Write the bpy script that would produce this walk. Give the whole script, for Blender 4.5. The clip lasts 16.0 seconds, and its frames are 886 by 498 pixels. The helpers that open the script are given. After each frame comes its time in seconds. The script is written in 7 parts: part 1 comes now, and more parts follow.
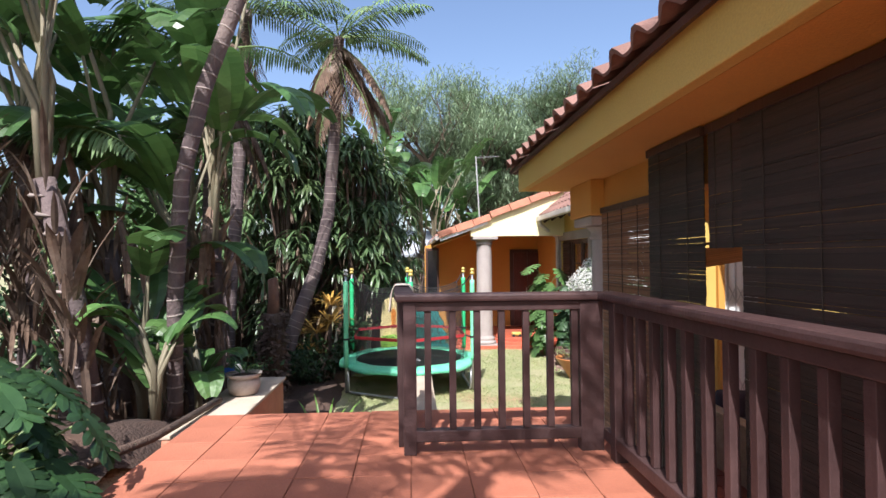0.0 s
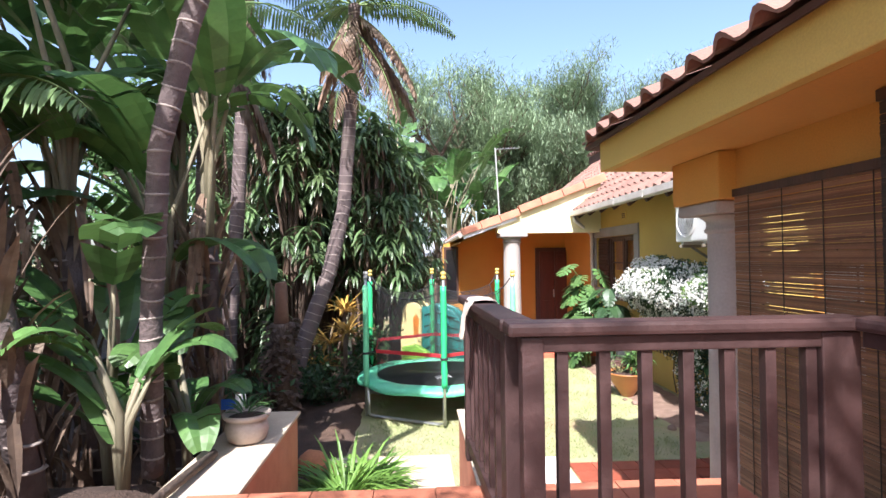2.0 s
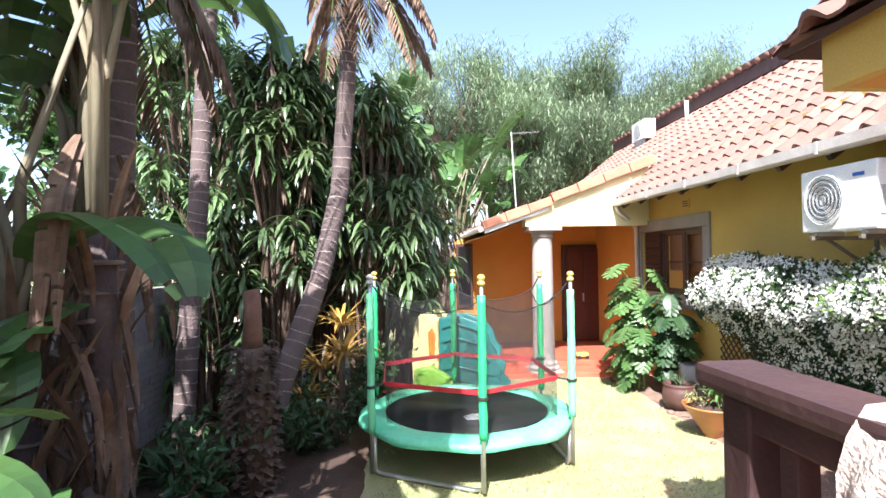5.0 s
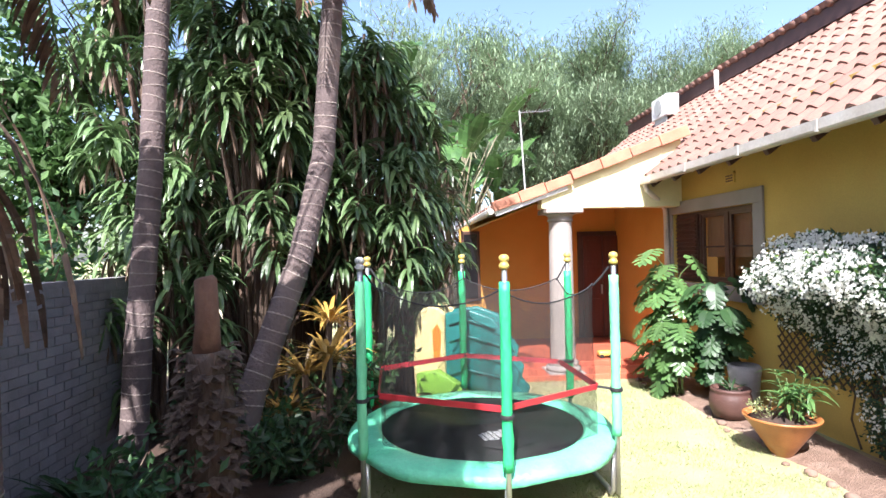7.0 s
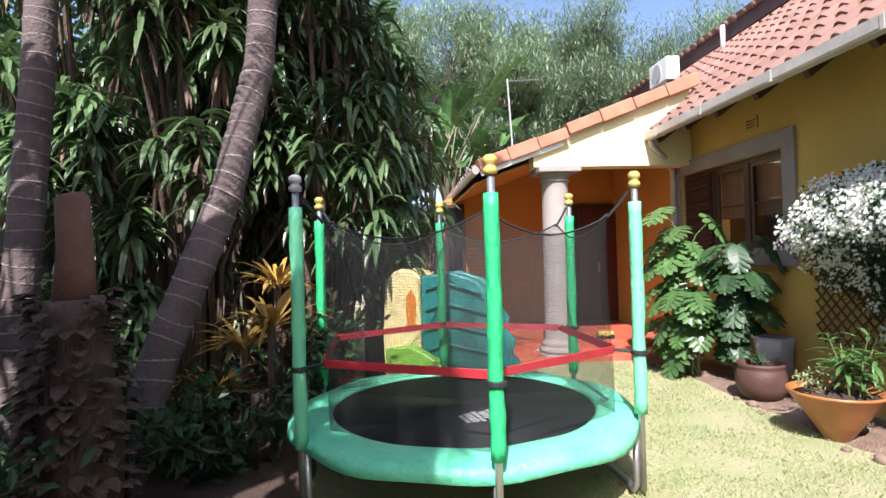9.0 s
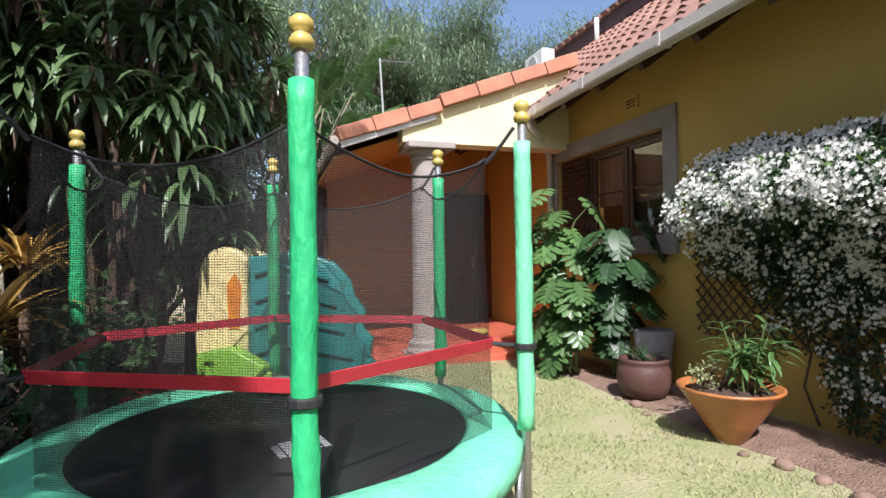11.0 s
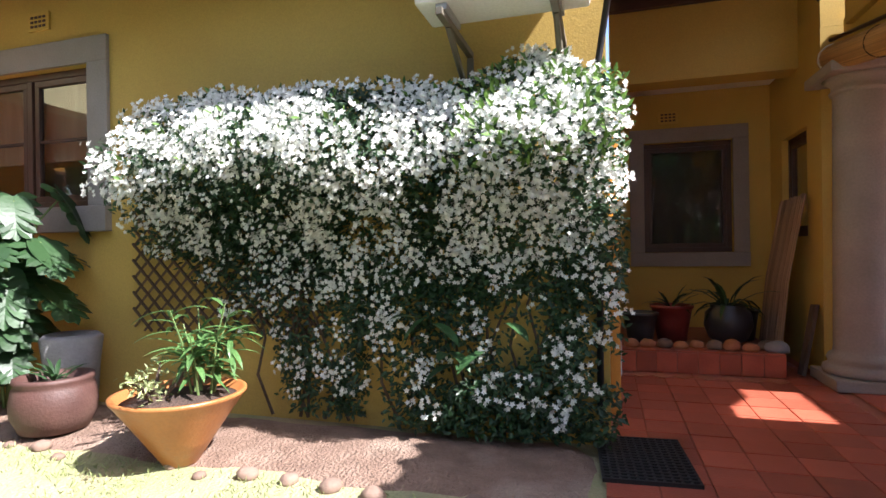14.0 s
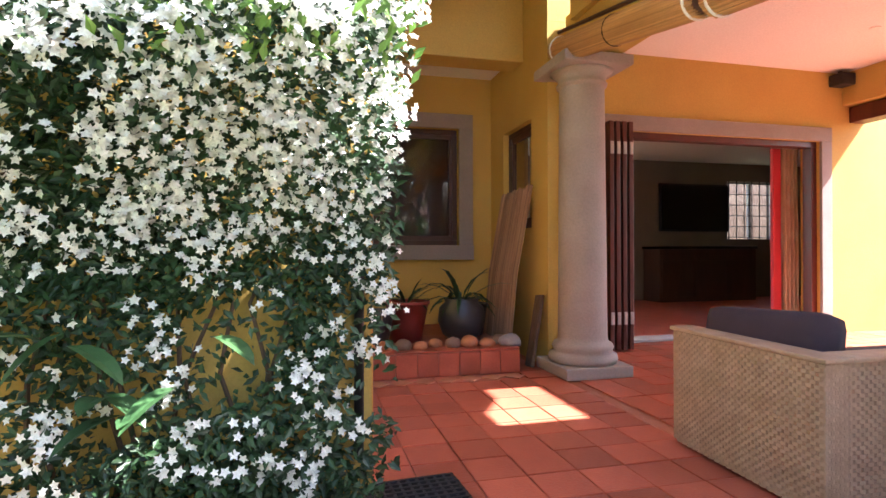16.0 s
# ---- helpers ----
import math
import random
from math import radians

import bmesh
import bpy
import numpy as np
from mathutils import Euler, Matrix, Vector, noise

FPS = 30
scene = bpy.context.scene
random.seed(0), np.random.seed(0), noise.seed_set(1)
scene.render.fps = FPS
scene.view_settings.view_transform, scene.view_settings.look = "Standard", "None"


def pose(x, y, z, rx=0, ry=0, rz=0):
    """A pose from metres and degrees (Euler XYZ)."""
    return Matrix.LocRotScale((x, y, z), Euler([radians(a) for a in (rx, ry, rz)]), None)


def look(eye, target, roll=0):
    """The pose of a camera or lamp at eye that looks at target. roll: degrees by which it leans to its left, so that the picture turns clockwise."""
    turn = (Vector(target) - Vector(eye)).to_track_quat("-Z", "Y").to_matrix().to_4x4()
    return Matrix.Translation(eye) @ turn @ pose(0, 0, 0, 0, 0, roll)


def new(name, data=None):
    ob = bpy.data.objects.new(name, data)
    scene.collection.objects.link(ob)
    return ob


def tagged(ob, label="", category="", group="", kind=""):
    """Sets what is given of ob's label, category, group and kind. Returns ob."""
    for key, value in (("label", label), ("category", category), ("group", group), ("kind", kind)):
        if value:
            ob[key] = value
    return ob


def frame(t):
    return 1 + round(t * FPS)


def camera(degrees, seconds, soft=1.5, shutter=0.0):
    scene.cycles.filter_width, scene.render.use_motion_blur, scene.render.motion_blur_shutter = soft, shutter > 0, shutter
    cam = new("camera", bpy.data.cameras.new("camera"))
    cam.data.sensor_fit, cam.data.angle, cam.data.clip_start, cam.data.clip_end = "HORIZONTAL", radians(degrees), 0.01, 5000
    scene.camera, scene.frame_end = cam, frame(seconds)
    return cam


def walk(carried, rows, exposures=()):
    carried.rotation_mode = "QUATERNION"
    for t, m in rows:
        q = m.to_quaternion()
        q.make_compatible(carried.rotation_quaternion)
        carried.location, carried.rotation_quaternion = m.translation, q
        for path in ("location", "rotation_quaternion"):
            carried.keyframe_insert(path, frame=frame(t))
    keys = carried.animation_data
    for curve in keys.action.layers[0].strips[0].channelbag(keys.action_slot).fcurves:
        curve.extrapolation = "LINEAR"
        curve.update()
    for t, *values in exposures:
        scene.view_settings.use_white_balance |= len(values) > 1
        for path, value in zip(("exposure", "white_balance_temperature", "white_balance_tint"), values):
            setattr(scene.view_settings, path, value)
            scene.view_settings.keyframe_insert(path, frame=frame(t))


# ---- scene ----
cam = camera(78.7, 16.0, soft=1.5)
PATH = [
    (0, (0.089, 0.063, 2.179), (0.201, 2.059, 2.216), -0.5),
    (0.5, (0.0, 0.4, 2.186), (0.11, 2.396, 2.221), -0.5),
    (1, (-0.107, 0.724, 2.183), (-0.004, 2.721, 2.219), -0.5),
    (1.5, (-0.212, 1.019, 2.183), (-0.112, 3.016, 2.218), -0.6),
    (2, (-0.305, 1.369, 2.195), (-0.203, 3.366, 2.229), -0.7),
    (2.5, (-0.413, 1.715, 2.204), (-0.307, 3.712, 2.238), -0.8),
    (3, (-0.464, 2.053, 2.184), (-0.357, 4.05, 2.218), -0.8),
    (3.5, (-0.503, 2.421, 2.197), (-0.391, 4.417, 2.233), -0.8),
    (4, (-0.575, 2.773, 2.182), (-0.456, 4.769, 2.219), -0.7),
    (6.5, (-0.596, 4.383, 2.185), (-0.479, 6.38, 2.204), -1.1),
    (7, (-0.594, 4.652, 2.036), (-0.477, 6.649, 2.053), -1.2),
    (7.5, (-0.582, 4.931, 1.906), (-0.463, 6.928, 1.92), -1.2),
    (8, (-0.557, 5.208, 1.791), (-0.432, 7.204, 1.803), -1.3),
    (10.5, (-0.112, 6.536, 1.297), (0.315, 8.489, 1.341), -1.3),
    (11, (-0.037, 6.773, 1.301), (0.568, 8.68, 1.33), -0.8),
    (11.5, (0.059, 6.985, 1.303), (0.884, 8.806, 1.323), -0.6),
    (12, (0.152, 7.143, 1.276), (1.264, 8.805, 1.299), -0.9),
    (12.5, (0.225, 7.283, 1.182), (1.557, 8.774, 1.195), -1.0),
    (13, (0.331, 7.426, 1.115), (1.912, 8.652, 1.13), -0.7),
    (13.5, (0.45, 7.51, 1.126), (2.22, 8.425, 1.135), -0.8),
    (14, (0.61, 7.559, 1.125), (2.525, 8.137, 1.126), -0.8),
    (14.5, (0.84, 7.602, 1.12), (2.815, 7.915, 1.114), -0.8),
    (15, (1.116, 7.688, 1.092), (3.116, 7.728, 1.089), -0.5),
    (15.5, (1.371, 7.758, 1.045), (3.353, 7.486, 1.042), -0.3),
    (16, (1.649, 7.793, 0.996), (3.589, 7.309, 1.0), -0.2),
]
EXPOSURES = [(t, e, 6100, 15) for t, e in ((0, 0.9), (1.5, 1.35), (2.5, 1.65), (4, 1.8), (6.5, 1.75), (8, 1.45), (10.5, 0.75), (11.5, 0.7), (13, 1.1), (14, 1.75), (15, 2.6), (16, 3.15))]
walk(cam, [(t, look(eye, target, roll)) for t, eye, target, roll in PATH], EXPOSURES)

# ---- daylight ----
SUN = Vector((-0.20, -0.83, 1.0)).normalized()
world = bpy.data.worlds.new("sky")
scene.world = world
world.use_nodes = True
wn = world.node_tree.nodes
sky = wn.new("ShaderNodeTexSky")
sky.sky_type = "NISHITA"
sky.sun_disc = False
sky.sun_elevation = math.asin(SUN.z)
sky.sun_rotation = math.atan2(SUN.x, SUN.y)
sky.air_density, sky.dust_density, sky.ozone_density = 1.0, 2.4, 1.0
wn["Background"].inputs["Strength"].default_value = 0.12
world.node_tree.links.new(sky.outputs[0], wn["Background"].inputs["Color"])
sun_data = bpy.data.lights.new("sun", "SUN")
sun_data.energy, sun_data.angle, sun_data.color = 5.0, radians(0.55), (1.0, 0.96, 0.90)
sun = new("sun", sun_data)
sun.matrix_world = look(SUN * 40, (0, 0, 0))


# ---- materials ----
def mat(name, c1, c2=None, rough=0.7, scale=6.0, fine=60.0, bump=0.2, metal=0.0, stretch=(1, 1, 1), stain=None, spread=0.12, clear=0.0, trans=0.0, bdist=0.01, spec=0.5):
    """Two scales of variation: broad patches between c1 and c2, fine grain in value and relief; optional stain colour in large blots; value spread from object to object."""
    m = bpy.data.materials.new(name)
    m.use_nodes = True
    t = m.node_tree
    n, l = t.nodes, t.links
    b = n["Principled BSDF"]
    c2 = c2 or tuple(v * 0.75 for v in c1)
    tc = n.new("ShaderNodeTexCoord")
    mp = n.new("ShaderNodeMapping")
    mp.inputs["Scale"].default_value = stretch
    l.new(tc.outputs["Object"], mp.inputs["Vector"])
    na = n.new("ShaderNodeTexNoise")
    na.inputs["Scale"].default_value, na.inputs["Detail"].default_value = scale, 5
    nb = n.new("ShaderNodeTexNoise")
    nb.inputs["Scale"].default_value, nb.inputs["Detail"].default_value = fine, 4
    l.new(mp.outputs[0], na.inputs["Vector"])
    l.new(mp.outputs[0], nb.inputs["Vector"])
    ramp = n.new("ShaderNodeValToRGB")
    ramp.color_ramp.elements[0].position, ramp.color_ramp.elements[1].position = 0.32, 0.68
    ramp.color_ramp.elements[0].color, ramp.color_ramp.elements[1].color = (*c2, 1), (*c1, 1)
    l.new(na.outputs["Fac"], ramp.inputs["Fac"])
    col = ramp.outputs["Color"]
    if stain:
        ns = n.new("ShaderNodeTexNoise")
        ns.inputs["Scale"].default_value, ns.inputs["Detail"].default_value = scale * 0.3, 8
        l.new(tc.outputs["Object"], ns.inputs["Vector"])
        rs = n.new("ShaderNodeMapRange")
        rs.inputs["From Min"].default_value, rs.inputs["From Max"].default_value = 0.52, 0.72
        rs.inputs["To Max"].default_value = stain[3]
        l.new(ns.outputs["Fac"], rs.inputs["Value"])
        mx = n.new("ShaderNodeMixRGB")
        mx.inputs["Color2"].default_value = (*stain[:3], 1)
        l.new(rs.outputs[0], mx.inputs["Fac"])
        l.new(col, mx.inputs["Color1"])
        col = mx.outputs[0]
    hv = n.new("ShaderNodeHueSaturation")
    oi = n.new("ShaderNodeObjectInfo")
    ge = n.new("ShaderNodeNewGeometry")
    ad = n.new("ShaderNodeMath")
    ad.operation = "ADD"
    l.new(oi.outputs["Random"], ad.inputs[0])
    l.new(ge.outputs["Random Per Island"], ad.inputs[1])
    mr = n.new("ShaderNodeMapRange")
    mr.inputs["From Max"].default_value = 2.0
    mr.inputs["To Min"].default_value, mr.inputs["To Max"].default_value = 1 - spread * 1.6, 1 + spread * 1.6
    l.new(ad.outputs[0], mr.inputs["Value"])
    gr = n.new("ShaderNodeMapRange")
    gr.inputs["To Min"].default_value, gr.inputs["To Max"].default_value = 0.82, 1.18
    l.new(nb.outputs["Fac"], gr.inputs["Value"])
    mu = n.new("ShaderNodeMath")
    mu.operation = "MULTIPLY"
    l.new(mr.outputs[0], mu.inputs[0])
    l.new(gr.outputs[0], mu.inputs[1])
    l.new(mu.outputs[0], hv.inputs["Value"])
    l.new(col, hv.inputs["Color"])
    l.new(hv.outputs[0], b.inputs["Base Color"])
    rr = n.new("ShaderNodeMapRange")
    rr.inputs["To Min"].default_value, rr.inputs["To Max"].default_value = max(rough - 0.12, 0.02), min(rough + 0.12, 1)
    l.new(nb.outputs["Fac"], rr.inputs["Value"])
    l.new(rr.outputs[0], b.inputs["Roughness"])
    b.inputs["Metallic"].default_value = metal
    b.inputs["Coat Weight"].default_value = clear
    b.inputs["Specular IOR Level"].default_value = spec
    if bump:
        bp = n.new("ShaderNodeBump")
        bp.inputs["Strength"].default_value, bp.inputs["Distance"].default_value = bump, bdist
        l.new(nb.outputs["Fac"], bp.inputs["Height"])
        l.new(bp.outputs[0], b.inputs["Normal"])
    if trans:
        # thin leaf: part of the light passes through
        tr = n.new("ShaderNodeBsdfTranslucent")
        mix = n.new("ShaderNodeMixShader")
        mix.inputs["Fac"].default_value = trans
        l.new(hv.outputs[0], tr.inputs["Color"])
        l.new(b.outputs[0], mix.inputs[1])
        l.new(tr.outputs[0], mix.inputs[2])
        l.new(mix.outputs[0], n["Material Output"].inputs["Surface"])
    return m


M = {}
M["ochre"] = mat("ochre_plaster", (0.57, 0.39, 0.10), (0.51, 0.34, 0.082), 0.85, 1.2, 90, 0.25, stain=(0.45, 0.30, 0.08, 0.35), spread=0.03)
# Also on the ochre eave soffit, where warm bounced light is put into colour.
M["orange"] = mat("orange_and_bounce_lit_plaster", (0.58, 0.29, 0.06), (0.52, 0.245, 0.045), 0.85, 1.2, 90, 0.25, stain=(0.42, 0.2, 0.05, 0.3), spread=0.03)
M["cream"] = mat("cream_plaster", (0.78, 0.70, 0.42), (0.72, 0.64, 0.36), 0.85, 1.5, 90, 0.2, spread=0.03)
M["grey_plaster"] = mat("grey_plaster", (0.30, 0.265, 0.25), (0.25, 0.22, 0.205), 0.85, 2.5, 70, 0.25, spread=0.05)
M["column_stone"] = mat("column_cement", (0.36, 0.315, 0.29), (0.30, 0.26, 0.24), 0.85, 3, 60, 0.3, spread=0.04)
M["white_ceiling"] = mat("white_ceiling", (0.80, 0.78, 0.76), (0.77, 0.75, 0.73), 0.7, 1, 60, 0.1, spread=0.02)
M["roof_tile"] = mat("clay_roof_tile", (0.265, 0.145, 0.11), (0.175, 0.09, 0.07), 0.8, 5, 60, 0.4, stain=(0.20, 0.11, 0.085, 0.6), spread=0.22)
M["terracotta_flash"] = mat("terracotta_ridge", (0.47, 0.205, 0.125), (0.37, 0.15, 0.09), 0.8, 5, 60, 0.3, stain=(0.3, 0.17, 0.12, 0.4), spread=0.1)
M["fascia_brown"] = mat("brown_painted_fascia", (0.075, 0.035, 0.03), (0.055, 0.025, 0.022), 0.55, 5, 60, 0.2, spread=0.06)
M["rail_paint"] = mat("brown_railing_paint", (0.060, 0.032, 0.030), (0.040, 0.022, 0.021), 0.5, 6, 50, 0.25, stretch=(1, 1, 1), stain=(0.10, 0.06, 0.055, 0.35), spread=0.1, spec=0.35)
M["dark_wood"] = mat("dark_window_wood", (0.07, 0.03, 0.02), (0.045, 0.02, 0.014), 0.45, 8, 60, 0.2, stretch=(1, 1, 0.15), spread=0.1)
M["red_wood"] = mat("red_door_wood", (0.10, 0.024, 0.016), (0.06, 0.016, 0.012), 0.4, 8, 60, 0.2, stretch=(1, 1, 0.15), spread=0.1)
M["quarry"] = mat("red_quarry_tile", (0.43, 0.108, 0.062), (0.33, 0.078, 0.045), 0.36, 5, 80, 0.25, stain=(0.22, 0.085, 0.055, 0.45), spread=0.30)
M["terrace_tile"] = mat("terrace_clay_tile", (0.42, 0.15, 0.085), (0.34, 0.115, 0.065), 0.75, 4, 60, 0.3, stain=(0.46, 0.26, 0.16, 0.5), spread=0.12)
M["gravel"] = mat("reddish_gravel_soil", (0.29, 0.19, 0.14), (0.20, 0.125, 0.09), 0.95, 6, 55, 1.0, stain=(0.46, 0.36, 0.28, 0.6), spread=0.03, bdist=0.04)
M["white_slab"] = mat("white_cement_slab", (0.74, 0.70, 0.64), (0.66, 0.62, 0.56), 0.9, 3, 60, 0.3, stain=(0.5, 0.42, 0.34, 0.35), spread=0.04)
M["clay_pale"] = mat("pale_clay_tile", (0.50, 0.24, 0.15), (0.42, 0.19, 0.115), 0.6, 5, 80, 0.25, spread=0.14)
M["stump_top"] = mat("reddish_stump_wood", (0.21, 0.11, 0.07), (0.14, 0.07, 0.045), 0.85, 6, 40, 0.6, spread=0.1)
M["grout"] = mat("tile_grout", (0.36, 0.14, 0.085), (0.30, 0.11, 0.065), 0.9, 6, 80, 0.3, spread=0.04)
M["paving"] = mat("pale_cement_paving", (0.52, 0.44, 0.34), (0.43, 0.35, 0.27), 0.9, 3, 60, 0.4, stain=(0.36, 0.24, 0.16, 0.5), spread=0.08)
M["gutter"] = mat("white_gutter_paint", (0.62, 0.58, 0.53), (0.52, 0.47, 0.42), 0.5, 4, 40, 0.15, stain=(0.35, 0.28, 0.22, 0.5), spread=0.04)
M["white_paint"] = mat("white_painted_metal", (0.74, 0.74, 0.72), (0.70, 0.70, 0.68), 0.4, 4, 60, 0.05, stain=(0.5, 0.48, 0.42, 0.3), spread=0.03)
M["black_plastic"] = mat("black_plastic", (0.02, 0.02, 0.022), (0.014, 0.014, 0.015), 0.5, 10, 80, 0.1, spread=0.1)
M["steel"] = mat("galvanised_steel", (0.55, 0.56, 0.57), (0.45, 0.46, 0.47), 0.4, 8, 80, 0.1, metal=0.9, spread=0.05)
M["foam_green"] = mat("green_foam_sleeve", (0.03, 0.42, 0.16), (0.022, 0.36, 0.13), 0.55, 6, 40, 0.5, stretch=(1, 1, 0.4), spread=0.08, bdist=0.02)
M["foam_mint"] = mat("faded_green_sleeve", (0.20, 0.64, 0.37), (0.15, 0.56, 0.30), 0.6, 6, 40, 0.5, stretch=(1, 1, 0.4), spread=0.06, bdist=0.02)
M["pad"] = mat("mint_vinyl_pad", (0.16, 0.64, 0.40), (0.12, 0.56, 0.33), 0.42, 5, 30, 0.5, stain=(0.30, 0.62, 0.44, 0.4), spread=0.05, bdist=0.02)
M["mat_black"] = mat("black_jump_mat", (0.025, 0.025, 0.03), (0.018, 0.018, 0.02), 0.6, 6, 200, 0.2, stain=(0.05, 0.045, 0.045, 0.5), spread=0.05)
M["red_strap"] = mat("red_webbing", (0.50, 0.03, 0.045), (0.42, 0.025, 0.035), 0.6, 10, 150, 0.3, spread=0.08)
M["black_strap"] = mat("black_webbing", (0.02, 0.02, 0.022), (0.014, 0.014, 0.016), 0.7, 10, 150, 0.3, spread=0.1)
M["yellow_knob"] = mat("yellow_plastic", (0.50, 0.38, 0.09), (0.42, 0.32, 0.09), 0.4, 6, 60, 0.05, spread=0.04)
M["grey_cap"] = mat("weathered_grey_plastic", (0.40, 0.41, 0.40), (0.32, 0.33, 0.32), 0.6, 6, 60, 0.1, spread=0.04)
M["slide_cream"] = mat("cream_moulded_plastic", (0.78, 0.66, 0.33), (0.72, 0.58, 0.26), 0.42, 3, 60, 0.1, stain=(0.7, 0.45, 0.12, 0.4), spread=0.03)
M["slide_teal"] = mat("teal_moulded_plastic", (0.02, 0.24, 0.22), (0.018, 0.20, 0.19), 0.38, 3, 60, 0.1, spread=0.03)
M["slide_lime"] = mat("lime_moulded_plastic", (0.32, 0.62, 0.08), (0.26, 0.55, 0.07), 0.4, 3, 60, 0.1, spread=0.03)
M["slide_orange"] = mat("orange_moulded_plastic", (0.70, 0.25, 0.03), (0.62, 0.2, 0.03), 0.4, 3, 60, 0.1, spread=0.03)
M["terracotta_bowl"] = mat("glazed_orange_terracotta", (0.43, 0.17, 0.055), (0.34, 0.125, 0.04), 0.38, 3, 50, 0.2, stain=(0.56, 0.30, 0.14, 0.5), spread=0.04)
M["brown_pot"] = mat("brown_ribbed_clay", (0.095, 0.042, 0.034), (0.07, 0.032, 0.026), 0.6, 5, 50, 0.3, stain=(0.25, 0.16, 0.12, 0.4), spread=0.05)
M["grey_pot"] = mat("weathered_pale_pot", (0.50, 0.42, 0.36), (0.40, 0.32, 0.27), 0.85, 4, 40, 0.3, stain=(0.25, 0.16, 0.12, 0.5), spread=0.05)
M["dark_pot"] = mat("charcoal_glazed_pot", (0.045, 0.05, 0.06), (0.03, 0.034, 0.04), 0.4, 4, 40, 0.2, stain=(0.10, 0.10, 0.11, 0.4), spread=0.05)
M["red_pot"] = mat("dull_red_plastic_pot", (0.22, 0.03, 0.028), (0.17, 0.025, 0.022), 0.5, 4, 40, 0.1, spread=0.05)
M["soil"] = mat("dark_garden_soil", (0.075, 0.045, 0.032), (0.045, 0.027, 0.02), 0.95, 4, 40, 0.8, stain=(0.16, 0.09, 0.055, 0.5), spread=0.05, bdist=0.03)
M["bark_ring"] = mat("grey_ringed_palm_bark", (0.135, 0.10, 0.095), (0.085, 0.062, 0.06), 0.9, 6, 40, 0.6, stain=(0.29, 0.225, 0.19, 0.45), spread=0.12, bdist=0.02)
M["ring"] = mat("pale_leaf_scar", (0.30, 0.25, 0.22), (0.21, 0.17, 0.15), 0.9, 10, 60, 0.4, spread=0.12)
M["bark_brown"] = mat("rough_brown_bark", (0.13, 0.085, 0.06), (0.08, 0.05, 0.037), 0.95, 8, 40, 0.9, stretch=(1, 1, 0.3), stain=(0.22, 0.17, 0.13, 0.5), spread=0.12, bdist=0.03)
M["dry_leaf"] = mat("dry_brown_leaf", (0.19, 0.125, 0.085), (0.10, 0.062, 0.042), 0.85, 9, 50, 0.4, stain=(0.42, 0.34, 0.27, 0.5), spread=0.3, trans=0.15)
M["pale_stem"] = mat("pale_sheath_stem", (0.25, 0.22, 0.14), (0.14, 0.125, 0.08), 0.7, 5, 40, 0.3, stretch=(1, 1, 0.2), stain=(0.24, 0.16, 0.10, 0.5), spread=0.15)
M["green_stem"] = mat("green_stem", (0.17, 0.24, 0.08), (0.11, 0.17, 0.055), 0.6, 5, 40, 0.2, stretch=(1, 1, 0.2), spread=0.15)
M["leaf_dark"] = mat("dark_glossy_leaf", (0.045, 0.105, 0.035), (0.028, 0.07, 0.025), 0.44, 3, 40, 0.15, spread=0.4, trans=0.22)
M["leaf_drac"] = mat("dracaena_leaf", (0.12, 0.19, 0.075), (0.07, 0.125, 0.05), 0.34, 3, 40, 0.15, stain=(0.2, 0.2, 0.08, 0.25), spread=0.4, trans=0.2)
M["leaf_paddle"] = mat("paddle_leaf", (0.09, 0.18, 0.05), (0.055, 0.125, 0.038), 0.4, 2, 30, 0.2, stretch=(1, 1, 1), stain=(0.15, 0.19, 0.07, 0.3), spread=0.3, trans=0.28)
M["leaf_bright"] = mat("bright_green_leaf", (0.17, 0.30, 0.06), (0.11, 0.22, 0.045), 0.45, 3, 40, 0.15, spread=0.3, trans=0.3)
M["leaf_split"] = mat("split_leaf_green", (0.11, 0.21, 0.065), (0.07, 0.15, 0.045), 0.36, 3, 40, 0.15, spread=0.3, trans=0.25)
M["leaf_orange"] = mat("orange_bromeliad_leaf", (0.42, 0.24, 0.05), (0.26, 0.17, 0.045), 0.45, 4, 40, 0.1, spread=0.35, trans=0.25)
M["leaf_far"] = mat("feathery_far_leaf", (0.24, 0.32, 0.19), (0.17, 0.235, 0.135), 0.6, 2, 20, 0, spread=0.35, trans=0.3)
M["leaf_mid"] = mat("mid_shrub_leaf", (0.09, 0.17, 0.05), (0.055, 0.12, 0.038), 0.5, 2, 30, 0, spread=0.4, trans=0.25)
M["petal"] = mat("white_jasmine_petal", (0.80, 0.80, 0.76), (0.74, 0.74, 0.68), 0.6, 8, 60, 0, spread=0.06, trans=0.25)
M["grass_blade"] = mat("lawn_blade", (0.32, 0.36, 0.165), (0.23, 0.27, 0.11), 0.6, 3, 30, 0, stain=(0.40, 0.33, 0.16, 0.5), spread=0.3, trans=0.2)
M["wicker"] = mat("woven_tan_wicker", (0.42, 0.30, 0.21), (0.33, 0.23, 0.155), 0.6, 12, 80, 0.3, spread=0.09)
M["cushion"] = mat("dark_plum_cushion", (0.045, 0.028, 0.042), (0.035, 0.022, 0.033), 0.9, 6, 150, 0.3, spread=0.05)
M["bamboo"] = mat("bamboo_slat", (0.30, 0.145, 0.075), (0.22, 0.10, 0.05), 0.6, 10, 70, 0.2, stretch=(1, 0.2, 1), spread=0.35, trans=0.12)
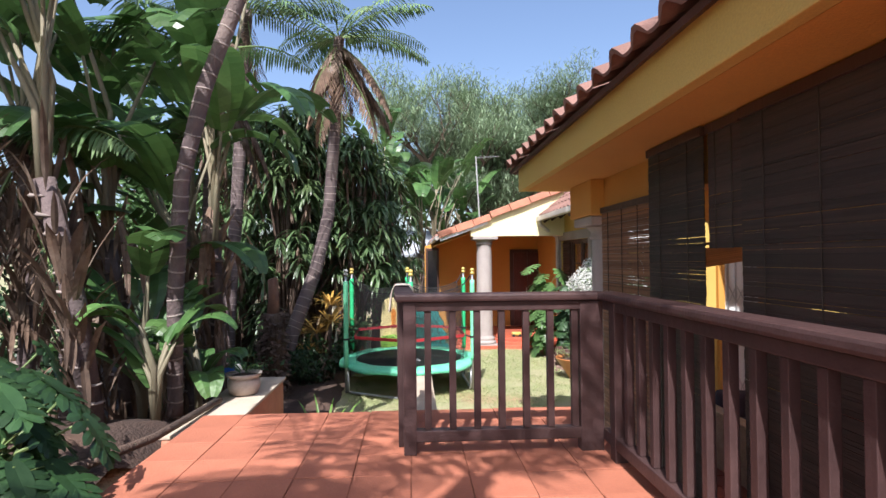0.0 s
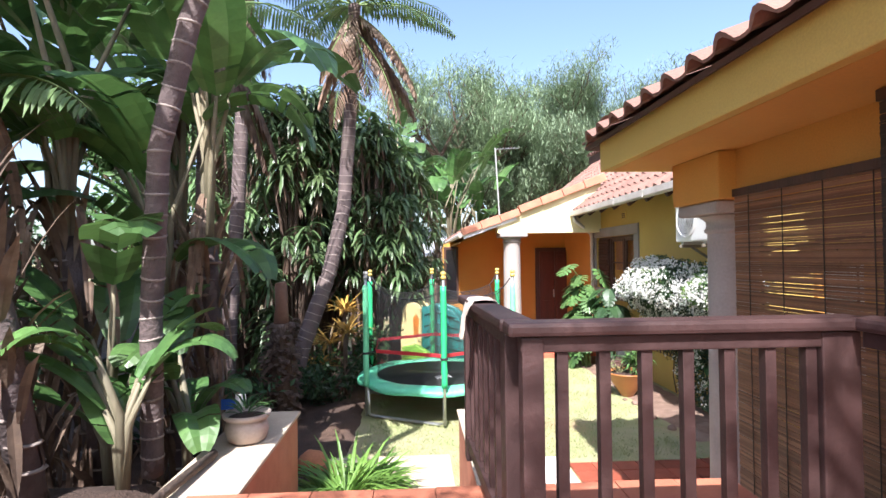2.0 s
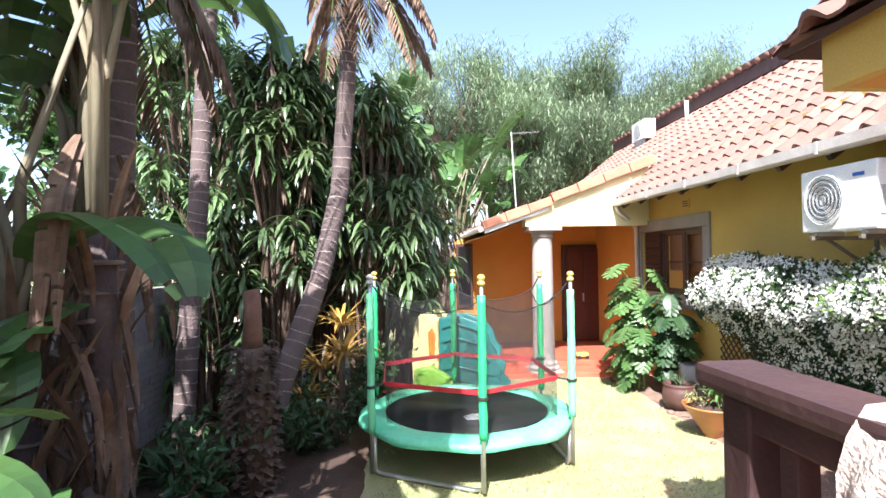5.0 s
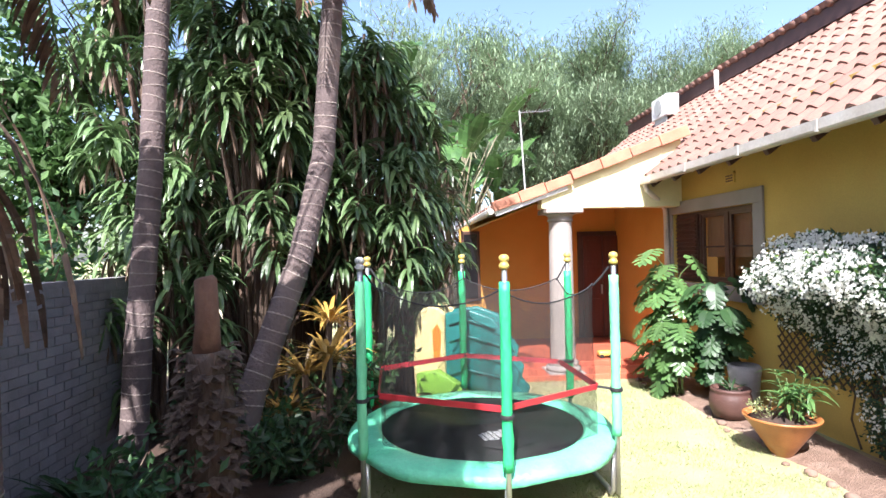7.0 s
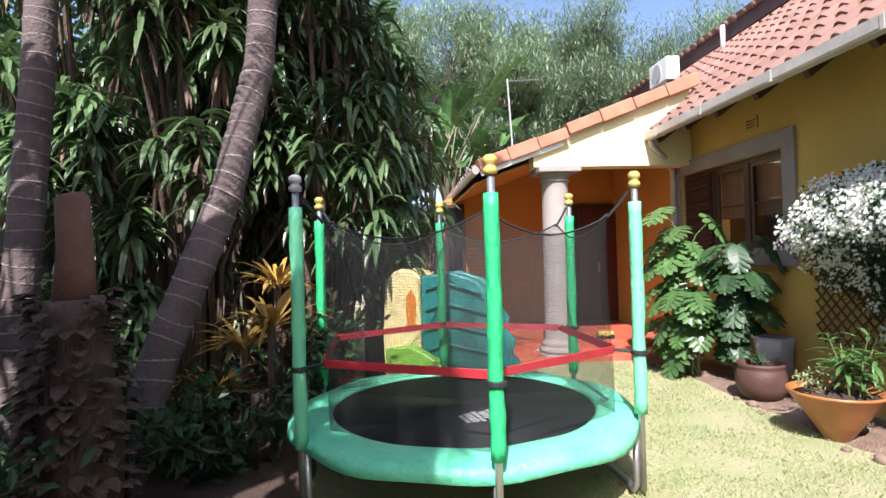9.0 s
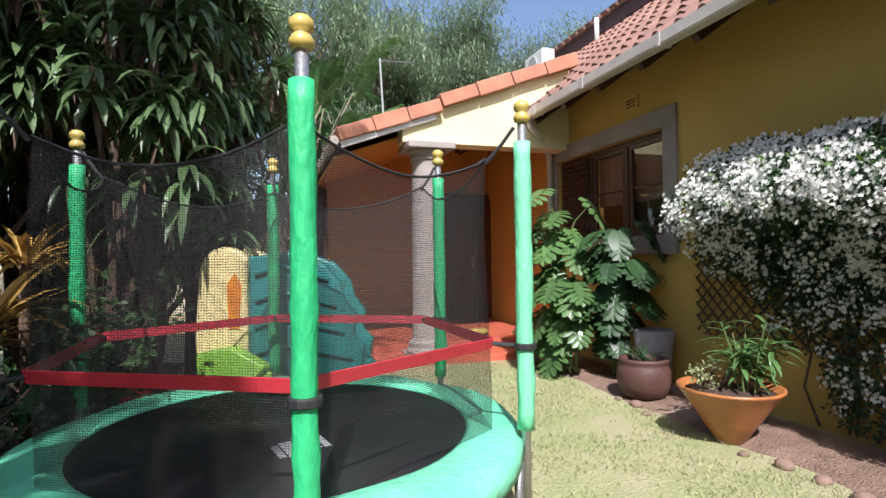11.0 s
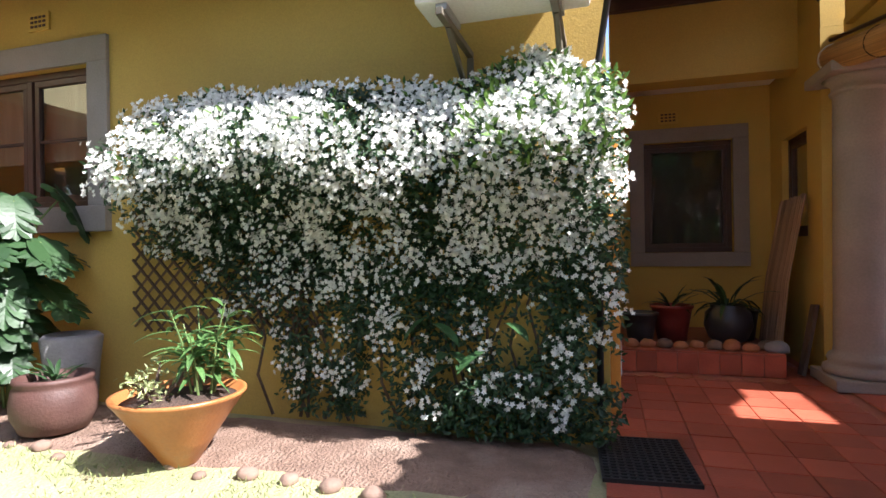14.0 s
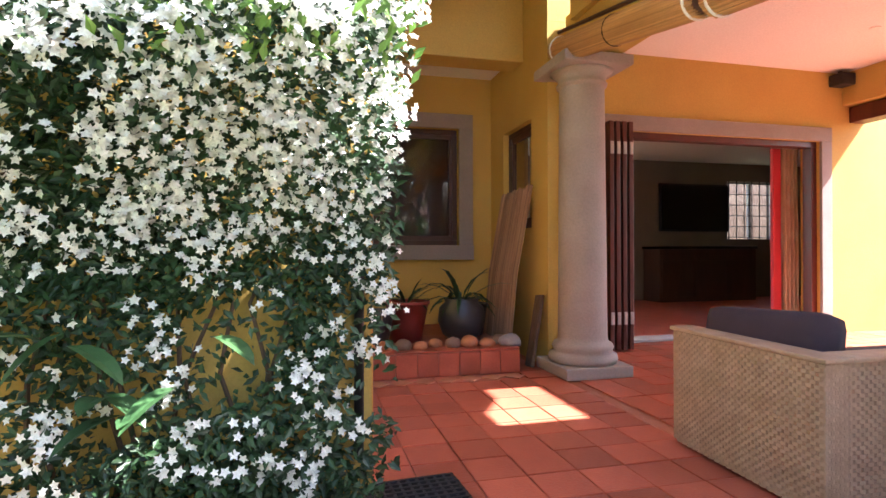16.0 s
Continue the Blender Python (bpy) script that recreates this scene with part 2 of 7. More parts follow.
# Same bamboo as above, darkened in colour for the blinds that hang in shade.
M["bamboo_shaded"] = mat("shaded_bamboo", (0.05, 0.03, 0.022), (0.032, 0.02, 0.015), 0.6, 10, 70, 0.2, stretch=(1, 0.2, 1), spread=0.35)
M["bamboo_roll"] = mat("golden_bamboo_roll", (0.50, 0.30, 0.13), (0.40, 0.225, 0.09), 0.55, 10, 70, 0.2, stretch=(0.2, 1, 1), spread=0.3)
M["reed"] = mat("pale_reed", (0.48, 0.30, 0.20), (0.36, 0.21, 0.135), 0.75, 10, 70, 0.2, stretch=(1, 1, 0.1), spread=0.35)
M["cord"] = mat("dark_cord", (0.05, 0.035, 0.025), None, 0.8, 10, 60, 0)
# Indoor dimness is put into this plaster colour to keep the rooms dark.
M["interior"] = mat("shade_toned_plaster", (0.21, 0.18, 0.15), (0.18, 0.15, 0.125), 0.85, 2, 60, 0.1, spread=0.03)
M["screen"] = mat("black_screen", (0.008, 0.008, 0.01), None, 0.12, 5, 60, 0)
M["curtain"] = mat("striped_curtain_cloth", (0.50, 0.36, 0.25), (0.42, 0.28, 0.19), 0.9, 5, 100, 0.2, spread=0.08)
# Whitewash greyed so the garden wall's deep shade is in the colour.
M["white_brick"] = mat("shade_greyed_whitewash", (0.27, 0.255, 0.265), (0.20, 0.19, 0.2), 0.85, 5, 50, 0.4, stain=(0.34, 0.31, 0.29, 0.5), spread=0.1)
M["stone"] = mat("rounded_garden_stone", (0.20, 0.135, 0.10), (0.14, 0.09, 0.07), 0.85, 5, 40, 0.4, spread=0.3)
M["clay_lump"] = mat("orange_clay_stone", (0.42, 0.18, 0.09), (0.33, 0.13, 0.065), 0.85, 5, 40, 0.4, spread=0.15)
M["cloth_white"] = mat("off_white_towel", (0.56, 0.48, 0.41), (0.47, 0.39, 0.33), 0.95, 8, 120, 0.5, spread=0.03, bdist=0.02)
M["lattice"] = mat("brown_lattice_wood", (0.10, 0.055, 0.03), (0.07, 0.038, 0.022), 0.7, 8, 60, 0.2, spread=0.15)
M["concrete"] = mat("grey_far_wall", (0.52, 0.47, 0.36), (0.44, 0.40, 0.31), 0.9, 2, 30, 0.3, stain=(0.3, 0.27, 0.22, 0.5), spread=0.05)
M["far_roof"] = mat("pale_sheet_roof", (0.42, 0.44, 0.47), (0.36, 0.38, 0.41), 0.55, 2, 30, 0.1, spread=0.05)
M["twig"] = mat("vine_twig", (0.12, 0.08, 0.05), (0.08, 0.05, 0.034), 0.9, 8, 50, 0.3, spread=0.1)
M["bracket"] = mat("olive_painted_bracket", (0.16, 0.14, 0.10), (0.11, 0.095, 0.07), 0.6, 6, 60, 0.2, spread=0.08)
M["toy_blue"] = mat("blue_toy_plastic", (0.03, 0.12, 0.45), None, 0.4, 5, 60, 0)

glass = bpy.data.materials.new("window_glass")
glass.use_nodes = True
gb = glass.node_tree.nodes["Principled BSDF"]
gb.inputs["Base Color"].default_value = (0.85, 0.9, 0.9, 1)
gb.inputs["Roughness"].default_value, gb.inputs["Transmission Weight"].default_value, gb.inputs["IOR"].default_value = 0.02, 1.0, 1.45
M["glass"] = glass

# fine black netting: square mesh of strands with real openings
net_m = bpy.data.materials.new("black_netting")
net_m.use_nodes = True
nt = net_m.node_tree
uvn = nt.nodes.new("ShaderNodeUVMap")
uvn.uv_map = "weave"
sp = nt.nodes.new("ShaderNodeSeparateXYZ")
nt.links.new(uvn.outputs[0], sp.inputs[0])
masks = []
for ax in ("X", "Y"):
    fr = nt.nodes.new("ShaderNodeMath")
    fr.operation = "FRACT"
    nt.links.new(sp.outputs[ax], fr.inputs[0])
    gt = nt.nodes.new("ShaderNodeMath")
    gt.operation = "LESS_THAN"
    gt.inputs[1].default_value = 0.21 if ax == "Y" else 0.16
    nt.links.new(fr.outputs[0], gt.inputs[0])
    masks.append(gt)
mxn = nt.nodes.new("ShaderNodeMath")
mxn.operation = "MAXIMUM"
nt.links.new(masks[0].outputs[0], mxn.inputs[0])
nt.links.new(masks[1].outputs[0], mxn.inputs[1])
nb_ = nt.nodes["Principled BSDF"]
nb_.inputs["Base Color"].default_value = (0.03, 0.028, 0.028, 1)
nb_.inputs["Roughness"].default_value = 0.7
nt.links.new(mxn.outputs[0], nb_.inputs["Alpha"])
M["net"] = net_m


# ---- mesh helpers ----
def link(name, bm, material, parent=None, smooth=False):
    me = bpy.data.meshes.new(name)
    bm.to_mesh(me)
    bm.free()
    me.materials.append(M[material])
    if smooth:
        me.shade_smooth()
    ob = new(name, me)
    if parent:
        ob.parent = parent
    return ob


def part(name, bm, material, parent, label="", smooth=False):
    return tagged(link(name, bm, material, parent, smooth), label)


def thing(name, label, category, group="", at=(0, 0, 0), rz=0.0):
    e = new(name)
    e.empty_display_size = 0.1
    e.matrix_basis = pose(*at, 0, 0, rz)
    return tagged(e, label, category, group)


def structure(name, bm, material, label="", smooth=False):
    return tagged(link(name, bm, material, None, smooth), label, "", "", "structure")


def box(x0, x1, y0, y1, z0, z1, bevel=0.0, bm=None):
    out = bm or bmesh.new()
    m = Matrix.Translation(((x0 + x1) / 2, (y0 + y1) / 2, (z0 + z1) / 2)) @ Matrix.Diagonal((abs(x1 - x0), abs(y1 - y0), abs(z1 - z0), 1))
    g = bmesh.ops.create_cube(out, size=1, matrix=m)
    if bevel:
        es = list({e for v in g["verts"] for e in v.link_edges})
        bmesh.ops.bevel(out, geom=es, offset=bevel, segments=2, affect="EDGES", profile=0.6)
    return out


def obox(size, m, bevel=0.0, bm=None):
    """A box of a size about the origin, put by the matrix m."""
    out = bm or bmesh.new()
    g = bmesh.ops.create_cube(out, size=1, matrix=Matrix.Diagonal((*size, 1)))
    vs = g["verts"]
    if bevel:
        es = list({e for v in vs for e in v.link_edges})
        r = bmesh.ops.bevel(out, geom=es, offset=bevel, segments=2, affect="EDGES", profile=0.6)
        vs = list({v for f in r["faces"] for v in f.verts} | {v for v in vs if v.is_valid})
    bmesh.ops.transform(out, matrix=m, verts=vs)
    return out


def lathe(profile, n=28, at=(0, 0, 0), bm=None):
    """Turned shape from (radius, height) pairs."""
    out = bm or bmesh.new()
    rings = []
    for r, z in profile:
        rings.append([out.verts.new((at[0] + r * math.cos(2 * math.pi * i / n), at[1] + r * math.sin(2 * math.pi * i / n), at[2] + z)) for i in range(n)])
    for a, b in zip(rings, rings[1:]):
        for i in range(n):
            out.faces.new((a[i], a[(i + 1) % n], b[(i + 1) % n], b[i]))
    for ring, flip in ((rings[0], True), (rings[-1], False)):
        if profile[0 if flip else -1][0] > 1e-4:
            out.faces.new(ring[::-1] if flip else ring)
    return out


def tube(points, radii, n=8, bm=None):
    """A tapering tube along points."""
    out = bm or bmesh.new()
    pts = [Vector(p) for p in points]
    if not hasattr(radii, "__len__"):
        radii = [radii] * len(pts)
    rings = []
    up = Vector((0.31, 0.17, 0.93))
    for i, p in enumerate(pts):
        d = (pts[min(i + 1, len(pts) - 1)] - pts[max(i - 1, 0)]).normalized()
        s = d.cross(up)
        s = s.normalized() if s.length > 0.05 else d.cross(Vector((1, 0, 0))).normalized()
        w = d.cross(s)
        rings.append([out.verts.new(p + radii[i] * (math.cos(2 * math.pi * k / n) * s + math.sin(2 * math.pi * k / n) * w)) for k in range(n)])
    for a, b in zip(rings, rings[1:]):
        for k in range(n):
            out.faces.new((a[k], b[k], b[(k + 1) % n], a[(k + 1) % n]))
    out.faces.new(rings[0])
    out.faces.new(rings[-1][::-1])
    return out


class Leaves:
    """Gathers many leaf blades into one mesh."""

    def __init__(self):
        self.v, self.f = [], []

    def blade(self, base, way, length, width, droop=0.4, seg=4, fold=0.25, shape=1.0, side=None):
        """A pointed blade from base along way, bending down by droop, folded along its midrib."""
        d = Vector(way).normalized()
        p = Vector(base)
        s = side.copy() if side else d.cross(Vector((0, 0, 1)))
        s = s.normalized() if s.length > 0.05 else Vector((1, 0, 0))
        k0 = len(self.v)
        step = length / seg
        for i in range(seg + 1):
            u = i / seg
            w = width * 0.5 * (math.sin(math.pi * min(1, 0.08 + 0.92 * u ** shape)) ** 0.8 if i < seg else 0.0)
            nrm = s.cross(d)
            if i in (0, seg):
                self.v.append(tuple(p))
            else:
                self.v.extend((tuple(p - s * w + nrm * w * fold), tuple(p), tuple(p + s * w + nrm * w * fold)))
            d = (d + Vector((0, 0, -droop / seg))).normalized()
            p = p + d * step
        rows = [(k0,)] + [(k0 + 1 + 3 * j, k0 + 2 + 3 * j, k0 + 3 + 3 * j) for j in range(seg - 1)] + [(k0 + 1 + 3 * (seg - 1),)]
        for a, b in zip(rows, rows[1:]):
            if len(a) == 1:
                self.f += [(a[0], b[1], b[0]), (a[0], b[2], b[1])]
            elif len(b) == 1:
                self.f += [(a[0], a[1], b[0]), (a[1], a[2], b[0])]
            else:
                self.f += [(a[0], a[1], b[1], b[0]), (a[1], a[2], b[2], b[1])]

    def leaf(self, base, way, length, width, nrm=None):
        """A small flat-folded leaf of two faces."""
        d = Vector(way).normalized()
        s = d.cross(Vector(nrm) if nrm else Vector((0, 0, 1)))
        s = s.normalized() if s.length > 0.05 else Vector((1, 0, 0))
        b, k = Vector(base), len(self.v)
        m = b + d * length * 0.45
        n2 = s.cross(d) * width * 0.15
        self.v += [tuple(b), tuple(m + s * width / 2 + n2), tuple(b + d * length), tuple(m - s * width / 2 + n2)]
        self.f += [(k, k + 1, k + 2), (k, k + 2, k + 3)]

    def done(self, name, material, parent=None, label="", smooth=False):
        me = bpy.data.meshes.new(name)
        me.from_pydata(self.v, [], self.f)
        me.materials.append(M[material])
        if smooth:
            me.shade_smooth()
        ob = new(name, me)
        if parent:
            ob.parent = parent
        return tagged(ob, label)


def rnd(a, b):
    return random.uniform(a, b)


def sphere_way(up=0.0):
    """A random direction, lifted by up."""
    while True:
        v = Vector((rnd(-1, 1), rnd(-1, 1), rnd(-1, 1)))
        if 0.1 < v.length < 1:
            v = v.normalized()
            v.z += up
            return v.normalized()


# ---- ground ----
def ground_height(x, y):
    """Lawn level at 0; the planted bed beside the terrace stands higher and falls away past the stairs."""
    a = min(1, max(0, (-1.5 - x) / 0.3))
    b = 1 - min(1, max(0, (y - 4.3) / 2.2))
    b = b * b * (3 - 2 * b)
    c = min(1, max(0, (x + 9) / 3))
    rough = 0.02 * noise.noise((x * 0.7, y * 0.7, 0)) if abs(x) < 12 and -6 < y < 20 and x < 3.7 else 0
    return -0.02 + a * b * c * 0.92 + rough * 0.6


def axis(lo, hi, step, far):
    vals = list(np.arange(lo, hi + 1e-6, step))
    return [-far, -far * 0.4, lo - 25, lo - 8, lo - 3] + vals + [hi + 3, hi + 8, hi + 25, far * 0.4, far]


bm = bmesh.new()
xs, ys = axis(-10, 10, 0.25, 900), axis(-6, 22, 0.25, 900)
grid = [[bm.verts.new((x, y, ground_height(x, y))) for x in xs] for y in ys]
for r0, r1 in zip(grid, grid[1:]):
    for i in range(len(xs) - 1):
        bm.faces.new((r0[i], r0[i + 1], r1[i + 1], r1[i]))
M["lawn"] = mat("patchy_lawn", (0.26, 0.285, 0.13), (0.35, 0.32, 0.19), 0.9, 2.2, 45, 0.8, stain=(0.40, 0.22, 0.13, 0.75), spread=0.02, bdist=0.03)
structure("ground", bm, "lawn", "patchy sunlit lawn with bare reddish earth", smooth=True)


def bed(name, x0, x1, y0, y1, label, lift=0.03, material="soil"):
    """A sheet of soil lying on the ground with a ragged edge."""
    b = bmesh.new()
    nx, ny = max(3, int((x1 - x0) / 0.2)), max(3, int((y1 - y0) / 0.2))
    rows = []
    for j in range(ny + 1):
        row = []
        for i in range(nx + 1):
            x, y = x0 + (x1 - x0) * i / nx, y0 + (y1 - y0) * j / ny
            edge = i in (0, nx) or j in (0, ny)
            if edge:
                x += 0.12 * noise.noise((x * 2, y * 2, 3))
                y += 0.12 * noise.noise((x * 2, y * 2, 7))
            z = ground_height(x, y) + (lift + 0.05 * abs(noise.noise((x * 3, y * 3, 1))) if not edge else -0.01)
            row.append(b.verts.new((x, y, z)))
        rows.append(row)
    for a, c in zip(rows, rows[1:]):
        for i in range(nx):
            b.faces.new((a[i], a[i + 1], c[i + 1], c[i]))
    return structure(name, b, material, label, smooth=True)


bed("soil_bed_1", -7.5, -1.75, -3, 6.0, "dark soil with leaf litter under tropical plants")
bed("soil_bed_2", -7.5, -1.05, 6.0, 14.5, "dark soil with leaf litter under tropical plants")
bed("soil_bed_3", 2.95, 3.85, 7.6, 13.4, "bare reddish gravelly soil along the house wall", 0.02, "gravel")

# pavings at the stair foot and beside the lawn
for k, (x0, x1, y0, y1) in enumerate(((-1.25, 0.05, 5.95, 7.35), (0.32, 1.25, 4.2, 7.2))):
    structure("paving_%d" % (k + 1), box(x0, x1, y0, y1, -0.1, 0.035, 0.012), "white_slab" if k else "paving", "pale sunlit cement paving slab")

# ---- raised terrace, stairs and cheek walls ----
TZ = 1.085
structure("terrace", box(-1.42, 1.28, -5, 4.05, -0.1, TZ - 0.02, 0.01), "grout", "raised terrace bed of mortar")
stairs = tagged(new("stairs"), "terracotta tiled garden stairs going down to the lawn", "stairs", "", "structure")
for k in range(5):
    z = TZ - 0.18 * (k + 1)
    y = 4.05 + 0.36 * k
    part("step", box(-1.3, 0.04, y, y + 0.37, -0.1, z, 0.012), "terrace_tile", stairs)
structure("stair_wall_1", box(-1.72, -1.3, 4.05, 5.96, -0.1, 0.90, 0.02), "terracotta_flash", "terracotta faced stair cheek wall with pale top")
structure("stair_wall_2", box(0.045, 0.27, 4.05, 5.96, -0.1, 0.88, 0.02), "terracotta_flash", "terracotta faced stair cheek wall")
structure("wall_coping_1", box(-1.74, -1.28, 4.05, 5.98, 0.902, 0.93, 0.008), "paving", "pale sunlit coping on the stair wall")
structure("wall_coping_2", box(0.03, 0.285, 4.05, 5.98, 0.882, 0.91, 0.008), "paving", "pale sunlit coping on the stair wall")

# ---- railing ----
RZ = 1.985


def railing(p0, p1, label, ends):
    """A run of timber railing from p0 to p1 on the terrace: cap, under rail, bottom rail, square balusters, posts."""
    a, b = Vector((*p0, TZ)), Vector((*p1, TZ))
    d = b - a
    n = d.normalized()
    ang = math.degrees(math.atan2(n.y, n.x))
    L = d.length
    r = thing("railing", label, "railing", "terrace railings", tuple(a), ang)
    h = RZ - TZ
    part("cap_rail", box(-0.045, L + 0.045, -0.06, 0.06, h - 0.045, h, 0.014), "rail_paint", r)
    part("under_rail", box(0.0, L, -0.03, 0.03, h - 0.10, h - 0.047, 0.006), "rail_paint", r)
    part("bottom_rail", box(0.0, L, -0.032, 0.032, 0.07, 0.135, 0.006), "rail_paint", r)
    cnt = int(round(L / 0.148))
    for i in range(1, cnt):
        x = L * i / cnt
        part("baluster", box(x - 0.019, x + 0.019, -0.019, 0.019, 0.137, h - 0.102, 0.003), "rail_paint", r)
    for x in ends:
        part("post", box(x * L - 0.036, x * L + 0.036, -0.036, 0.036, 0.0, h - 0.05, 0.006), "rail_paint", r)
    return r


railing((0.03, 3.13), (1.15, 3.13), "brown painted timber terrace railing with square balusters", (0.035, 0.93, 0.985))
railing((0.035, 3.25), (-0.005, 4.40), "brown painted timber stair railing with a towel on it", (0.02, 0.965))
railing((1.19, 3.08), (1.19, -4.5), "brown painted timber terrace railing in shade", (0.02, 0.33, 0.66, 0.98))

# ---- patio building ----
# beams, boxed eave and soffit
structure("beam_west", box(1.80, 1.98, -5, 5.42, 2.60, 2.95, 0.01), "orange", "ochre plastered patio beam")
structure("eave_fascia_west", box(1.21, 1.28, -5, 5.70, 2.88, 3.13, 0.008), "ochre", "ochre plastered boxed eave")
# Orange here paints in the bounced light on ochre plaster.
structure("eave_soffit_west", box(1.282, 1.798, -5, 5.638, 2.882, 2.95), "orange", "ochre plastered eave soffit with bounced light in its orange colour")
structure("beam_north", box(2.0, 5.9, 5.38, 5.64, 2.54, 3.0, 0.01), "ochre", "ochre plastered patio beam")
structure("eave_north", box(1.282, 5.7, 5.642, 5.701, 2.882, 3.129, 0.008), "ochre", "ochre plastered boxed eave")
# Gap added between these pieces lets the court's sun patch through.
for k, (xa, xb, ya, yb) in enumerate(((1.98, 3.92, 1.3, 5.38), (4.68, 6.75, 1.3, 5.38), (3.92, 4.68, 4.18, 5.38), (3.92, 4.68, 1.3, 3.58))):
    structure("ceiling_patio_%d" % (k + 1), box(xa, xb, ya, yb, 3.08, 3.14), "white_ceiling", "white patio ceiling")
structure("beam_south", box(1.98, 6.75, 1.25, 1.6, 2.70, 3.08, 0.01), "ochre", "ochre plastered patio beam")
structure("beam_timber", box(1.98, 6.75, 1.27, 1.5, 2.5, 2.69, 0.01), "red_wood", "dark red timber lintel")
structure("pier_block_1", box(1.68, 2.25, 4.80, 5.43, 2.562, 2.88, 0.008), "orange", "ochre plastered block on the column")


def column(at, h, r, label):
    """A round cement column on a square plinth, with base rings and a square cap."""
    c = thing("column", label, "column", "cement columns", at)
    part("plinth", box(-r * 1.5, r * 1.5, -r * 1.5, r * 1.5, 0, 0.09, 0.012), "column_stone", c)
    prof = [(r * 1.42, 0.092), (r * 1.46, 0.12), (r * 1.42, 0.155), (r * 1.25, 0.165), (r * 1.24, 0.19), (r * 1.3, 0.215), (r * 1.22, 0.245), (r * 1.08, 0.26), (r * 1.04, 0.30)]
    prof += [(r * (1.04 - 0.09 * u), 0.30 + (h - 0.52) * u) for u in (0.2, 0.4, 0.6, 0.8, 1.0)]
    prof += [(r * 0.95, h - 0.21), (r * 1.05, h - 0.205), (r * 1.08, h - 0.185), (r * 1.0, h - 0.17), (r * 1.0, h - 0.13), (r * 1.15, h - 0.105), (r * 1.32, h - 0.085)]
    part("shaft", lathe(prof, 36), "column_stone", c, smooth=True)
    part("cap", box(-r * 1.55, r * 1.55, -r * 1.55, r * 1.55, h - 0.083, h, 0.014), "column_stone", c)
    return c


column((1.97, 5.14, 0), 2.56, 0.17, "grey cement patio column with moulded base and square cap")
column((5.66, 5.62, 0), 2.518, 0.19, "grey cement patio column with moulded base and square cap")
column((1.86, 13.42, 0.0), 2.73, 0.195, "pale cement porch column with moulded base and square cap")


# ---- roofs ----
def tiled_roof(name, x0, z0, slope, x1, y0, y1, label, period=0.27, course=0.34, near=None, hip=False, hip_low=False, m=None):
    m = m or Matrix()
    """Interlocking barrel tiles on a plane that rises along +x from the eave at x0, z0. near: (x limit, y range) where tiles are separate pieces."""
    deck = bmesh.new()
    box(0, 1, 0, 1, 0, 1, bm=deck)
    ang = math.atan(slope)
    n = Vector((-math.sin(ang), 0, math.cos(ang)))
    d = Vector((math.cos(ang), 0, math.sin(ang)))
    for v in deck.verts:
        u, w, h = v.co
        v.co = Vector((x0, 0, z0)) + d * (u * (x1 - x0) / math.cos(ang)) + Vector((0, y0 + (u * (x1 - x0) if hip_low else 0) + (y1 - y0 - (u * (x1 - x0) if hip or hip_low else 0)) * w, 0)) + n * (h * 0.03 - 0.03)
    roof = structure(name, deck, "fascia_brown", label)
    roof.matrix_basis = m
    # one tile: a pan with a raised roll, lapping over the course below
    tm = bmesh.new()
    prof = []
    for k in range(9):
        u = k / 8
        prof.append((u * period, 0.008 + 0.066 * max(0.0, math.sin(math.pi * min(1, u / 0.62))) if u < 0.62 else 0.008 - 0.006 * math.sin(math.pi * (u - 0.62) / 0.38)))
    tl, th = course + 0.05, 0.016
    lo = [tm.verts.new(n * (h + 0.03) + Vector((0, w, 0))) for w, h in prof]
    hi = [tm.verts.new(d * tl + n * h + Vector((0, w, 0))) for w, h in prof]
    lb = [tm.verts.new(n * (h + 0.03 - th - (0.014 if h > 0.02 else 0)) + Vector((0, w, 0))) for w, h in prof]
    for i in range(8):
        tm.faces.new((lo[i], hi[i], hi[i + 1], lo[i + 1]))
        tm.faces.new((lb[i], lo[i], lo[i + 1], lb[i + 1]))
    tm.normal_update()
    me = bpy.data.meshes.new("roof_tile")
    tm.to_mesh(me)
    me.materials.append(M["roof_tile"])
    tv = [v.co.copy() for v in tm.verts]
    tf = [[v.index for v in f.verts] for f in tm.faces]
    tm.verts.index_update()
    tf = [[v.index for v in f.verts] for f in tm.faces]
    tm.free()
    rows = int((x1 - x0) / math.cos(ang) / course)
    cols = int((y1 - y0) / period)
    vs, fs, single = [], [], 0
    for r in range(rows):
        for c in range(cols):
            o = Vector((x0, y0 + c * period + rnd(-0.004, 0.004), z0)) + d * (r * course - 0.05) + n * rnd(0, 0.006)
            if hip and y0 + c * period > y1 - r * course * math.cos(ang) - 0.1 or hip_low and y0 + c * period < y0 + r * course * math.cos(ang):
                continue
            if near and r < near[0] and near[1] <= y0 + c * period <= near[2] and single < 300:
                ob = new("roof_tile", me)
                ob.parent = roof
                ob.location = o
                single += 1
            else:
                k = len(vs)
                vs += [tuple(v + o) for v in tv]
                fs += [[i + k for i in f] for f in tf]
    rest = bpy.data.meshes.new("roof_tiles")
    rest.from_pydata(vs, [], fs)
    rest.materials.append(M["roof_tile"])
    ob = new("roof_tiles", rest)
    ob.parent = roof
    tagged(ob, "", "", "", "stuff")
    return roof


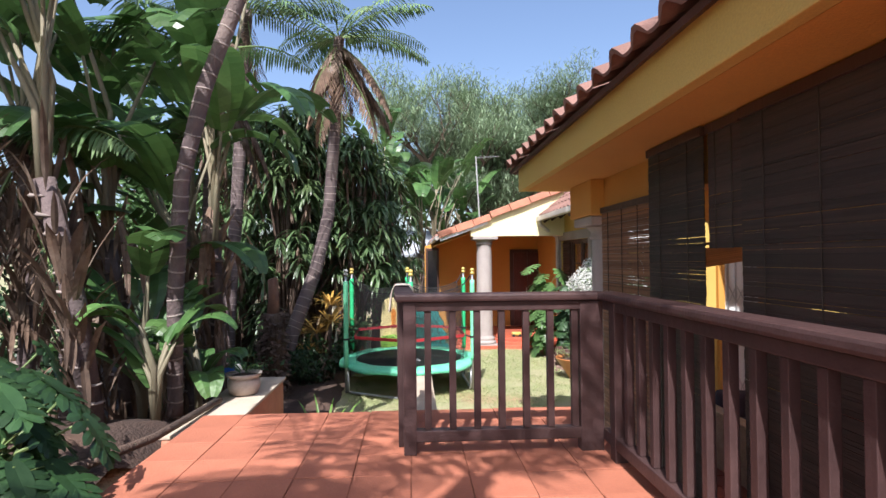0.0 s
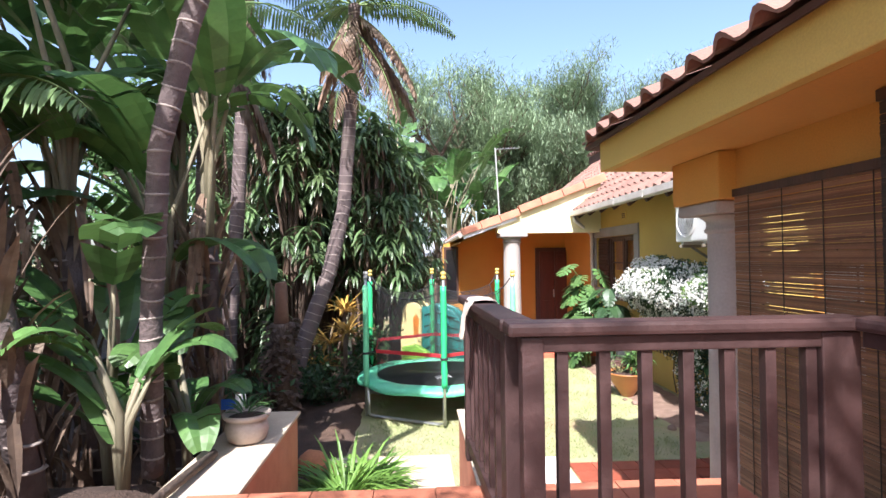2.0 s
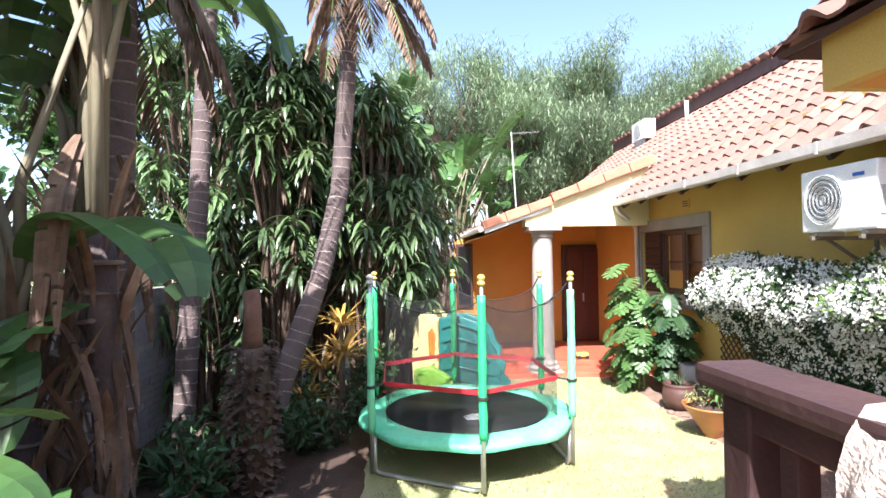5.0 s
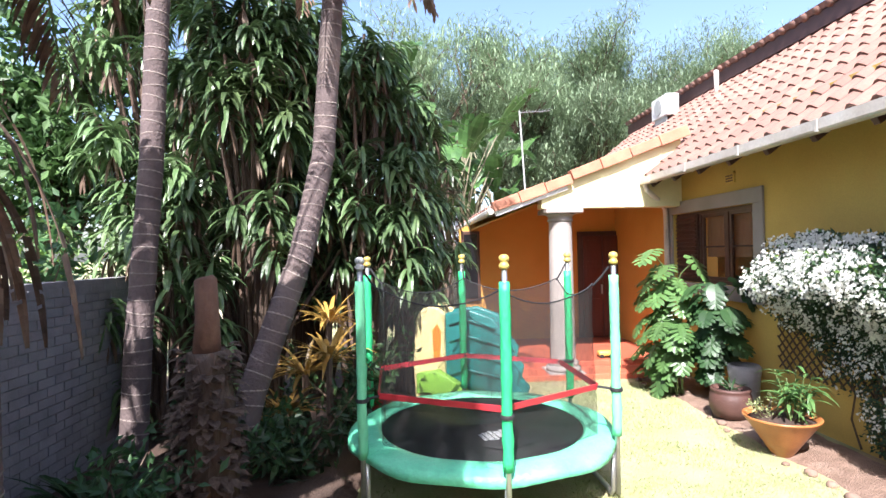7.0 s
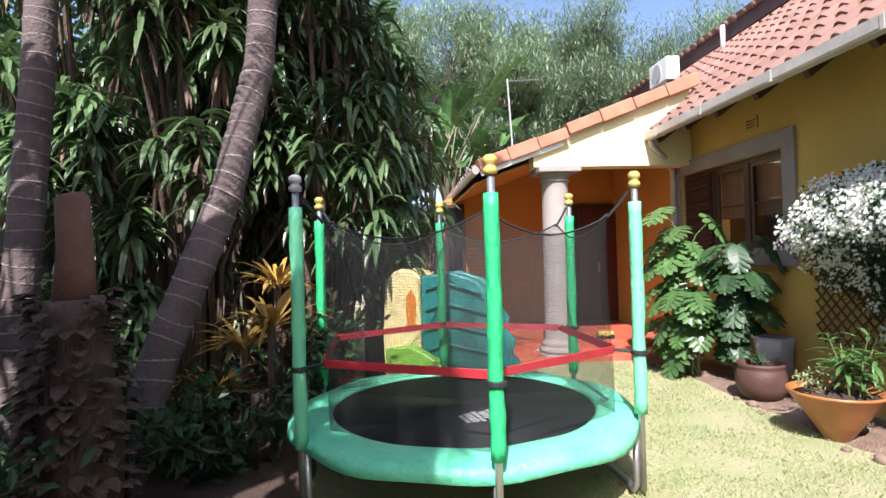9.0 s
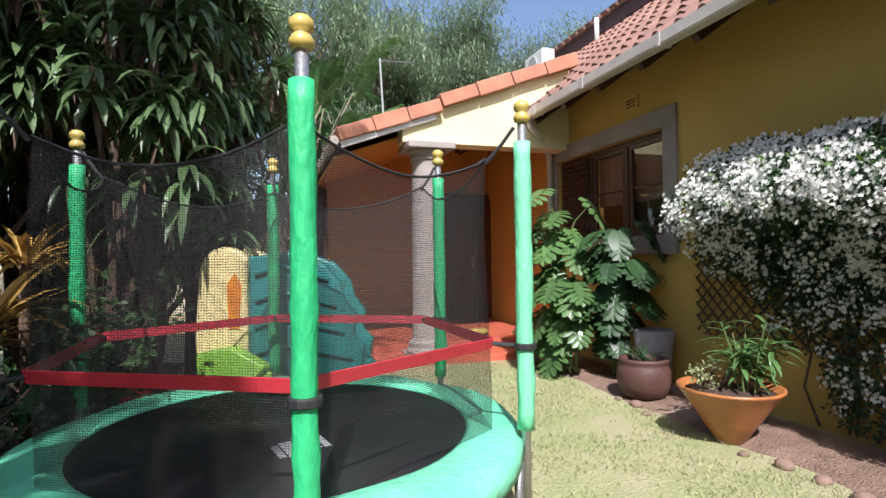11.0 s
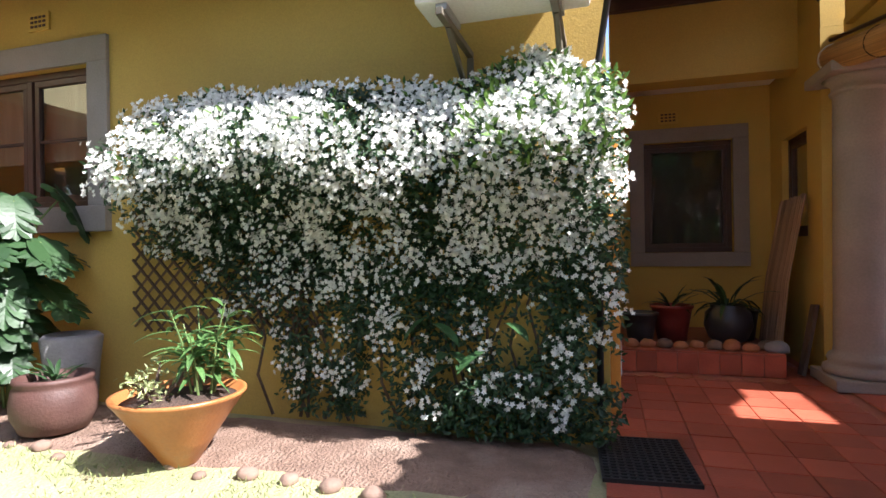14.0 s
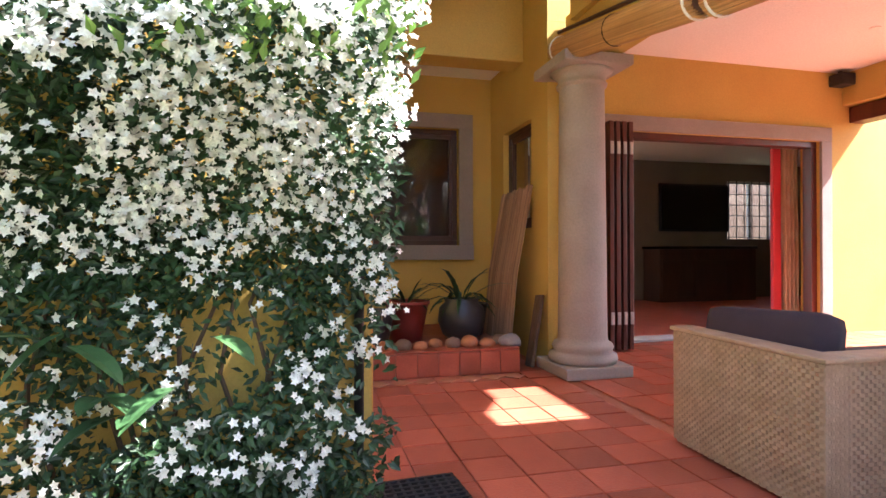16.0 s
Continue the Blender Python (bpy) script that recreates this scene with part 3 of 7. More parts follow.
tiled_roof("roof_patio", 1.15, 3.12, 0.45, 3.6, -1.5, 5.9, "weathered red clay tile roof over the patio", near=(2, -1, 6), hip=True)
tiled_roof("roof_patio_north", 0.0, 3.12, 0.45, 3.0, 1.17, 5.7, "weathered red clay tile hip of the patio roof", hip_low=True, m=pose(0, 5.9, 0, 0, 0, -90))
tiled_roof("roof_house", 3.28, 3.20, 0.80, 6.5, 7.1, 20.5, "sunlit red clay barrel tile roof of the house", near=(6, 8.5, 13.5))
tiled_roof("roof_porch", 0.72, 2.70, 0.37, 3.75, 13.32, 19.8, "low red clay tile porch roof")
# boarded roof over the rest of the patio; unseen gap added for sun patch
for k, (xa, xb, ya, yb) in enumerate(((4.55, 6.9, 1.2, 3.6), (3.55, 4.55, 1.2, 2.6), (3.55, 4.55, 3.38, 3.6))):
    structure("roof_patio_deck_%d" % (k + 1), box(xa, xb, ya, yb, 4.12, 4.2), "roof_tile", "far part of the clay tile patio roof")
# verge of the porch gable: terracotta strip on a cream plastered gable
bm = bmesh.new()
for (xa, za), (xb, zb) in (((0.72, 2.76), (2.0, 3.20)), ((2.0, 3.25), (3.95, 3.97))):
    L = math.hypot(xb - xa, zb - za)
    cnt = max(2, int(L / 0.42))
    for k in range(cnt):
        u0, u1 = k / cnt, (k + 1) / cnt - 0.006
        p = Vector(((xa + (xb - xa) * (u0 + u1) / 2), 13.24, za + (zb - za) * (u0 + u1) / 2))
        obox((L * (u1 - u0), 0.2, 0.16 + 0.02 * (k % 2)), Matrix.Translation(p) @ Matrix.Rotation(-math.atan2(zb - za, xb - xa), 4, "Y"), 0.012, bm)
structure("porch_verge", bm, "terracotta_flash", "terracotta verge strip of the porch gable")
bm = bmesh.new()
pts = [(1.52, 2.735), (3.85, 2.735), (3.85, 3.85), (1.52, 2.99)]
fr = [bm.verts.new((x, 13.26, z)) for x, z in pts]
bk = [bm.verts.new((x, 13.56, z)) for x, z in pts]
bm.faces.new(fr)
bm.faces.new(bk[::-1])
for i in range(4):
    bm.faces.new((fr[i], bk[i], bk[(i + 1) % 4], fr[(i + 1) % 4]))
bmesh.ops.recalc_face_normals(bm, faces=bm.faces)
structure("porch_gable", bm, "cream", "cream plastered porch gable beam in the sun")
structure("porch_eave_board", obox((1.25, 0.05, 0.09), pose(1.34, 13.22, 2.86, 0, -19.5, 0), 0.008), "white_paint", "white painted barge board")
structure("porch_ceiling", obox((3.3, 3.0, 0.03), pose(2.25, 15.0, 3.1, 0, -20, 0)), "orange", "ochre porch soffit")

# ---- main house ----
HX = 3.85


def wall_with_hole(name, axis_, face, thick, a0, a1, z0, z1, holes, material, label):
    """A wall along an axis with rectangular openings (a0, a1, z0, z1) through its thickness."""
    b = bmesh.new()
    cuts_a = sorted({a0, a1, *[v for h in holes for v in h[:2]]})
    cuts_z = sorted({z0, z1, *[v for h in holes for v in h[2:]]})
    cell = lambda i, j: not any(h[0] <= cuts_a[i] and cuts_a[i + 1] <= h[1] and h[2] <= cuts_z[j] and cuts_z[j + 1] <= h[3] for h in holes)
    P = lambda a, t, z: (t, a, z) if axis_ == "y" else (a, t, z)
    f0, f1 = face, face + thick
    verts = {}

    def V(a, t, z):
        key = (round(a, 4), round(t, 4), round(z, 4))
        if key not in verts:
            verts[key] = b.verts.new(P(a, t, z))
        return verts[key]

    na, nz = len(cuts_a) - 1, len(cuts_z) - 1
    for i in range(na):
        for j in range(nz):
            if not cell(i, j):
                continue
            A0, A1, Z0, Z1 = cuts_a[i], cuts_a[i + 1], cuts_z[j], cuts_z[j + 1]
            b.faces.new((V(A0, f0, Z0), V(A1, f0, Z0), V(A1, f0, Z1), V(A0, f0, Z1)))
            b.faces.new((V(A0, f1, Z0), V(A0, f1, Z1), V(A1, f1, Z1), V(A1, f1, Z0)))
            for di, dj, q in ((-1, 0, (A0, A0, Z0, Z1)), (1, 0, (A1, A1, Z0, Z1)), (0, -1, (A0, A1, Z0, Z0)), (0, 1, (A0, A1, Z1, Z1))):
                ii, jj = i + di, j + dj
                if not (0 <= ii < na and 0 <= jj < nz and cell(ii, jj)):
                    if di:
                        b.faces.new((V(q[0], f0, q[2]), V(q[0], f0, q[3]), V(q[0], f1, q[3]), V(q[0], f1, q[2])))
                    else:
                        b.faces.new((V(q[0], f0, q[2]), V(q[1], f0, q[2]), V(q[1], f1, q[2]), V(q[0], f1, q[2])))
    bmesh.ops.recalc_face_normals(b, faces=b.faces)
    return structure(name, b, material, label)


def window(name, axis_, face, a0, a1, z0, z1, lights, surround, label, inward=1, bars=1):
    """Timber window in an opening: plaster surround, frame, mullions, glazing bars and panes."""
    w = tagged(new(name), label, "window", "", "structure")
    s = surround

    def bx(nm, A0, A1, d0, d1, Z0, Z1, m, bev=0.006):
        d0, d1 = face + d0 * inward, face + d1 * inward
        d0, d1 = min(d0, d1), max(d0, d1)
        return part(nm, box(d0, d1, A0, A1, Z0, Z1, bev) if axis_ == "y" else box(A0, A1, d0, d1, Z0, Z1, bev), m, w)

    if s:
        bx("surround", a0 - s, a1 + s, -0.035, -0.002, z1, z1 + s, "grey_plaster")
        bx("surround", a0 - s, a0, -0.034, -0.002, z0, z1 - 0.001, "grey_plaster")
        bx("surround", a1, a1 + s, -0.034, -0.002, z0, z1 - 0.001, "grey_plaster")
        bx("window_sill", a0 - s, a1 + s, -0.06, 0.05, z0 - s, z0 - 0.001, "grey_plaster")
    f = 0.055
    bx("window_frame", a0, a1, 0.06, 0.13, z1 - f, z1, "dark_wood")
    bx("window_frame", a0, a1, 0.06, 0.13, z0, z0 + f, "dark_wood")
    for k in range(lights + 1):
        a = a0 + (a1 - a0) * k / lights
        lo, hi = (a, a + f) if k == 0 else (a - f, a) if k == lights else (a - f / 2, a + f / 2)
        bx("mullion", lo, hi, 0.058, 0.132, z0 + f, z1 - f, "dark_wood")
    for k in range(lights):
        A0, A1 = a0 + (a1 - a0) * k / lights + f * 0.8, a0 + (a1 - a0) * (k + 1) / lights - f * 0.8
        for e in ((A0, A1, z0 + f, z0 + f + 0.05), (A0, A1, z1 - f - 0.05, z1 - f), (A0, A0 + 0.045, z0 + f + 0.05, z1 - f - 0.05), (A1 - 0.045, A1, z0 + f + 0.05, z1 - f - 0.05)):
            bx("sash", *e[:2], 0.07, 0.115, *e[2:], "dark_wood", 0.004)
        for j in range(1, bars + 1):
            z = z0 + (z1 - z0) * j / (bars + 1)
            bx("glazing_bar", A0 + 0.045, A1 - 0.045, 0.078, 0.108, z - 0.012, z + 0.012, "dark_wood", 0.003)
        pane = bx("pane", A0 + 0.03, A1 - 0.03, 0.09, 0.095, z0 + f + 0.03, z1 - f - 0.03, "glass", 0)
        pane.visible_shadow = False
    return w


wall_with_hole("wall_west", "y", HX, 0.24, 7.545, 13.85, -0.1, 3.75, [(11.39, 13.56, 1.5, 2.61)], "ochre", "ochre plastered house wall in eave shade")
win = window("window_1", "y", HX, 11.39, 13.56, 1.5, 2.61, 3, 0.2, "dark timber casement window with one slatted shutter closed", bars=1)
part("shutter", box(HX + 0.03, HX + 0.055, 12.87, 13.5, 1.54, 2.57, 0.004), "dark_wood", win, "closed brown slatted shutter")
for k in range(16):
    part("slat", obox((0.03, 0.6, 0.05), pose(HX + 0.024, 13.185, 1.58 + 0.0635 * k, 0, 35, 0), 0.003), "dark_wood", win)
part("blind", box(HX + 0.16, HX + 0.17, 11.45, 12.8, 1.9, 2.56), "reed", win, "pale roller blind half drawn behind the glass")
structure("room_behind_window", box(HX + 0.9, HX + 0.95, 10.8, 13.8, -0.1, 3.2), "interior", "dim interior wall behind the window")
structure("wall_south", box(HX + 0.24, 8.2, 7.545, 7.785, -0.1, 3.9), "ochre", "ochre plastered house wall")
bm = bmesh.new()
outline = [(0.45, -0.1), (7.0, -0.1), (7.0, 3.7), (3.5, 3.66), (0.45, 2.56)]
fr = [bm.verts.new((x, 16.2, z)) for x, z in outline]
bk = [bm.verts.new((x, 16.45, z)) for x, z in outline]
bm.faces.new(fr)
bm.faces.new(bk[::-1])
for i in range(5):
    bm.faces.new((fr[i], bk[i], bk[(i + 1) % 5], fr[(i + 1) % 5]))
bmesh.ops.recalc_face_normals(bm, faces=bm.faces)
structure("wall_porch", bm, "orange", "orange plastered porch wall")
structure("wall_porch_side", box(HX, HX + 0.24, 13.85, 16.2, -0.1, 3.6), "orange", "orange plastered porch side wall")
structure("porch_floor", box(1.2, HX, 13.7, 16.2, -0.1, 0.16, 0.01), "quarry", "red tiled porch floor")
structure("porch_step", box(1.0, HX, 13.1, 13.7, -0.1, 0.07, 0.01), "quarry", "red tiled porch step")
# upper storey band behind the main roof
structure("wall_upper", box(6.35, 6.6, 7.1, 20.4, 5.35, 6.1), "fascia_brown", "dark clerestory band above the lower roof")
structure("roof_upper", obox((5.0, 13.8, 0.10), pose(8.2, 13.7, 6.92, 0, -26, 0)), "roof_tile", "upper clay tile roof")
up = tagged(new("eave_tiles_upper"), "row of clay tile ends along the upper eave", "tiles", "", "structure")
for k in range(50):
    part("tile_end", tube([(5.93, 6.95 + 0.27 * k, 5.79), (6.5, 6.95 + 0.27 * k, 6.07)], 0.07, 8), "roof_tile", up, smooth=True)
structure("fascia_upper", box(5.98, 6.05, 6.8, 20.5, 5.50, 5.76), "fascia_brown", "dark brown upper fascia board")

# ---- courtyard and lounge walls ----
wall_with_hole("wall_lounge", "y", 6.75, 0.25, -2.0, 5.5, -0.1, 3.1, [(1.95, 5.0, -0.1, 2.26)], "ochre", "ochre plastered wall with a wide door opening")
wall_with_hole("wall_niche_side", "x", 5.8, -0.28, 5.92, 7.64, -0.1, 2.96, [(6.27, 7.0, 1.2, 2.2)], "ochre", "ochre plastered niche side wall")
wall_with_hole("wall_niche", "y", 7.4, 0.24, 5.8, 7.5, -0.1, 2.96, [(6.18, 7.12, 1.05, 2.33)], "ochre", "ochre plastered niche wall in shade")
structure("beam_niche", box(6.45, 6.75, 5.802, 7.5, 2.78, 4.0, 0.008), "ochre", "ochre plastered beam over the niche")
structure("ceiling_niche", box(6.752, 7.7, 5.802, 7.5, 2.90, 2.98), "white_ceiling", "white niche ceiling")
structure("wall_upper_court", box(5.92, 6.75, 5.52, 5.798, 2.962, 4.0), "ochre", "ochre plastered upper wall")
structure("patio_base", box(1.3, 7.7, -5, 5.9, -0.2, -0.012), "grout", "mortar bed under the patio tiles")
structure("apron_base", box(1.3, 3.15, 5.9, 7.1, -0.2, -0.0126), "grout", "mortar bed under the apron tiles")
structure("court_roof", box(4.1, 6.44, 5.72, 7.5, 3.62, 3.7), "fascia_brown", "dark boarded roof over the courtyard")
for k in range(5):
    structure("court_rafter_%d" % (k + 1), box(4.3 + 0.5 * k, 4.37 + 0.5 * k, 5.7, 7.5, 3.48, 3.618, 0.006), "fascia_brown", "dark painted rafter over the courtyard")
structure("court_base", box(3.15, 7.7, 5.9, 7.48, -0.2, -0.0125), "grout", "mortar bed under the courtyard tiles")
structure("planter_step", box(5.78, 7.4, 6.12, 7.5, -0.05, 0.19, 0.012), "grout", "raised red tiled planter edge")
planter_face = tagged(new("planter_tiles"), "dark red tiles facing the raised planter", "tiles", "", "structure")
for k in range(8):
    part("tile", box(5.765, 5.779, 6.125 + 0.17 * k, 6.29 + 0.17 * k, 0.004, 0.185, 0.003), "quarry", planter_face)
    part("tile", box(5.765, 5.96, 6.125 + 0.17 * k, 6.29 + 0.17 * k, 0.191, 0.203, 0.003), "quarry", planter_face)
for k in range(8):
    part("cut_tile", obox((0.125, 0.125, 0.008), pose(5.64, 6.22 + 0.18 * k, 0.004, 0, 0, 45), 0.002), "clay_pale", planter_face, "pale diamond tile")
window("window_2", "y", 7.4, 6.18, 7.12, 1.05, 2.33, 1, 0.16, "dark window with grey plaster surround", bars=0)
window("window_3", "x", 5.8, 6.27, 7.0, 1.2, 2.2, 1, 0.0, "narrow dark timber window", inward=-1, bars=0)
# Room walls added and coloured dark so the niche window stays dim.
structure("room_dark_1", box(8.0, 8.06, 5.6, 7.7, 0, 3), "dark_wood", "added dark back wall that keeps the niche window dim")
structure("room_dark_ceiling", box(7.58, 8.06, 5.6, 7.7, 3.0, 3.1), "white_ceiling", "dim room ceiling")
# Added to stop sun leaking in at the room's open side.
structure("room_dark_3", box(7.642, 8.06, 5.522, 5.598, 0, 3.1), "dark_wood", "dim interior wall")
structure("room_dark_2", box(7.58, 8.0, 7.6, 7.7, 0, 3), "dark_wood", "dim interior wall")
# grey plaster surround of the wide door
dsur = tagged(new("door_surround"), "grey plaster surround of the wide folding door", "trim", "", "structure")
part("head", box(6.71, 6.748, 1.8, 5.2, 2.26, 2.42, 0.006), "grey_plaster", dsur)
part("jamb", box(6.712, 6.748, 1.8, 1.95, 0, 2.258, 0.006), "grey_plaster", dsur)
part("jamb", box(6.712, 6.748, 5.0, 5.2, 0, 2.258, 0.006), "grey_plaster", dsur)
# lounge room
structure("lounge_floor", box(7.0, 11.2, -4, 5.52, -0.2, 0.0), "quarry", "red tiled lounge floor")
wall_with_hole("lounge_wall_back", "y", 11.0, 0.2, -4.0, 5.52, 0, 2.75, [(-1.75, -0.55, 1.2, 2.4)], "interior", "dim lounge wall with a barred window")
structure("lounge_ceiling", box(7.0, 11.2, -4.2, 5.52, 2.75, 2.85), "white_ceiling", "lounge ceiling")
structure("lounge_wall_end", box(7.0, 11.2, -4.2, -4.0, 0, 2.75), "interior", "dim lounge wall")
structure("lounge_wall_front", box(6.75, 7.0, -4.2, -2.0, -0.1, 3.1), "ochre", "ochre plastered lounge wall")
structure("patio_wall_end", box(1.3, 7.0, -5.2, -5.0, -0.1, 1.6), "ochre", "ochre plastered courtyard end wall")
structure("court_brick_wall", box(5.6, 7.4, -2.4, -2.2, -0.1, 1.1, 0.01), "terracotta_bowl", "sunlit orange brick wall beyond the patio")

# ---- gutters, pipes and eave timbers of the house ----
g = thing("gutter", "off-white metal gutter along the eave", "gutter")
bm = bmesh.new()
prof = [(-0.06, 0.06), (-0.06, -0.035), (-0.045, -0.055), (0.045, -0.055), (0.06, -0.035), (0.06, 0.06), (0.05, 0.06), (0.05, -0.03), (-0.05, -0.03), (-0.05, 0.06)]
ends = []
for y in (7.15, 13.3):
    ends.append([bm.verts.new((3.2 + a, y, 3.14 + b)) for a, b in prof])
for i in range(len(prof)):
    k = (i + 1) % len(prof)
    bm.faces.new((ends[0][i], ends[1][i], ends[1][k], ends[0][k]))
for q in ends:
    bm.faces.new(q[1:9])
bmesh.ops.recalc_face_normals(bm, faces=bm.faces)
part("channel", bm, "gutter", g)
part("downpipe", tube([(3.22, 13.2, 3.1), (3.24, 13.2, 3.0), (3.45, 13.28, 2.85), (3.74, 13.62, 2.72), (3.77, 13.66, 2.6), (3.77, 13.66, 0.1)], 0.042, 12), "gutter", g, smooth=True)
for y in (8.2, 9.4, 10.6, 11.8, 12.9):
    part("joint_band", box(3.136, 3.265, y - 0.02, y + 0.02, 3.08, 3.203, 0.004), "gutter", g)
rt = thing("rafter_tails", "dark painted rafter tails under the house eave", "rafters")
for k in range(9):
    y = 7.55 + 0.7 * k
    part("rafter_tail", obox((0.7, 0.07, 0.11), pose(3.58, y, 3.29, 0, -36, 0), 0.008), "fascia_brown", rt)
g = thing("gutter", "weathered porch gutter with a curved downpipe", "gutter")
part("channel", tube([(0.68, 13.2, 2.69), (0.66, 19.75, 2.68)], 0.055, 8), "gutter", g)
part("downpipe", tube([(0.62, 19.6, 2.64), (0.6, 19.58, 2.5), (0.68, 19.4, 2.38), (0.86, 19.2, 2.28), (0.88, 19.2, 0.1)], 0.045, 10), "fascia_brown", g, smooth=True)


def vent(name, at, rz):
    v = thing(name, "small ochre plaster air vent with slots", "vent", "air vents", at, rz)
    part("vent_plate", box(-0.11, 0.11, -0.02, 0, -0.075, 0.075, 0.005), "ochre", v)
    for i in range(3):
        for j in range(4):
            part("slot", box(-0.08 + j * 0.043, -0.05 + j * 0.043, -0.024, -0.018, -0.05 + i * 0.036, -0.03 + i * 0.036), "fascia_brown", v)


vent("air_vent", (HX, 11.9, 3.0), -90)
vent("air_vent", (7.4, 6.85, 2.62), -90)

# ---- doors ----
d = tagged(new("door_1"), "dark timber front door under the porch", "door", "", "structure")
part("door_frame", box(3.0, 4.0, 16.13, 16.2, 0.16, 2.45, 0.01), "fascia_brown", d)
for k in range(2):
    x0 = 3.1 + 0.42 * k
    part("door_leaf", box(x0, x0 + 0.4, 16.08, 16.12, 0.18, 2.35, 0.008), "red_wood", d)
    for z0, z1 in ((0.3, 1.0), (1.1, 1.7), (1.8, 2.25)):
        part("panel", box(x0 + 0.06, x0 + 0.34, 16.066, 16.079, z0, z1, 0.008), "red_wood", d)
part("handle", box(3.46, 3.49, 16.02, 16.07, 1.1, 1.3, 0.008), "steel", d)
w = tagged(new("window_4"), "dark timber porch window", "window", "", "structure")
part("window_frame", box(0.47, 0.87, 16.14, 16.19, 1.0, 2.5, 0.01), "dark_wood", w)
part("pane", box(0.53, 0.81, 16.125, 16.139, 1.07, 2.43), "screen", w)

# folded timber doors of the lounge
fd = thing("folding_door", "dark red timber folding glass doors folded open", "door", at=(6.72, 4.72, 0.02))
for k in range(4):
    lf = part("door_leaf", box(-0.42, 0.02, 0.07 * k, 0.07 * k + 0.045, 0.0, 2.22, 0.006), "red_wood", fd)
    part("panel", box(-0.36, -0.04, 0.07 * k - 0.008, 0.07 * k - 0.001, 0.25, 2.1, 0.004), "screen", lf)
    part("hinge", box(-0.432, -0.42, 0.07 * k + 0.005, 0.07 * k + 0.04, 1.9, 2.02, 0.003), "steel", lf)
    part("hinge", box(-0.432, -0.42, 0.07 * k + 0.005, 0.07 * k + 0.04, 0.25, 0.37, 0.003), "steel", lf)
fr = tagged(new("door_2"), "dark red timber door frame of the lounge", "door", "", "structure")
part("head_rail", box(6.78, 6.9, 1.95, 5.0, 2.19, 2.259, 0.006), "red_wood", fr)
part("jamb", box(6.78, 6.9, 1.952, 2.03, 0, 2.188, 0.006), "red_wood", fr)
part("jamb", box(6.78, 6.9, 4.93, 4.998, 0, 2.188, 0.006), "red_wood", fr)
part("threshold", box(6.74, 6.98, 1.952, 4.998, 0.001, 0.03, 0.006), "grey_cap", fr)

# curtain in the lounge
ct = thing("curtain", "striped beige curtain gathered beside the doorway", "curtain", at=(7.12, 1.86, 0.03))
bm = bmesh.new()
cols = []
for i in range(49):
    u = i / 48
    x, y = 0.05 * math.sin(u * 30), u * 0.29
    cols.append([bm.verts.new((x * (1 + 0.25 * math.sin(3 * z)), y + 0.01 * math.sin(z * 4), z)) for z in (0, 0.5, 1.0, 1.5, 2.0, 2.2)])
for a, b in zip(cols, cols[1:]):
    for k in range(5):
        bm.faces.new((a[k], b[k], b[k + 1], a[k + 1]))
part("cloth", bm, "curtain", ct, smooth=True)
part("red_lining", box(-0.05, 0.0, 0.30, 0.43, 0.0, 2.2, 0.02), "red_strap", ct, "red curtain edge")
part("curtain_rod", tube([(0, -0.1, 2.23), (0, 3.0, 2.23)], 0.015, 8), "steel", ct)
tv = thing("television", "large black flat television in the dim lounge", "television", at=(10.9, 0.28, 1.35))
part("bezel", box(0.02, 0.07, -0.8, 0.8, 0, 0.95, 0.01), "black_plastic", tv)
part("screen", box(0.012, 0.019, -0.76, 0.76, 0.04, 0.91), "screen", tv)
cb = thing("sideboard", "long dark sideboard under the television", "sideboard", at=(10.7, 0.35, 0.0))
part("top", box(-0.28, 0.28, -1.1, 1.1, 1.0, 1.05, 0.008), "screen", cb)
part("body", box(-0.25, 0.26, -1.08, 1.08, 0.0, 0.998, 0.008), "dark_wood", cb)
for k in range(3):
    part("door", box(-0.27, -0.251, -1.04 + 0.7 * k, -0.37 + 0.7 * k, 0.1, 0.78, 0.005), "dark_wood", cb)
# Wall added outside only to cut the glare in the lounge window.
structure("yard_wall", box(12.2, 12.4, -4.2, 1.5, -0.1, 2.6), "bark_brown", "added brown wall that dims the lounge window")
# barred window in the lounge end wall with daylight behind
lw = tagged(new("window_5"), "lounge window with a steel burglar grille", "window", "", "structure")
for a, b in ((-1.75, -1.7), (-0.6, -0.55), (-1.18, -1.12)):
    part("window_frame", box(11.04, 11.1, a, b, 1.2, 2.4, 0.004), "white_paint", lw)
part("window_frame", box(11.042, 11.098, -1.7, -0.6, 2.35, 2.399, 0.004), "white_paint", lw)
for k in range(7):
    part("bar", tube([(10.98, -1.72 + 0.19 * k, 1.2), (10.98, -1.72 + 0.19 * k, 2.4)], 0.011, 6), "black_plastic", lw)
for k in range(6):
    part("bar", tube([(10.965, -1.75, 1.24 + 0.22 * k), (10.965, -0.55, 1.24 + 0.22 * k)], 0.009, 6), "black_plastic", lw)

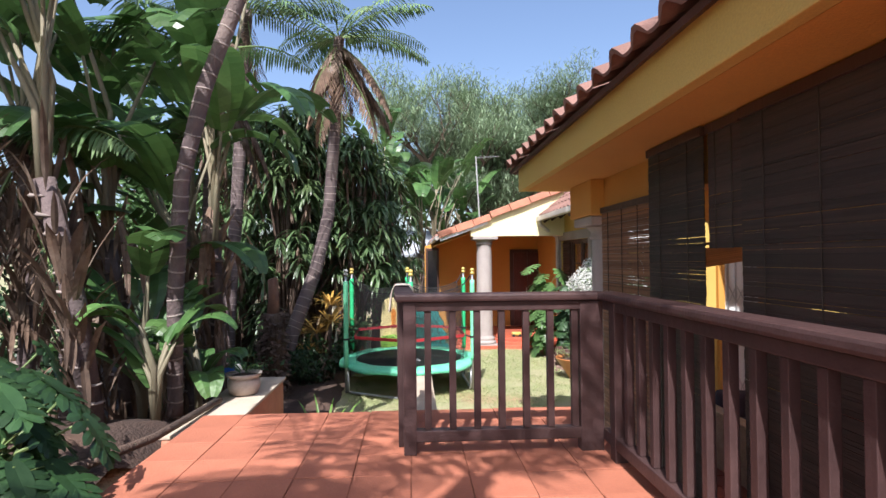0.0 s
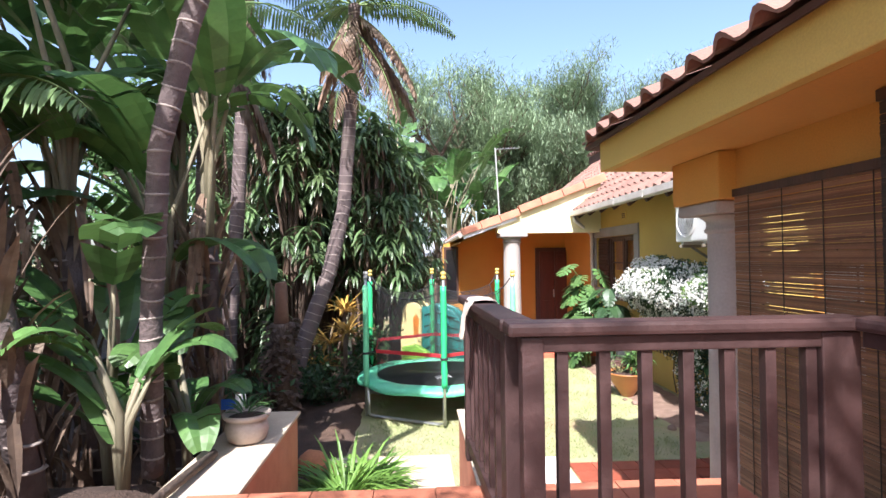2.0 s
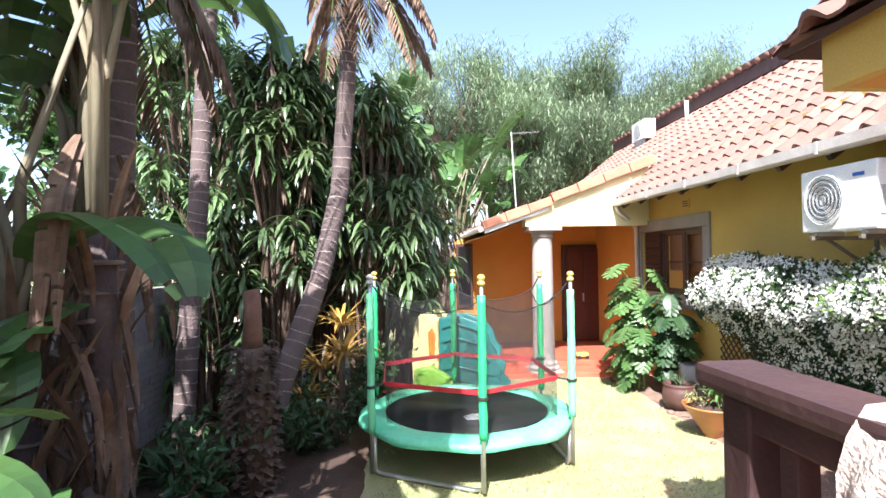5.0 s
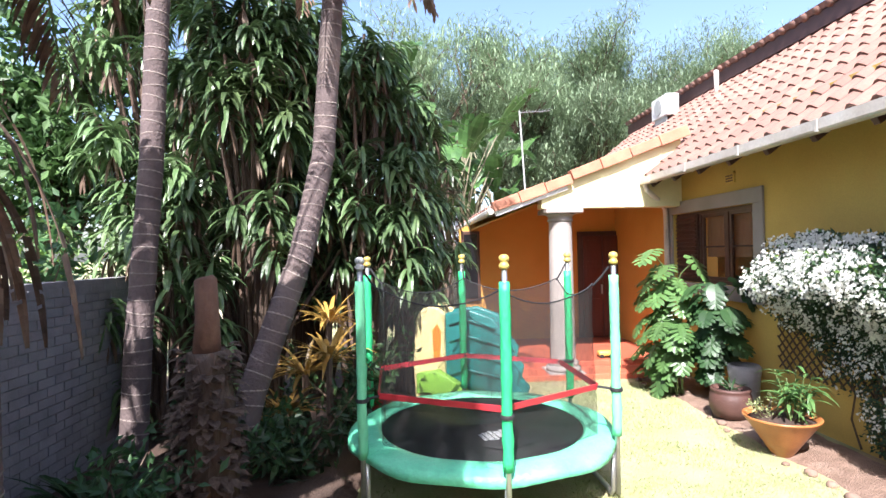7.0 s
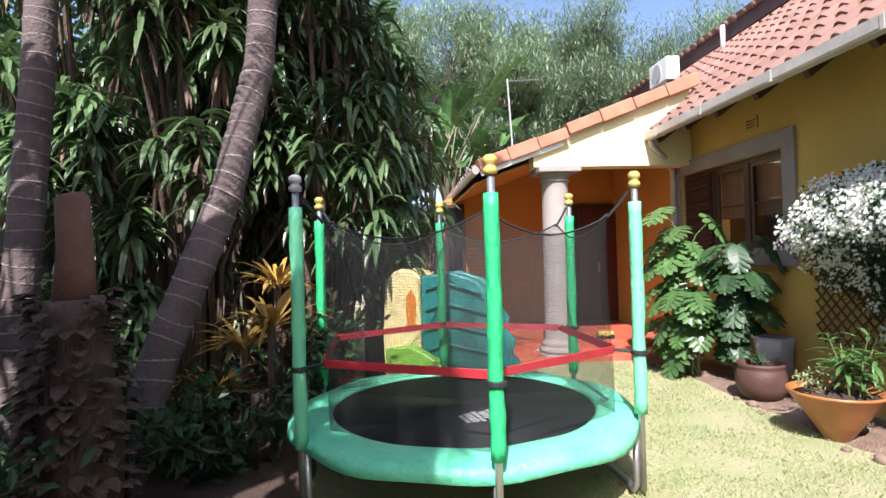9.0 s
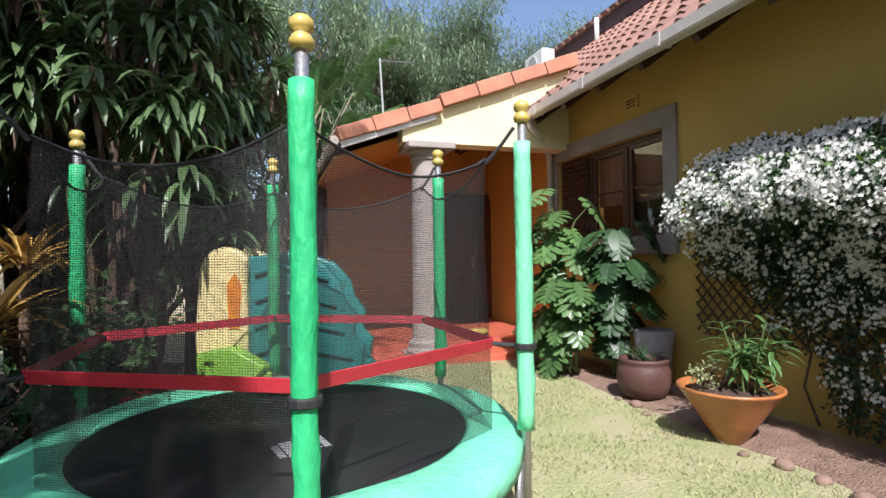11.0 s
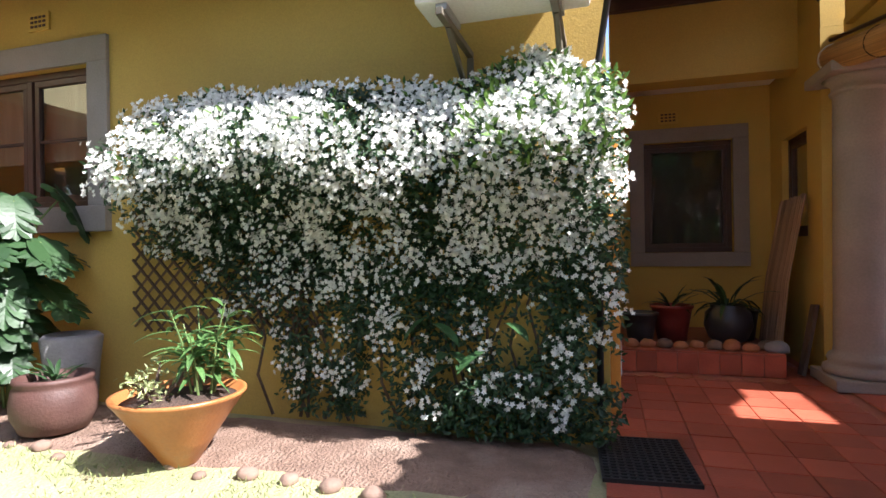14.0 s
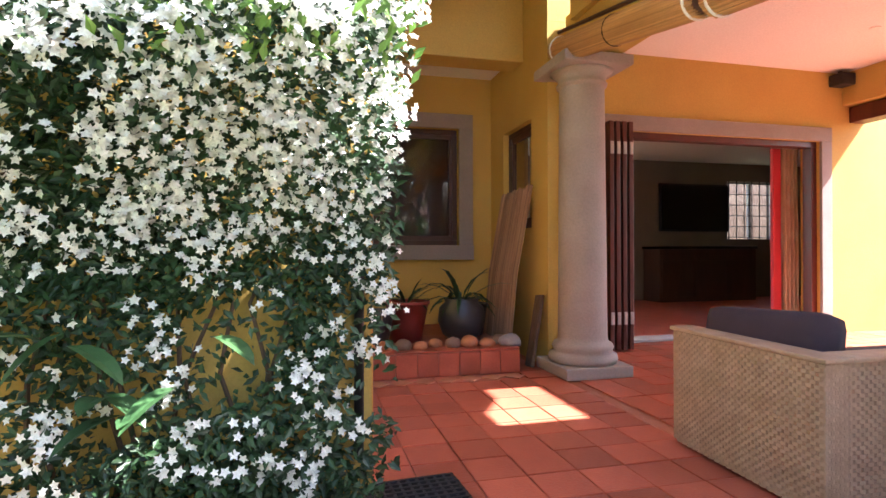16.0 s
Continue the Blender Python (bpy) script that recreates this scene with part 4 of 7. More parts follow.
# ---- patio: blinds ----
def hanging_blind(y0, y1, x, z0, z1, label, material="bamboo", gap=0.0015):
    """A let-down bamboo blind: many thin slats, cords, head rail."""
    b = thing("bamboo_blind", label, "blind", "bamboo blinds", (x, y0, 0))
    L = Leaves()
    z = z1 - 0.05
    k = 0
    while z > z0:
        h = rnd(0.009, 0.013)
        dx = rnd(-0.002, 0.002)
        base = len(L.v)
        for xx in (dx - 0.003, dx + 0.003):
            L.v += [(xx, 0, z), (xx, y1 - y0, z + rnd(-0.002, 0.002)), (xx, y1 - y0, z + h), (xx, 0, z + h)]
        L.f += [(base, base + 1, base + 2, base + 3), (base + 4, base + 7, base + 6, base + 5), (base, base + 4, base + 5, base + 1), (base + 3, base + 2, base + 6, base + 7)]
        z -= h + gap
        k += 1
    tagged(L.done("slats", material, b), "", "", "", "stuff")
    part("head_rail", box(-0.02, 0.02, 0, y1 - y0, z1 - 0.05, z1, 0.004), "dark_wood", b)
    n = max(2, int((y1 - y0) / 0.3))
    for i in range(n):
        y = (y1 - y0) * (i + 0.5) / n
        part("cord", tube([(-0.008, y, z0), (-0.008, y, z1)], 0.003, 5), "cord", b)
    return b


hanging_blind(3.55, 4.78, 1.775, 0.55, 2.62, "brown bamboo blind let down beside the column, sunlit from behind")
hanging_blind(2.85, 3.52, 1.64, 0.5, 2.875, "bamboo blind let down in shade, the shade put into its colour", "bamboo_shaded", -0.0006)
hanging_blind(0.2, 2.52, 1.64, 0.5, 2.875, "bamboo blind let down in shade, the shade put into its colour", "bamboo_shaded", -0.0006)
hanging_blind(2.54, 2.83, 1.655, 2.22, 2.875, "bamboo blind half raised between two others, shade put into its colour", "bamboo_shaded", -0.0006)
hanging_blind(-2.4, 0.12, 1.64, 0.5, 2.875, "bamboo blind let down in shade, the shade put into its colour", "bamboo_shaded", -0.0006)


def rolled_blind(p0, p1, r, label):
    """A rolled-up bamboo blind: slats round a core, end spirals and cords."""
    a, b_ = Vector(p0), Vector(p1)
    t = thing("rolled_blind", label, "blind", "rolled blinds", tuple(a))
    L = Leaves()
    d = b_ - a
    n = d.normalized()
    s = n.cross(Vector((0, 0, 1))).normalized()
    u = s.cross(n)
    for ring in range(2):
        rr = r - ring * 0.012
        cnt = int(2 * math.pi * rr / 0.011)
        for i in range(cnt):
            an0, an1 = 2 * math.pi * i / cnt, 2 * math.pi * (i + 0.86) / cnt
            k = len(L.v)
            rj = rr + rnd(-0.003, 0.003)
            e0, e1 = rnd(-0.008, 0.008), rnd(-0.008, 0.008)
            for an in (an0, an1):
                o = (math.cos(an) * s + math.sin(an) * u) * rj
                L.v += [tuple(o + n * e0), tuple(d + o + n * e1)]
            mid = (math.cos((an0 + an1) / 2) * s + math.sin((an0 + an1) / 2) * u) * (rj + 0.003)
            L.v += [tuple(mid + n * e0), tuple(d + mid + n * e1)]
            L.f += [(k, k + 4, k + 5, k + 1), (k + 4, k + 2, k + 3, k + 5)]
    tagged(L.done("slats", "bamboo_roll", t), "", "", "", "stuff")
    core = bmesh.new()
    tube([tuple(n * 0.01), tuple(d - n * 0.01)], r - 0.02, 16, core)
    part("core", core, "bamboo", t)
    for f in (0.03, 0.5, 0.97):
        ring = [tuple(d * f + (math.cos(q) * s + math.sin(q) * u) * (r + 0.004)) for q in np.linspace(0, 2 * math.pi, 21)]
        part("cord" if f == 0.5 else "clip", tube(ring, 0.004 if f == 0.5 else 0.009, 5), "cord" if f == 0.5 else "white_paint", t)
    for f in (0.06, 0.94):
        q = d * f
        part("hanger", tube([tuple(q), (q.x, q.y, 2.56 - a.z), (q.x, -0.12, 2.57 - a.z)], 0.007, 5), "white_paint", t)
    part("head_rail", tube([(0, -0.0, r + 0.05), tuple(d + Vector((0, 0, r + 0.05)))], 0.016, 6), "dark_wood", t)
    return t


rolled_blind((5.70, 5.80, 2.62), (4.02, 5.80, 2.30), 0.1, "golden bamboo blind rolled up under the patio beam")
rolled_blind((3.96, 5.79, 2.27), (2.5, 5.80, 2.05), 0.1, "golden bamboo blind rolled up under the patio beam")

# small spot lamps and a speaker under the patio ceiling
for x, y in ((4.2, 3.6), (5.6, 2.6), (3.2, 4.4)):
    dl = thing("downlight", "small white recessed ceiling downlight", "lamp", "downlights", (x, y, 3.078))
    part("rim", lathe([(0.028, -0.004), (0.045, -0.006), (0.045, 0.0)], 16), "white_paint", dl)
    part("lens", lathe([(0.027, -0.003), (0.0, -0.003)], 16), "white_paint", dl)
spk = thing("ceiling_speaker", "small dark speaker high in the patio corner", "speaker", at=(6.66, 1.72, 2.9))
part("body", box(-0.1, 0.08, -0.1, 0.1, 0, 0.14, 0.02), "black_plastic", spk)
part("bracket", box(0.0, 0.03, -0.02, 0.02, 0.14, 0.18, 0.004), "black_plastic", spk)

# ---- wicker sofa ----
def wicker_panel(name, p, u, v, n, parent, pitch=0.016):
    """Woven face from corner p along u and v: strands over and under, standing proud along n."""
    L = Leaves()
    u, v, n, p = Vector(u), Vector(v), Vector(n), Vector(p)
    rows, cols = int(v.length / pitch), int(u.length / (pitch * 2.4))
    un, vn = u.normalized(), v.normalized()
    for j in range(rows):
        for i in range(cols):
            a = p + un * ((i + (0.5 if j % 2 else 0)) * pitch * 2.4) + vn * (j * pitch)
            l_ = min(pitch * 2.3, (p + u - a).dot(un))
            if l_ <= 0.005:
                continue
            k = len(L.v)
            h = pitch * 0.9
            L.v += [tuple(a), tuple(a + vn * h), tuple(a + un * l_ / 2 + n * 0.006), tuple(a + un * l_ / 2 + vn * h + n * 0.006), tuple(a + un * l_), tuple(a + un * l_ + vn * h)]
            L.f += [(k, k + 2, k + 3, k + 1), (k + 2, k + 4, k + 5, k + 3)]
    return tagged(L.done(name, "wicker", parent), "", "", "", "stuff")


sf = thing("wicker_sofa", "tan woven wicker sofa with dark plum cushions", "sofa", at=(3.2, 6.0, 0), rz=-2)
part("back", box(0.0, 0.88, -0.12, -0.008, 0.02, 0.58, 0.01), "wicker", sf)
part("arm", box(0.008, 0.12, -1.6, -0.122, 0.02, 0.58, 0.01), "wicker", sf)
part("seat_base", box(0.122, 0.86, -1.6, -0.122, 0.05, 0.3, 0.01), "wicker", sf)
part("top_rim", box(-0.012, 0.892, -0.125, 0.004, 0.58, 0.6, 0.008), "wicker", sf)
part("arm_rim", box(-0.01, 0.125, -1.6, -0.127, 0.58, 0.6, 0.008), "wicker", sf)
wicker_panel("weave", (0.0, -0.004, 0.02), (0.88, 0, 0), (0, 0, 0.56), (0, 1, 0), sf)
wicker_panel("weave", (0.004, -1.6, 0.02), (0, 1.6, 0), (0, 0, 0.56), (-1, 0, 0), sf)
bm = box(0.14, 0.86, -1.55, -0.14, 0.3, 0.46, 0.05)
part("seat_cushion", bm, "cushion", sf, "dark plum seat cushion", smooth=True)
part("back_cushion", obox((0.68, 0.16, 0.36), pose(0.50, -0.22, 0.54, 10, 3, 0), 0.06), "cushion", sf, "dark plum back cushion", smooth=True)

# door mat
dm = thing("door_mat", "black rubber grid door mat on the tiles", "mat", at=(3.62, 7.36, 0.0), rz=4)
for i in range(17):
    part("rib", box(-0.3 + 0.0375 * i, -0.3 + 0.0375 * i + 0.014, -0.2, 0.25, 0.0, 0.02), "black_plastic", dm)
for j in range(12):
    part("cross_rib", box(-0.3, 0.314, -0.2 + 0.04 * j, -0.2 + 0.04 * j + 0.012, 0.0, 0.018), "black_plastic", dm)

# ---- niche: pots, stones, leaning reed mat and boards ----
rm = thing("reed_mat", "pale reed mat leaning against the niche wall", "mat", at=(6.12, 5.96, 0.0), rz=-3)
bm = bmesh.new()
for i in range(40):
    x = i * 0.0215
    h = 1.56 + rnd(-0.03, 0.02)
    lean = 0.1
    tube([(x, 0.12 + rnd(0, 0.02), 0.0), (x + rnd(-0.01, 0.01), 0.05, h * 0.5), (x + rnd(-0.02, 0.02) - 0.01, -0.09, h)], 0.01, 5, bm)
part("reeds", bm, "reed", rm)
bd = thing("timber_board", "brown timber board leaning beside the column", "board", at=(5.98, 5.9, 0.0))
part("board", obox((0.14, 0.03, 0.62), pose(0, 0, 0.3, 12, 6, 0), 0.006), "bark_brown", bd)


def pot(name, at, prof, material, label, n=28, soil=None, rz=0):
    p = thing(name, label, "pot", "garden pots", at, rz)
    part("body", lathe(prof, n), material, p, smooth=True)
    if soil:
        part("soil", lathe([(soil[0], soil[1]), (soil[0] * 0.5, soil[1] + 0.02), (0.0, soil[1] + 0.025)], n), "soil", p, "dark potting soil", smooth=True)
    return p


def rim_profile(r0, r1, h, t=0.02):
    """Flared pot wall from base radius r0 to rim r1, with an inner wall."""
    return [(r0 * 0.6, 0), (r0, 0.004), (r0 + (r1 - r0) * 0.5, h * 0.5), (r1 * 0.985, h - 0.03), (r1 + 0.012, h - 0.028), (r1 + 0.012, h), (r1 - t, h), (r1 - t - 0.01, h - 0.06), (r0 * 0.8, 0.05), (0.0, 0.05)]


pot("plant_pot", (6.35, 6.95, 0.19), rim_profile(0.13, 0.19, 0.36), "red_pot", "dull red plastic pot on the planter", soil=(0.17, 0.3))
pot("plant_pot", (6.35, 6.45, 0.19), [(0.1, 0), (0.17, 0.05), (0.215, 0.17), (0.2, 0.29), (0.15, 0.34), (0.16, 0.37), (0.14, 0.37), (0.12, 0.3), (0, 0.28)], "dark_pot", "round charcoal glazed pot in the niche", soil=(0.13, 0.31))
pot("plant_pot", (6.6, 6.28, 0.19), rim_profile(0.11, 0.15, 0.3), "dark_pot", "dark glazed pot in the niche", soil=(0.12, 0.24))
pot("plant_pot", (6.2, 7.25, 0.19), rim_profile(0.11, 0.16, 0.3), "dark_pot", "dark glazed pot in the niche", soil=(0.13, 0.24))


def stone(at, r, material, label, cat="stone"):
    b = bmesh.new()
    bmesh.ops.create_icosphere(b, subdivisions=2, radius=1)
    seed = rnd(0, 100)
    for v in b.verts:
        k = 1 + 0.22 * noise.noise(v.co * 1.3 + Vector((seed, 0, 0)))
        v.co = Vector((v.co.x * r * k * 1.15, v.co.y * r * k, max(-0.5, v.co.z) * r * k * 0.8))
    o = link("stone", b, material, None, True)
    o.location = (at[0], at[1], at[2] + 0.38 * r)
    o.rotation_euler = (0, 0, rnd(0, 6))
    return tagged(o, label, cat, "stones")


for k in range(9):
    stone((5.93 + rnd(-0.03, 0.06), 6.22 + 0.14 * k, 0.2), rnd(0.05, 0.085), "clay_lump" if k % 3 else "stone", "rounded clay stone on the planter edge")
stone((5.9, 6.16, 0.2), 0.085, "white_brick", "pale rounded stone on the planter edge")


# ---- white folding security gate in the courtyard wall ----
sg = thing("security_gate", "white folding lattice security gate over a pale door", "gate", at=(4.5, 7.505, 0))
part("door_panel", box(0, 0.5, 0.01, 0.036, 0.02, 2.12, 0.004), "white_paint", sg)
part("head", box(-0.1, 0.6, -0.03, 0.036, 2.124, 2.2, 0.006), "red_wood", sg)
part("jamb", box(-0.1, -0.004, -0.03, 0.036, 0.0, 2.12, 0.006), "orange", sg)
part("jamb", box(0.504, 0.6, -0.03, 0.036, 0.0, 2.12, 0.006), "orange", sg)
for k in range(4):
    part("bar", box(0.03 + 0.12 * k, 0.05 + 0.12 * k, -0.03, -0.012, 0.02, 2.1), "dark_wood" if k % 4 == 3 else "steel", sg)
    if k < 3:
        for z in (0.35, 1.0, 1.65):
            for q in (-1, 1):
                part("lattice", tube([(0.04 + 0.12 * k, -0.035, z - q * 0.12), (0.16 + 0.12 * k, -0.035, z + q * 0.12)], 0.007, 4), "steel", sg)

# ---- air conditioner ----
ac = thing("air_conditioner", "white outdoor air conditioner on wall brackets", "air conditioner", at=(3.2, 7.62, 2.37))
part("casing", box(0.0, 0.32, 0, 0.86, 0, 0.58, 0.02), "white_paint", ac)
part("side_cover", box(0.02, 0.3, -0.012, -0.001, 0.12, 0.36, 0.005), "grey_cap", ac)
fan = part("fan_grille", lathe([(0.235, 0), (0.245, 0.012), (0.225, 0.016), (0.22, 0.004)], 36), "white_paint", ac)
fan.matrix_basis = pose(-0.001, 0.57, 0.29, 0, -90, 0)
for k in range(9):
    r = 0.03 + 0.022 * k
    ring = part("ring", tube([(r * math.cos(a), r * math.sin(a), 0.012) for a in np.linspace(0, 2 * math.pi, 33)], 0.0035, 5), "black_plastic" if k % 2 else "grey_cap", ac)
    ring.matrix_basis = pose(-0.001, 0.57, 0.29, 0, -90, 0)
back = part("fan_dark", lathe([(0.222, 0.001), (0.0, 0.002)], 30), "black_plastic", ac)
back.matrix_basis = pose(-0.001, 0.57, 0.29, 0, -90, 0)
part("logo_bar", box(-0.004, -0.001, 0.12, 0.24, 0.46, 0.49), "toy_blue", ac)
for y in (0.16, 0.72):
    part("foot", box(0.02, 0.3, y - 0.03, y + 0.03, -0.035, -0.001, 0.004), "grey_cap", ac)
    br = part("bracket", box(-0.02, 0.648, y - 0.018, y + 0.018, -0.075, -0.037, 0.004), "bracket", ac)
    part("strut", tube([(0.15, y, -0.07), (0.63, y, -0.38)], 0.018, 6), "bracket", br)
    part("wall_plate", box(0.625, 0.648, y - 0.02, y + 0.02, -0.45, -0.076, 0.004), "bracket", br)
part("pipe", tube([(0.28, -0.02, 0.2), (0.4, -0.1, 0.18), (0.58, -0.08, 0.1), (0.61, -0.03, -0.2), (0.62, -0.02, -2.2)], 0.02, 8), "black_plastic", ac, smooth=True)

# ---- trampoline ----
tr = thing("trampoline", "round trampoline with mint pad, black net and green foam poles", "trampoline", at=(0.015, 9.617, 0.0), rz=1.8)
tr.scale = (1.085, 1.085, 1.005)
TR, TZP = 1.11, 0.46


def ring_strip(prof, n=64):
    b = bmesh.new()
    rings = [[b.verts.new(((r + 0.01 * math.sin(6 * a + 1) * k) * math.cos(a), (r + 0.01 * math.sin(6 * a + 1) * k) * math.sin(a), z + 0.012 * math.sin(9 * a) * k)) for a in np.linspace(0, 2 * math.pi, n, endpoint=False)] for r, z, k in prof]
    for p, q in zip(rings, rings[1:] + rings[:1]):
        for i in range(n):
            b.faces.new((p[i], p[(i + 1) % n], q[(i + 1) % n], q[i]))
    bmesh.ops.recalc_face_normals(b, faces=b.faces)
    return b


part("pad", ring_strip([(0.84, TZP, 0), (0.87, TZP + 0.016, 0.3), (0.96, TZP + 0.022, 0.6), (1.06, TZP + 0.01, 0.6), (1.10, TZP - 0.02, 1), (1.11, TZP - 0.075, 1), (1.095, TZP - 0.08, 1), (1.05, TZP - 0.03, 0.3), (0.86, TZP - 0.015, 0)]), "pad", tr, smooth=True)
part("jumping_mat", lathe([(0.87, TZP - 0.005), (0.6, TZP - 0.012), (0.3, TZP - 0.02), (0.0, TZP - 0.022)], 48), "mat_black", tr, smooth=True)
part("rim_tube", tube([(1.06 * math.cos(a), 1.06 * math.sin(a), TZP - 0.05) for a in np.linspace(0, 2 * math.pi, 49)], 0.022, 8), "steel", tr, smooth=True)
for k in range(5):
    part("print_bar", obox((0.05 if k % 2 else 0.03, 0.15 + 0.03 * (k % 3), 0.001), pose(0.05 + 0.045 * (k - 2), -0.34 + 0.02 * k, TZP - 0.0005, 0, 0, 12)), "grey_cap", tr)
hexa = [(TR * math.cos(radians(-90 + 60 * k)), TR * math.sin(radians(-90 + 60 * k))) for k in range(6)]
for k, (px, py) in enumerate(hexa):
    pale = k in (1, 5)
    top = 1.91
    pole = part("pole", tube([(px, py, 0.02), (px, py, 0.8), (px, py, top + 0.02)], 0.019, 10), "steel", tr, smooth=True)
    prof = [(0.021, 0.0)]
    z0 = 0.5 if not (k == 5) else 0.42
    hgt = top - 0.09 - z0
    fb = bmesh.new()
    n = 18
    rings = []
    for j in range(n + 1):
        z = z0 + hgt * j / n
        rr = 0.036 + 0.0015 * math.sin(j * 2.4 + k) + (0.003 if j % 6 == 3 else 0)
        rings.append([fb.verts.new((px + (rr + 0.002 * math.sin(3 * a + j)) * math.cos(a) + 0.0015 * math.sin(j * 0.7), py + rr * math.sin(a), z)) for a in np.linspace(0, 2 * math.pi, 12, endpoint=False)])
    for p, q in zip(rings, rings[1:]):
        for i in range(12):
            fb.faces.new((p[i], p[(i + 1) % 12], q[(i + 1) % 12], q[i]))
    fb.faces.new(rings[0][::-1])
    fb.faces.new(rings[-1])
    part("foam_sleeve", fb, "foam_mint" if pale else "foam_green", tr, "faded pale green foam sleeve" if pale else "green foam sleeve", smooth=True)
    part("knob", lathe([(0.02, top), (0.032, top + 0.005), (0.036, top + 0.025), (0.026, top + 0.042), (0.022, top + 0.05), (0.034, top + 0.06), (0.034, top + 0.085), (0.02, top + 0.1), (0, top + 0.103)], 16, (px, py, 0)), "grey_cap" if k == 5 else "yellow_knob", tr, "weathered grey knob" if k == 5 else "yellow ball knob", smooth=True)
    ix, iy = px * 0.86, py * 0.86
    part("net_strap", tube([(px * 0.97, py * 0.97, top - 0.02), (px * 0.92, py * 0.92, top - 0.1), (ix, iy, top - 0.18)], 0.009, 5), "black_strap", tr)
    part("tie_strap", tube([(px * 1.0, py * 1.0, 0.88), (px * 0.93, py * 0.93, 0.885), (ix, iy, 0.89)], 0.011, 5), "black_strap", tr)
    part("pole_band", lathe([(0.046, 0.865), (0.049, 0.87), (0.049, 0.89), (0.046, 0.895)], 12, (px, py, 0)), "black_strap", tr)
for k in range(3):
    a, b = hexa[(2 * k + 5) % 6], hexa[(2 * k) % 6]
    m0, m1 = Vector((*a, 0)) * 0.97, Vector((*b, 0)) * 0.97
    part("leg", tube([(m0.x, m0.y, TZP - 0.06), (m0.x, m0.y, 0.05), tuple(m0 * 0.98 + Vector((0, 0, 0.02))), tuple(m0.lerp(m1, 0.08) + Vector((0, 0, 0.015))), tuple(m0.lerp(m1, 0.92) + Vector((0, 0, 0.015))), (m1.x, m1.y, 0.04), (m1.x, m1.y, TZP - 0.06)], 0.021, 8), "steel", tr, smooth=True)
# enclosure net: hexagonal curtain whose top hangs between the poles
nb2 = bmesh.new()
uvl = nb2.loops.layers.uv.new("weave")
cols, W = [], 12
per = 0.0
for k in range(6):
    a, b = Vector((*hexa[k], 0)) * 0.86, Vector((*hexa[(k + 1) % 6], 0)) * 0.86
    for j in range(W):
        u = j / W
        sag = 4 * u * (1 - u)
        p = a.lerp(b, u) * (1 - 0.02 * sag)
        top = 1.75 - 0.13 * sag
        cols.append([(Vector((p.x, p.y, 0)) * (1 + 0.012 * math.sin(v * 5 + k + j * 0.8)) + Vector((0, 0, 0.48 + (top - 0.48) * v)), (k * W + j) * 0.0755 / 0.009 * 0.995, (0.48 + (top - 0.48) * v) / 0.009) for v in (0, 0.12, 0.25, 0.4, 0.55, 0.7, 0.85, 1.0)])
du = 0.92 / W / 0.009
vt = [[nb2.verts.new(c[0]) for c in col] for col in cols]
for i in range(len(vt)):
    q = (i + 1) % len(vt)
    for j in range(7):
        f = nb2.faces.new((vt[i][j], vt[q][j], vt[q][j + 1], vt[i][j + 1]))
        for lp, (uu, vv) in zip(f.loops, ((i * du, cols[i][j][2]), ((i + 1) * du, cols[q][j][2]), ((i + 1) * du, cols[q][j + 1][2]), (i * du, cols[i][j + 1][2]))):
            lp[uvl].uv = (uu, vv)
part("net", nb2, "net", tr, "fine black safety net", smooth=True)
part("net_hem", tube([tuple(c[-1][0]) for c in cols] + [tuple(cols[0][-1][0])], 0.006, 5), "black_strap", tr)
for k in range(6):
    a, b = Vector((*hexa[k], 0)) * 0.865, Vector((*hexa[(k + 1) % 6], 0)) * 0.865
    ang = math.degrees(math.atan2(b.y - a.y, b.x - a.x))
    mid = (a + b) / 2
    part("red_band", obox(((b - a).length, 0.006, 0.05), pose(mid.x * 1.012, mid.y * 1.012, 0.89, 12, 0, ang)), "red_strap", tr, "red webbing band round the net")

# ---- toy slide ----
sl = thing("toy_slide", "moulded plastic toy slide in cream, teal and lime", "slide", at=(0.0, 11.36, 0.0), rz=-18)


def extrude_outline(pts, y0, y1, bevel=0.03, holes=None):
    b = bmesh.new()
    f = b.faces.new([b.verts.new((x, y0, z)) for x, z in pts])
    r = bmesh.ops.extrude_face_region(b, geom=[f])
    bmesh.ops.translate(b, vec=(0, y1 - y0, 0), verts=[v for v in r["geom"] if isinstance(v, bmesh.types.BMVert)])
    bmesh.ops.recalc_face_normals(b, faces=b.faces)
    es = [e for e in b.edges if len(e.link_faces) == 2 and e.calc_face_angle(0) > 0.9]
    bmesh.ops.bevel(b, geom=es, offset=bevel, segments=3, affect="EDGES", profile=0.6)
    return b


arch = [(-0.5, 0.0), (-0.13, 0.0), (-0.13, 1.36)] + [(-0.30 + 0.2 * math.cos(a), 1.18 + 0.22 * math.sin(a)) for a in np.linspace(0.6, math.pi, 8)] + [(-0.53, 0.7)]
part("side_panel", extrude_outline(arch, -0.3, -0.18, 0.025), "slide_cream", sl, "cream arched side panel", smooth=True)
part("side_panel", extrude_outline(arch, 0.18, 0.3, 0.025), "slide_cream", sl, smooth=True)
part("panel_slot", extrude_outline([(-0.27, 0.78), (-0.19, 0.78), (-0.17, 1.1), (-0.22, 1.2), (-0.28, 1.12)], -0.312, -0.298, 0.004), "slide_orange", sl, "orange moulded slot")
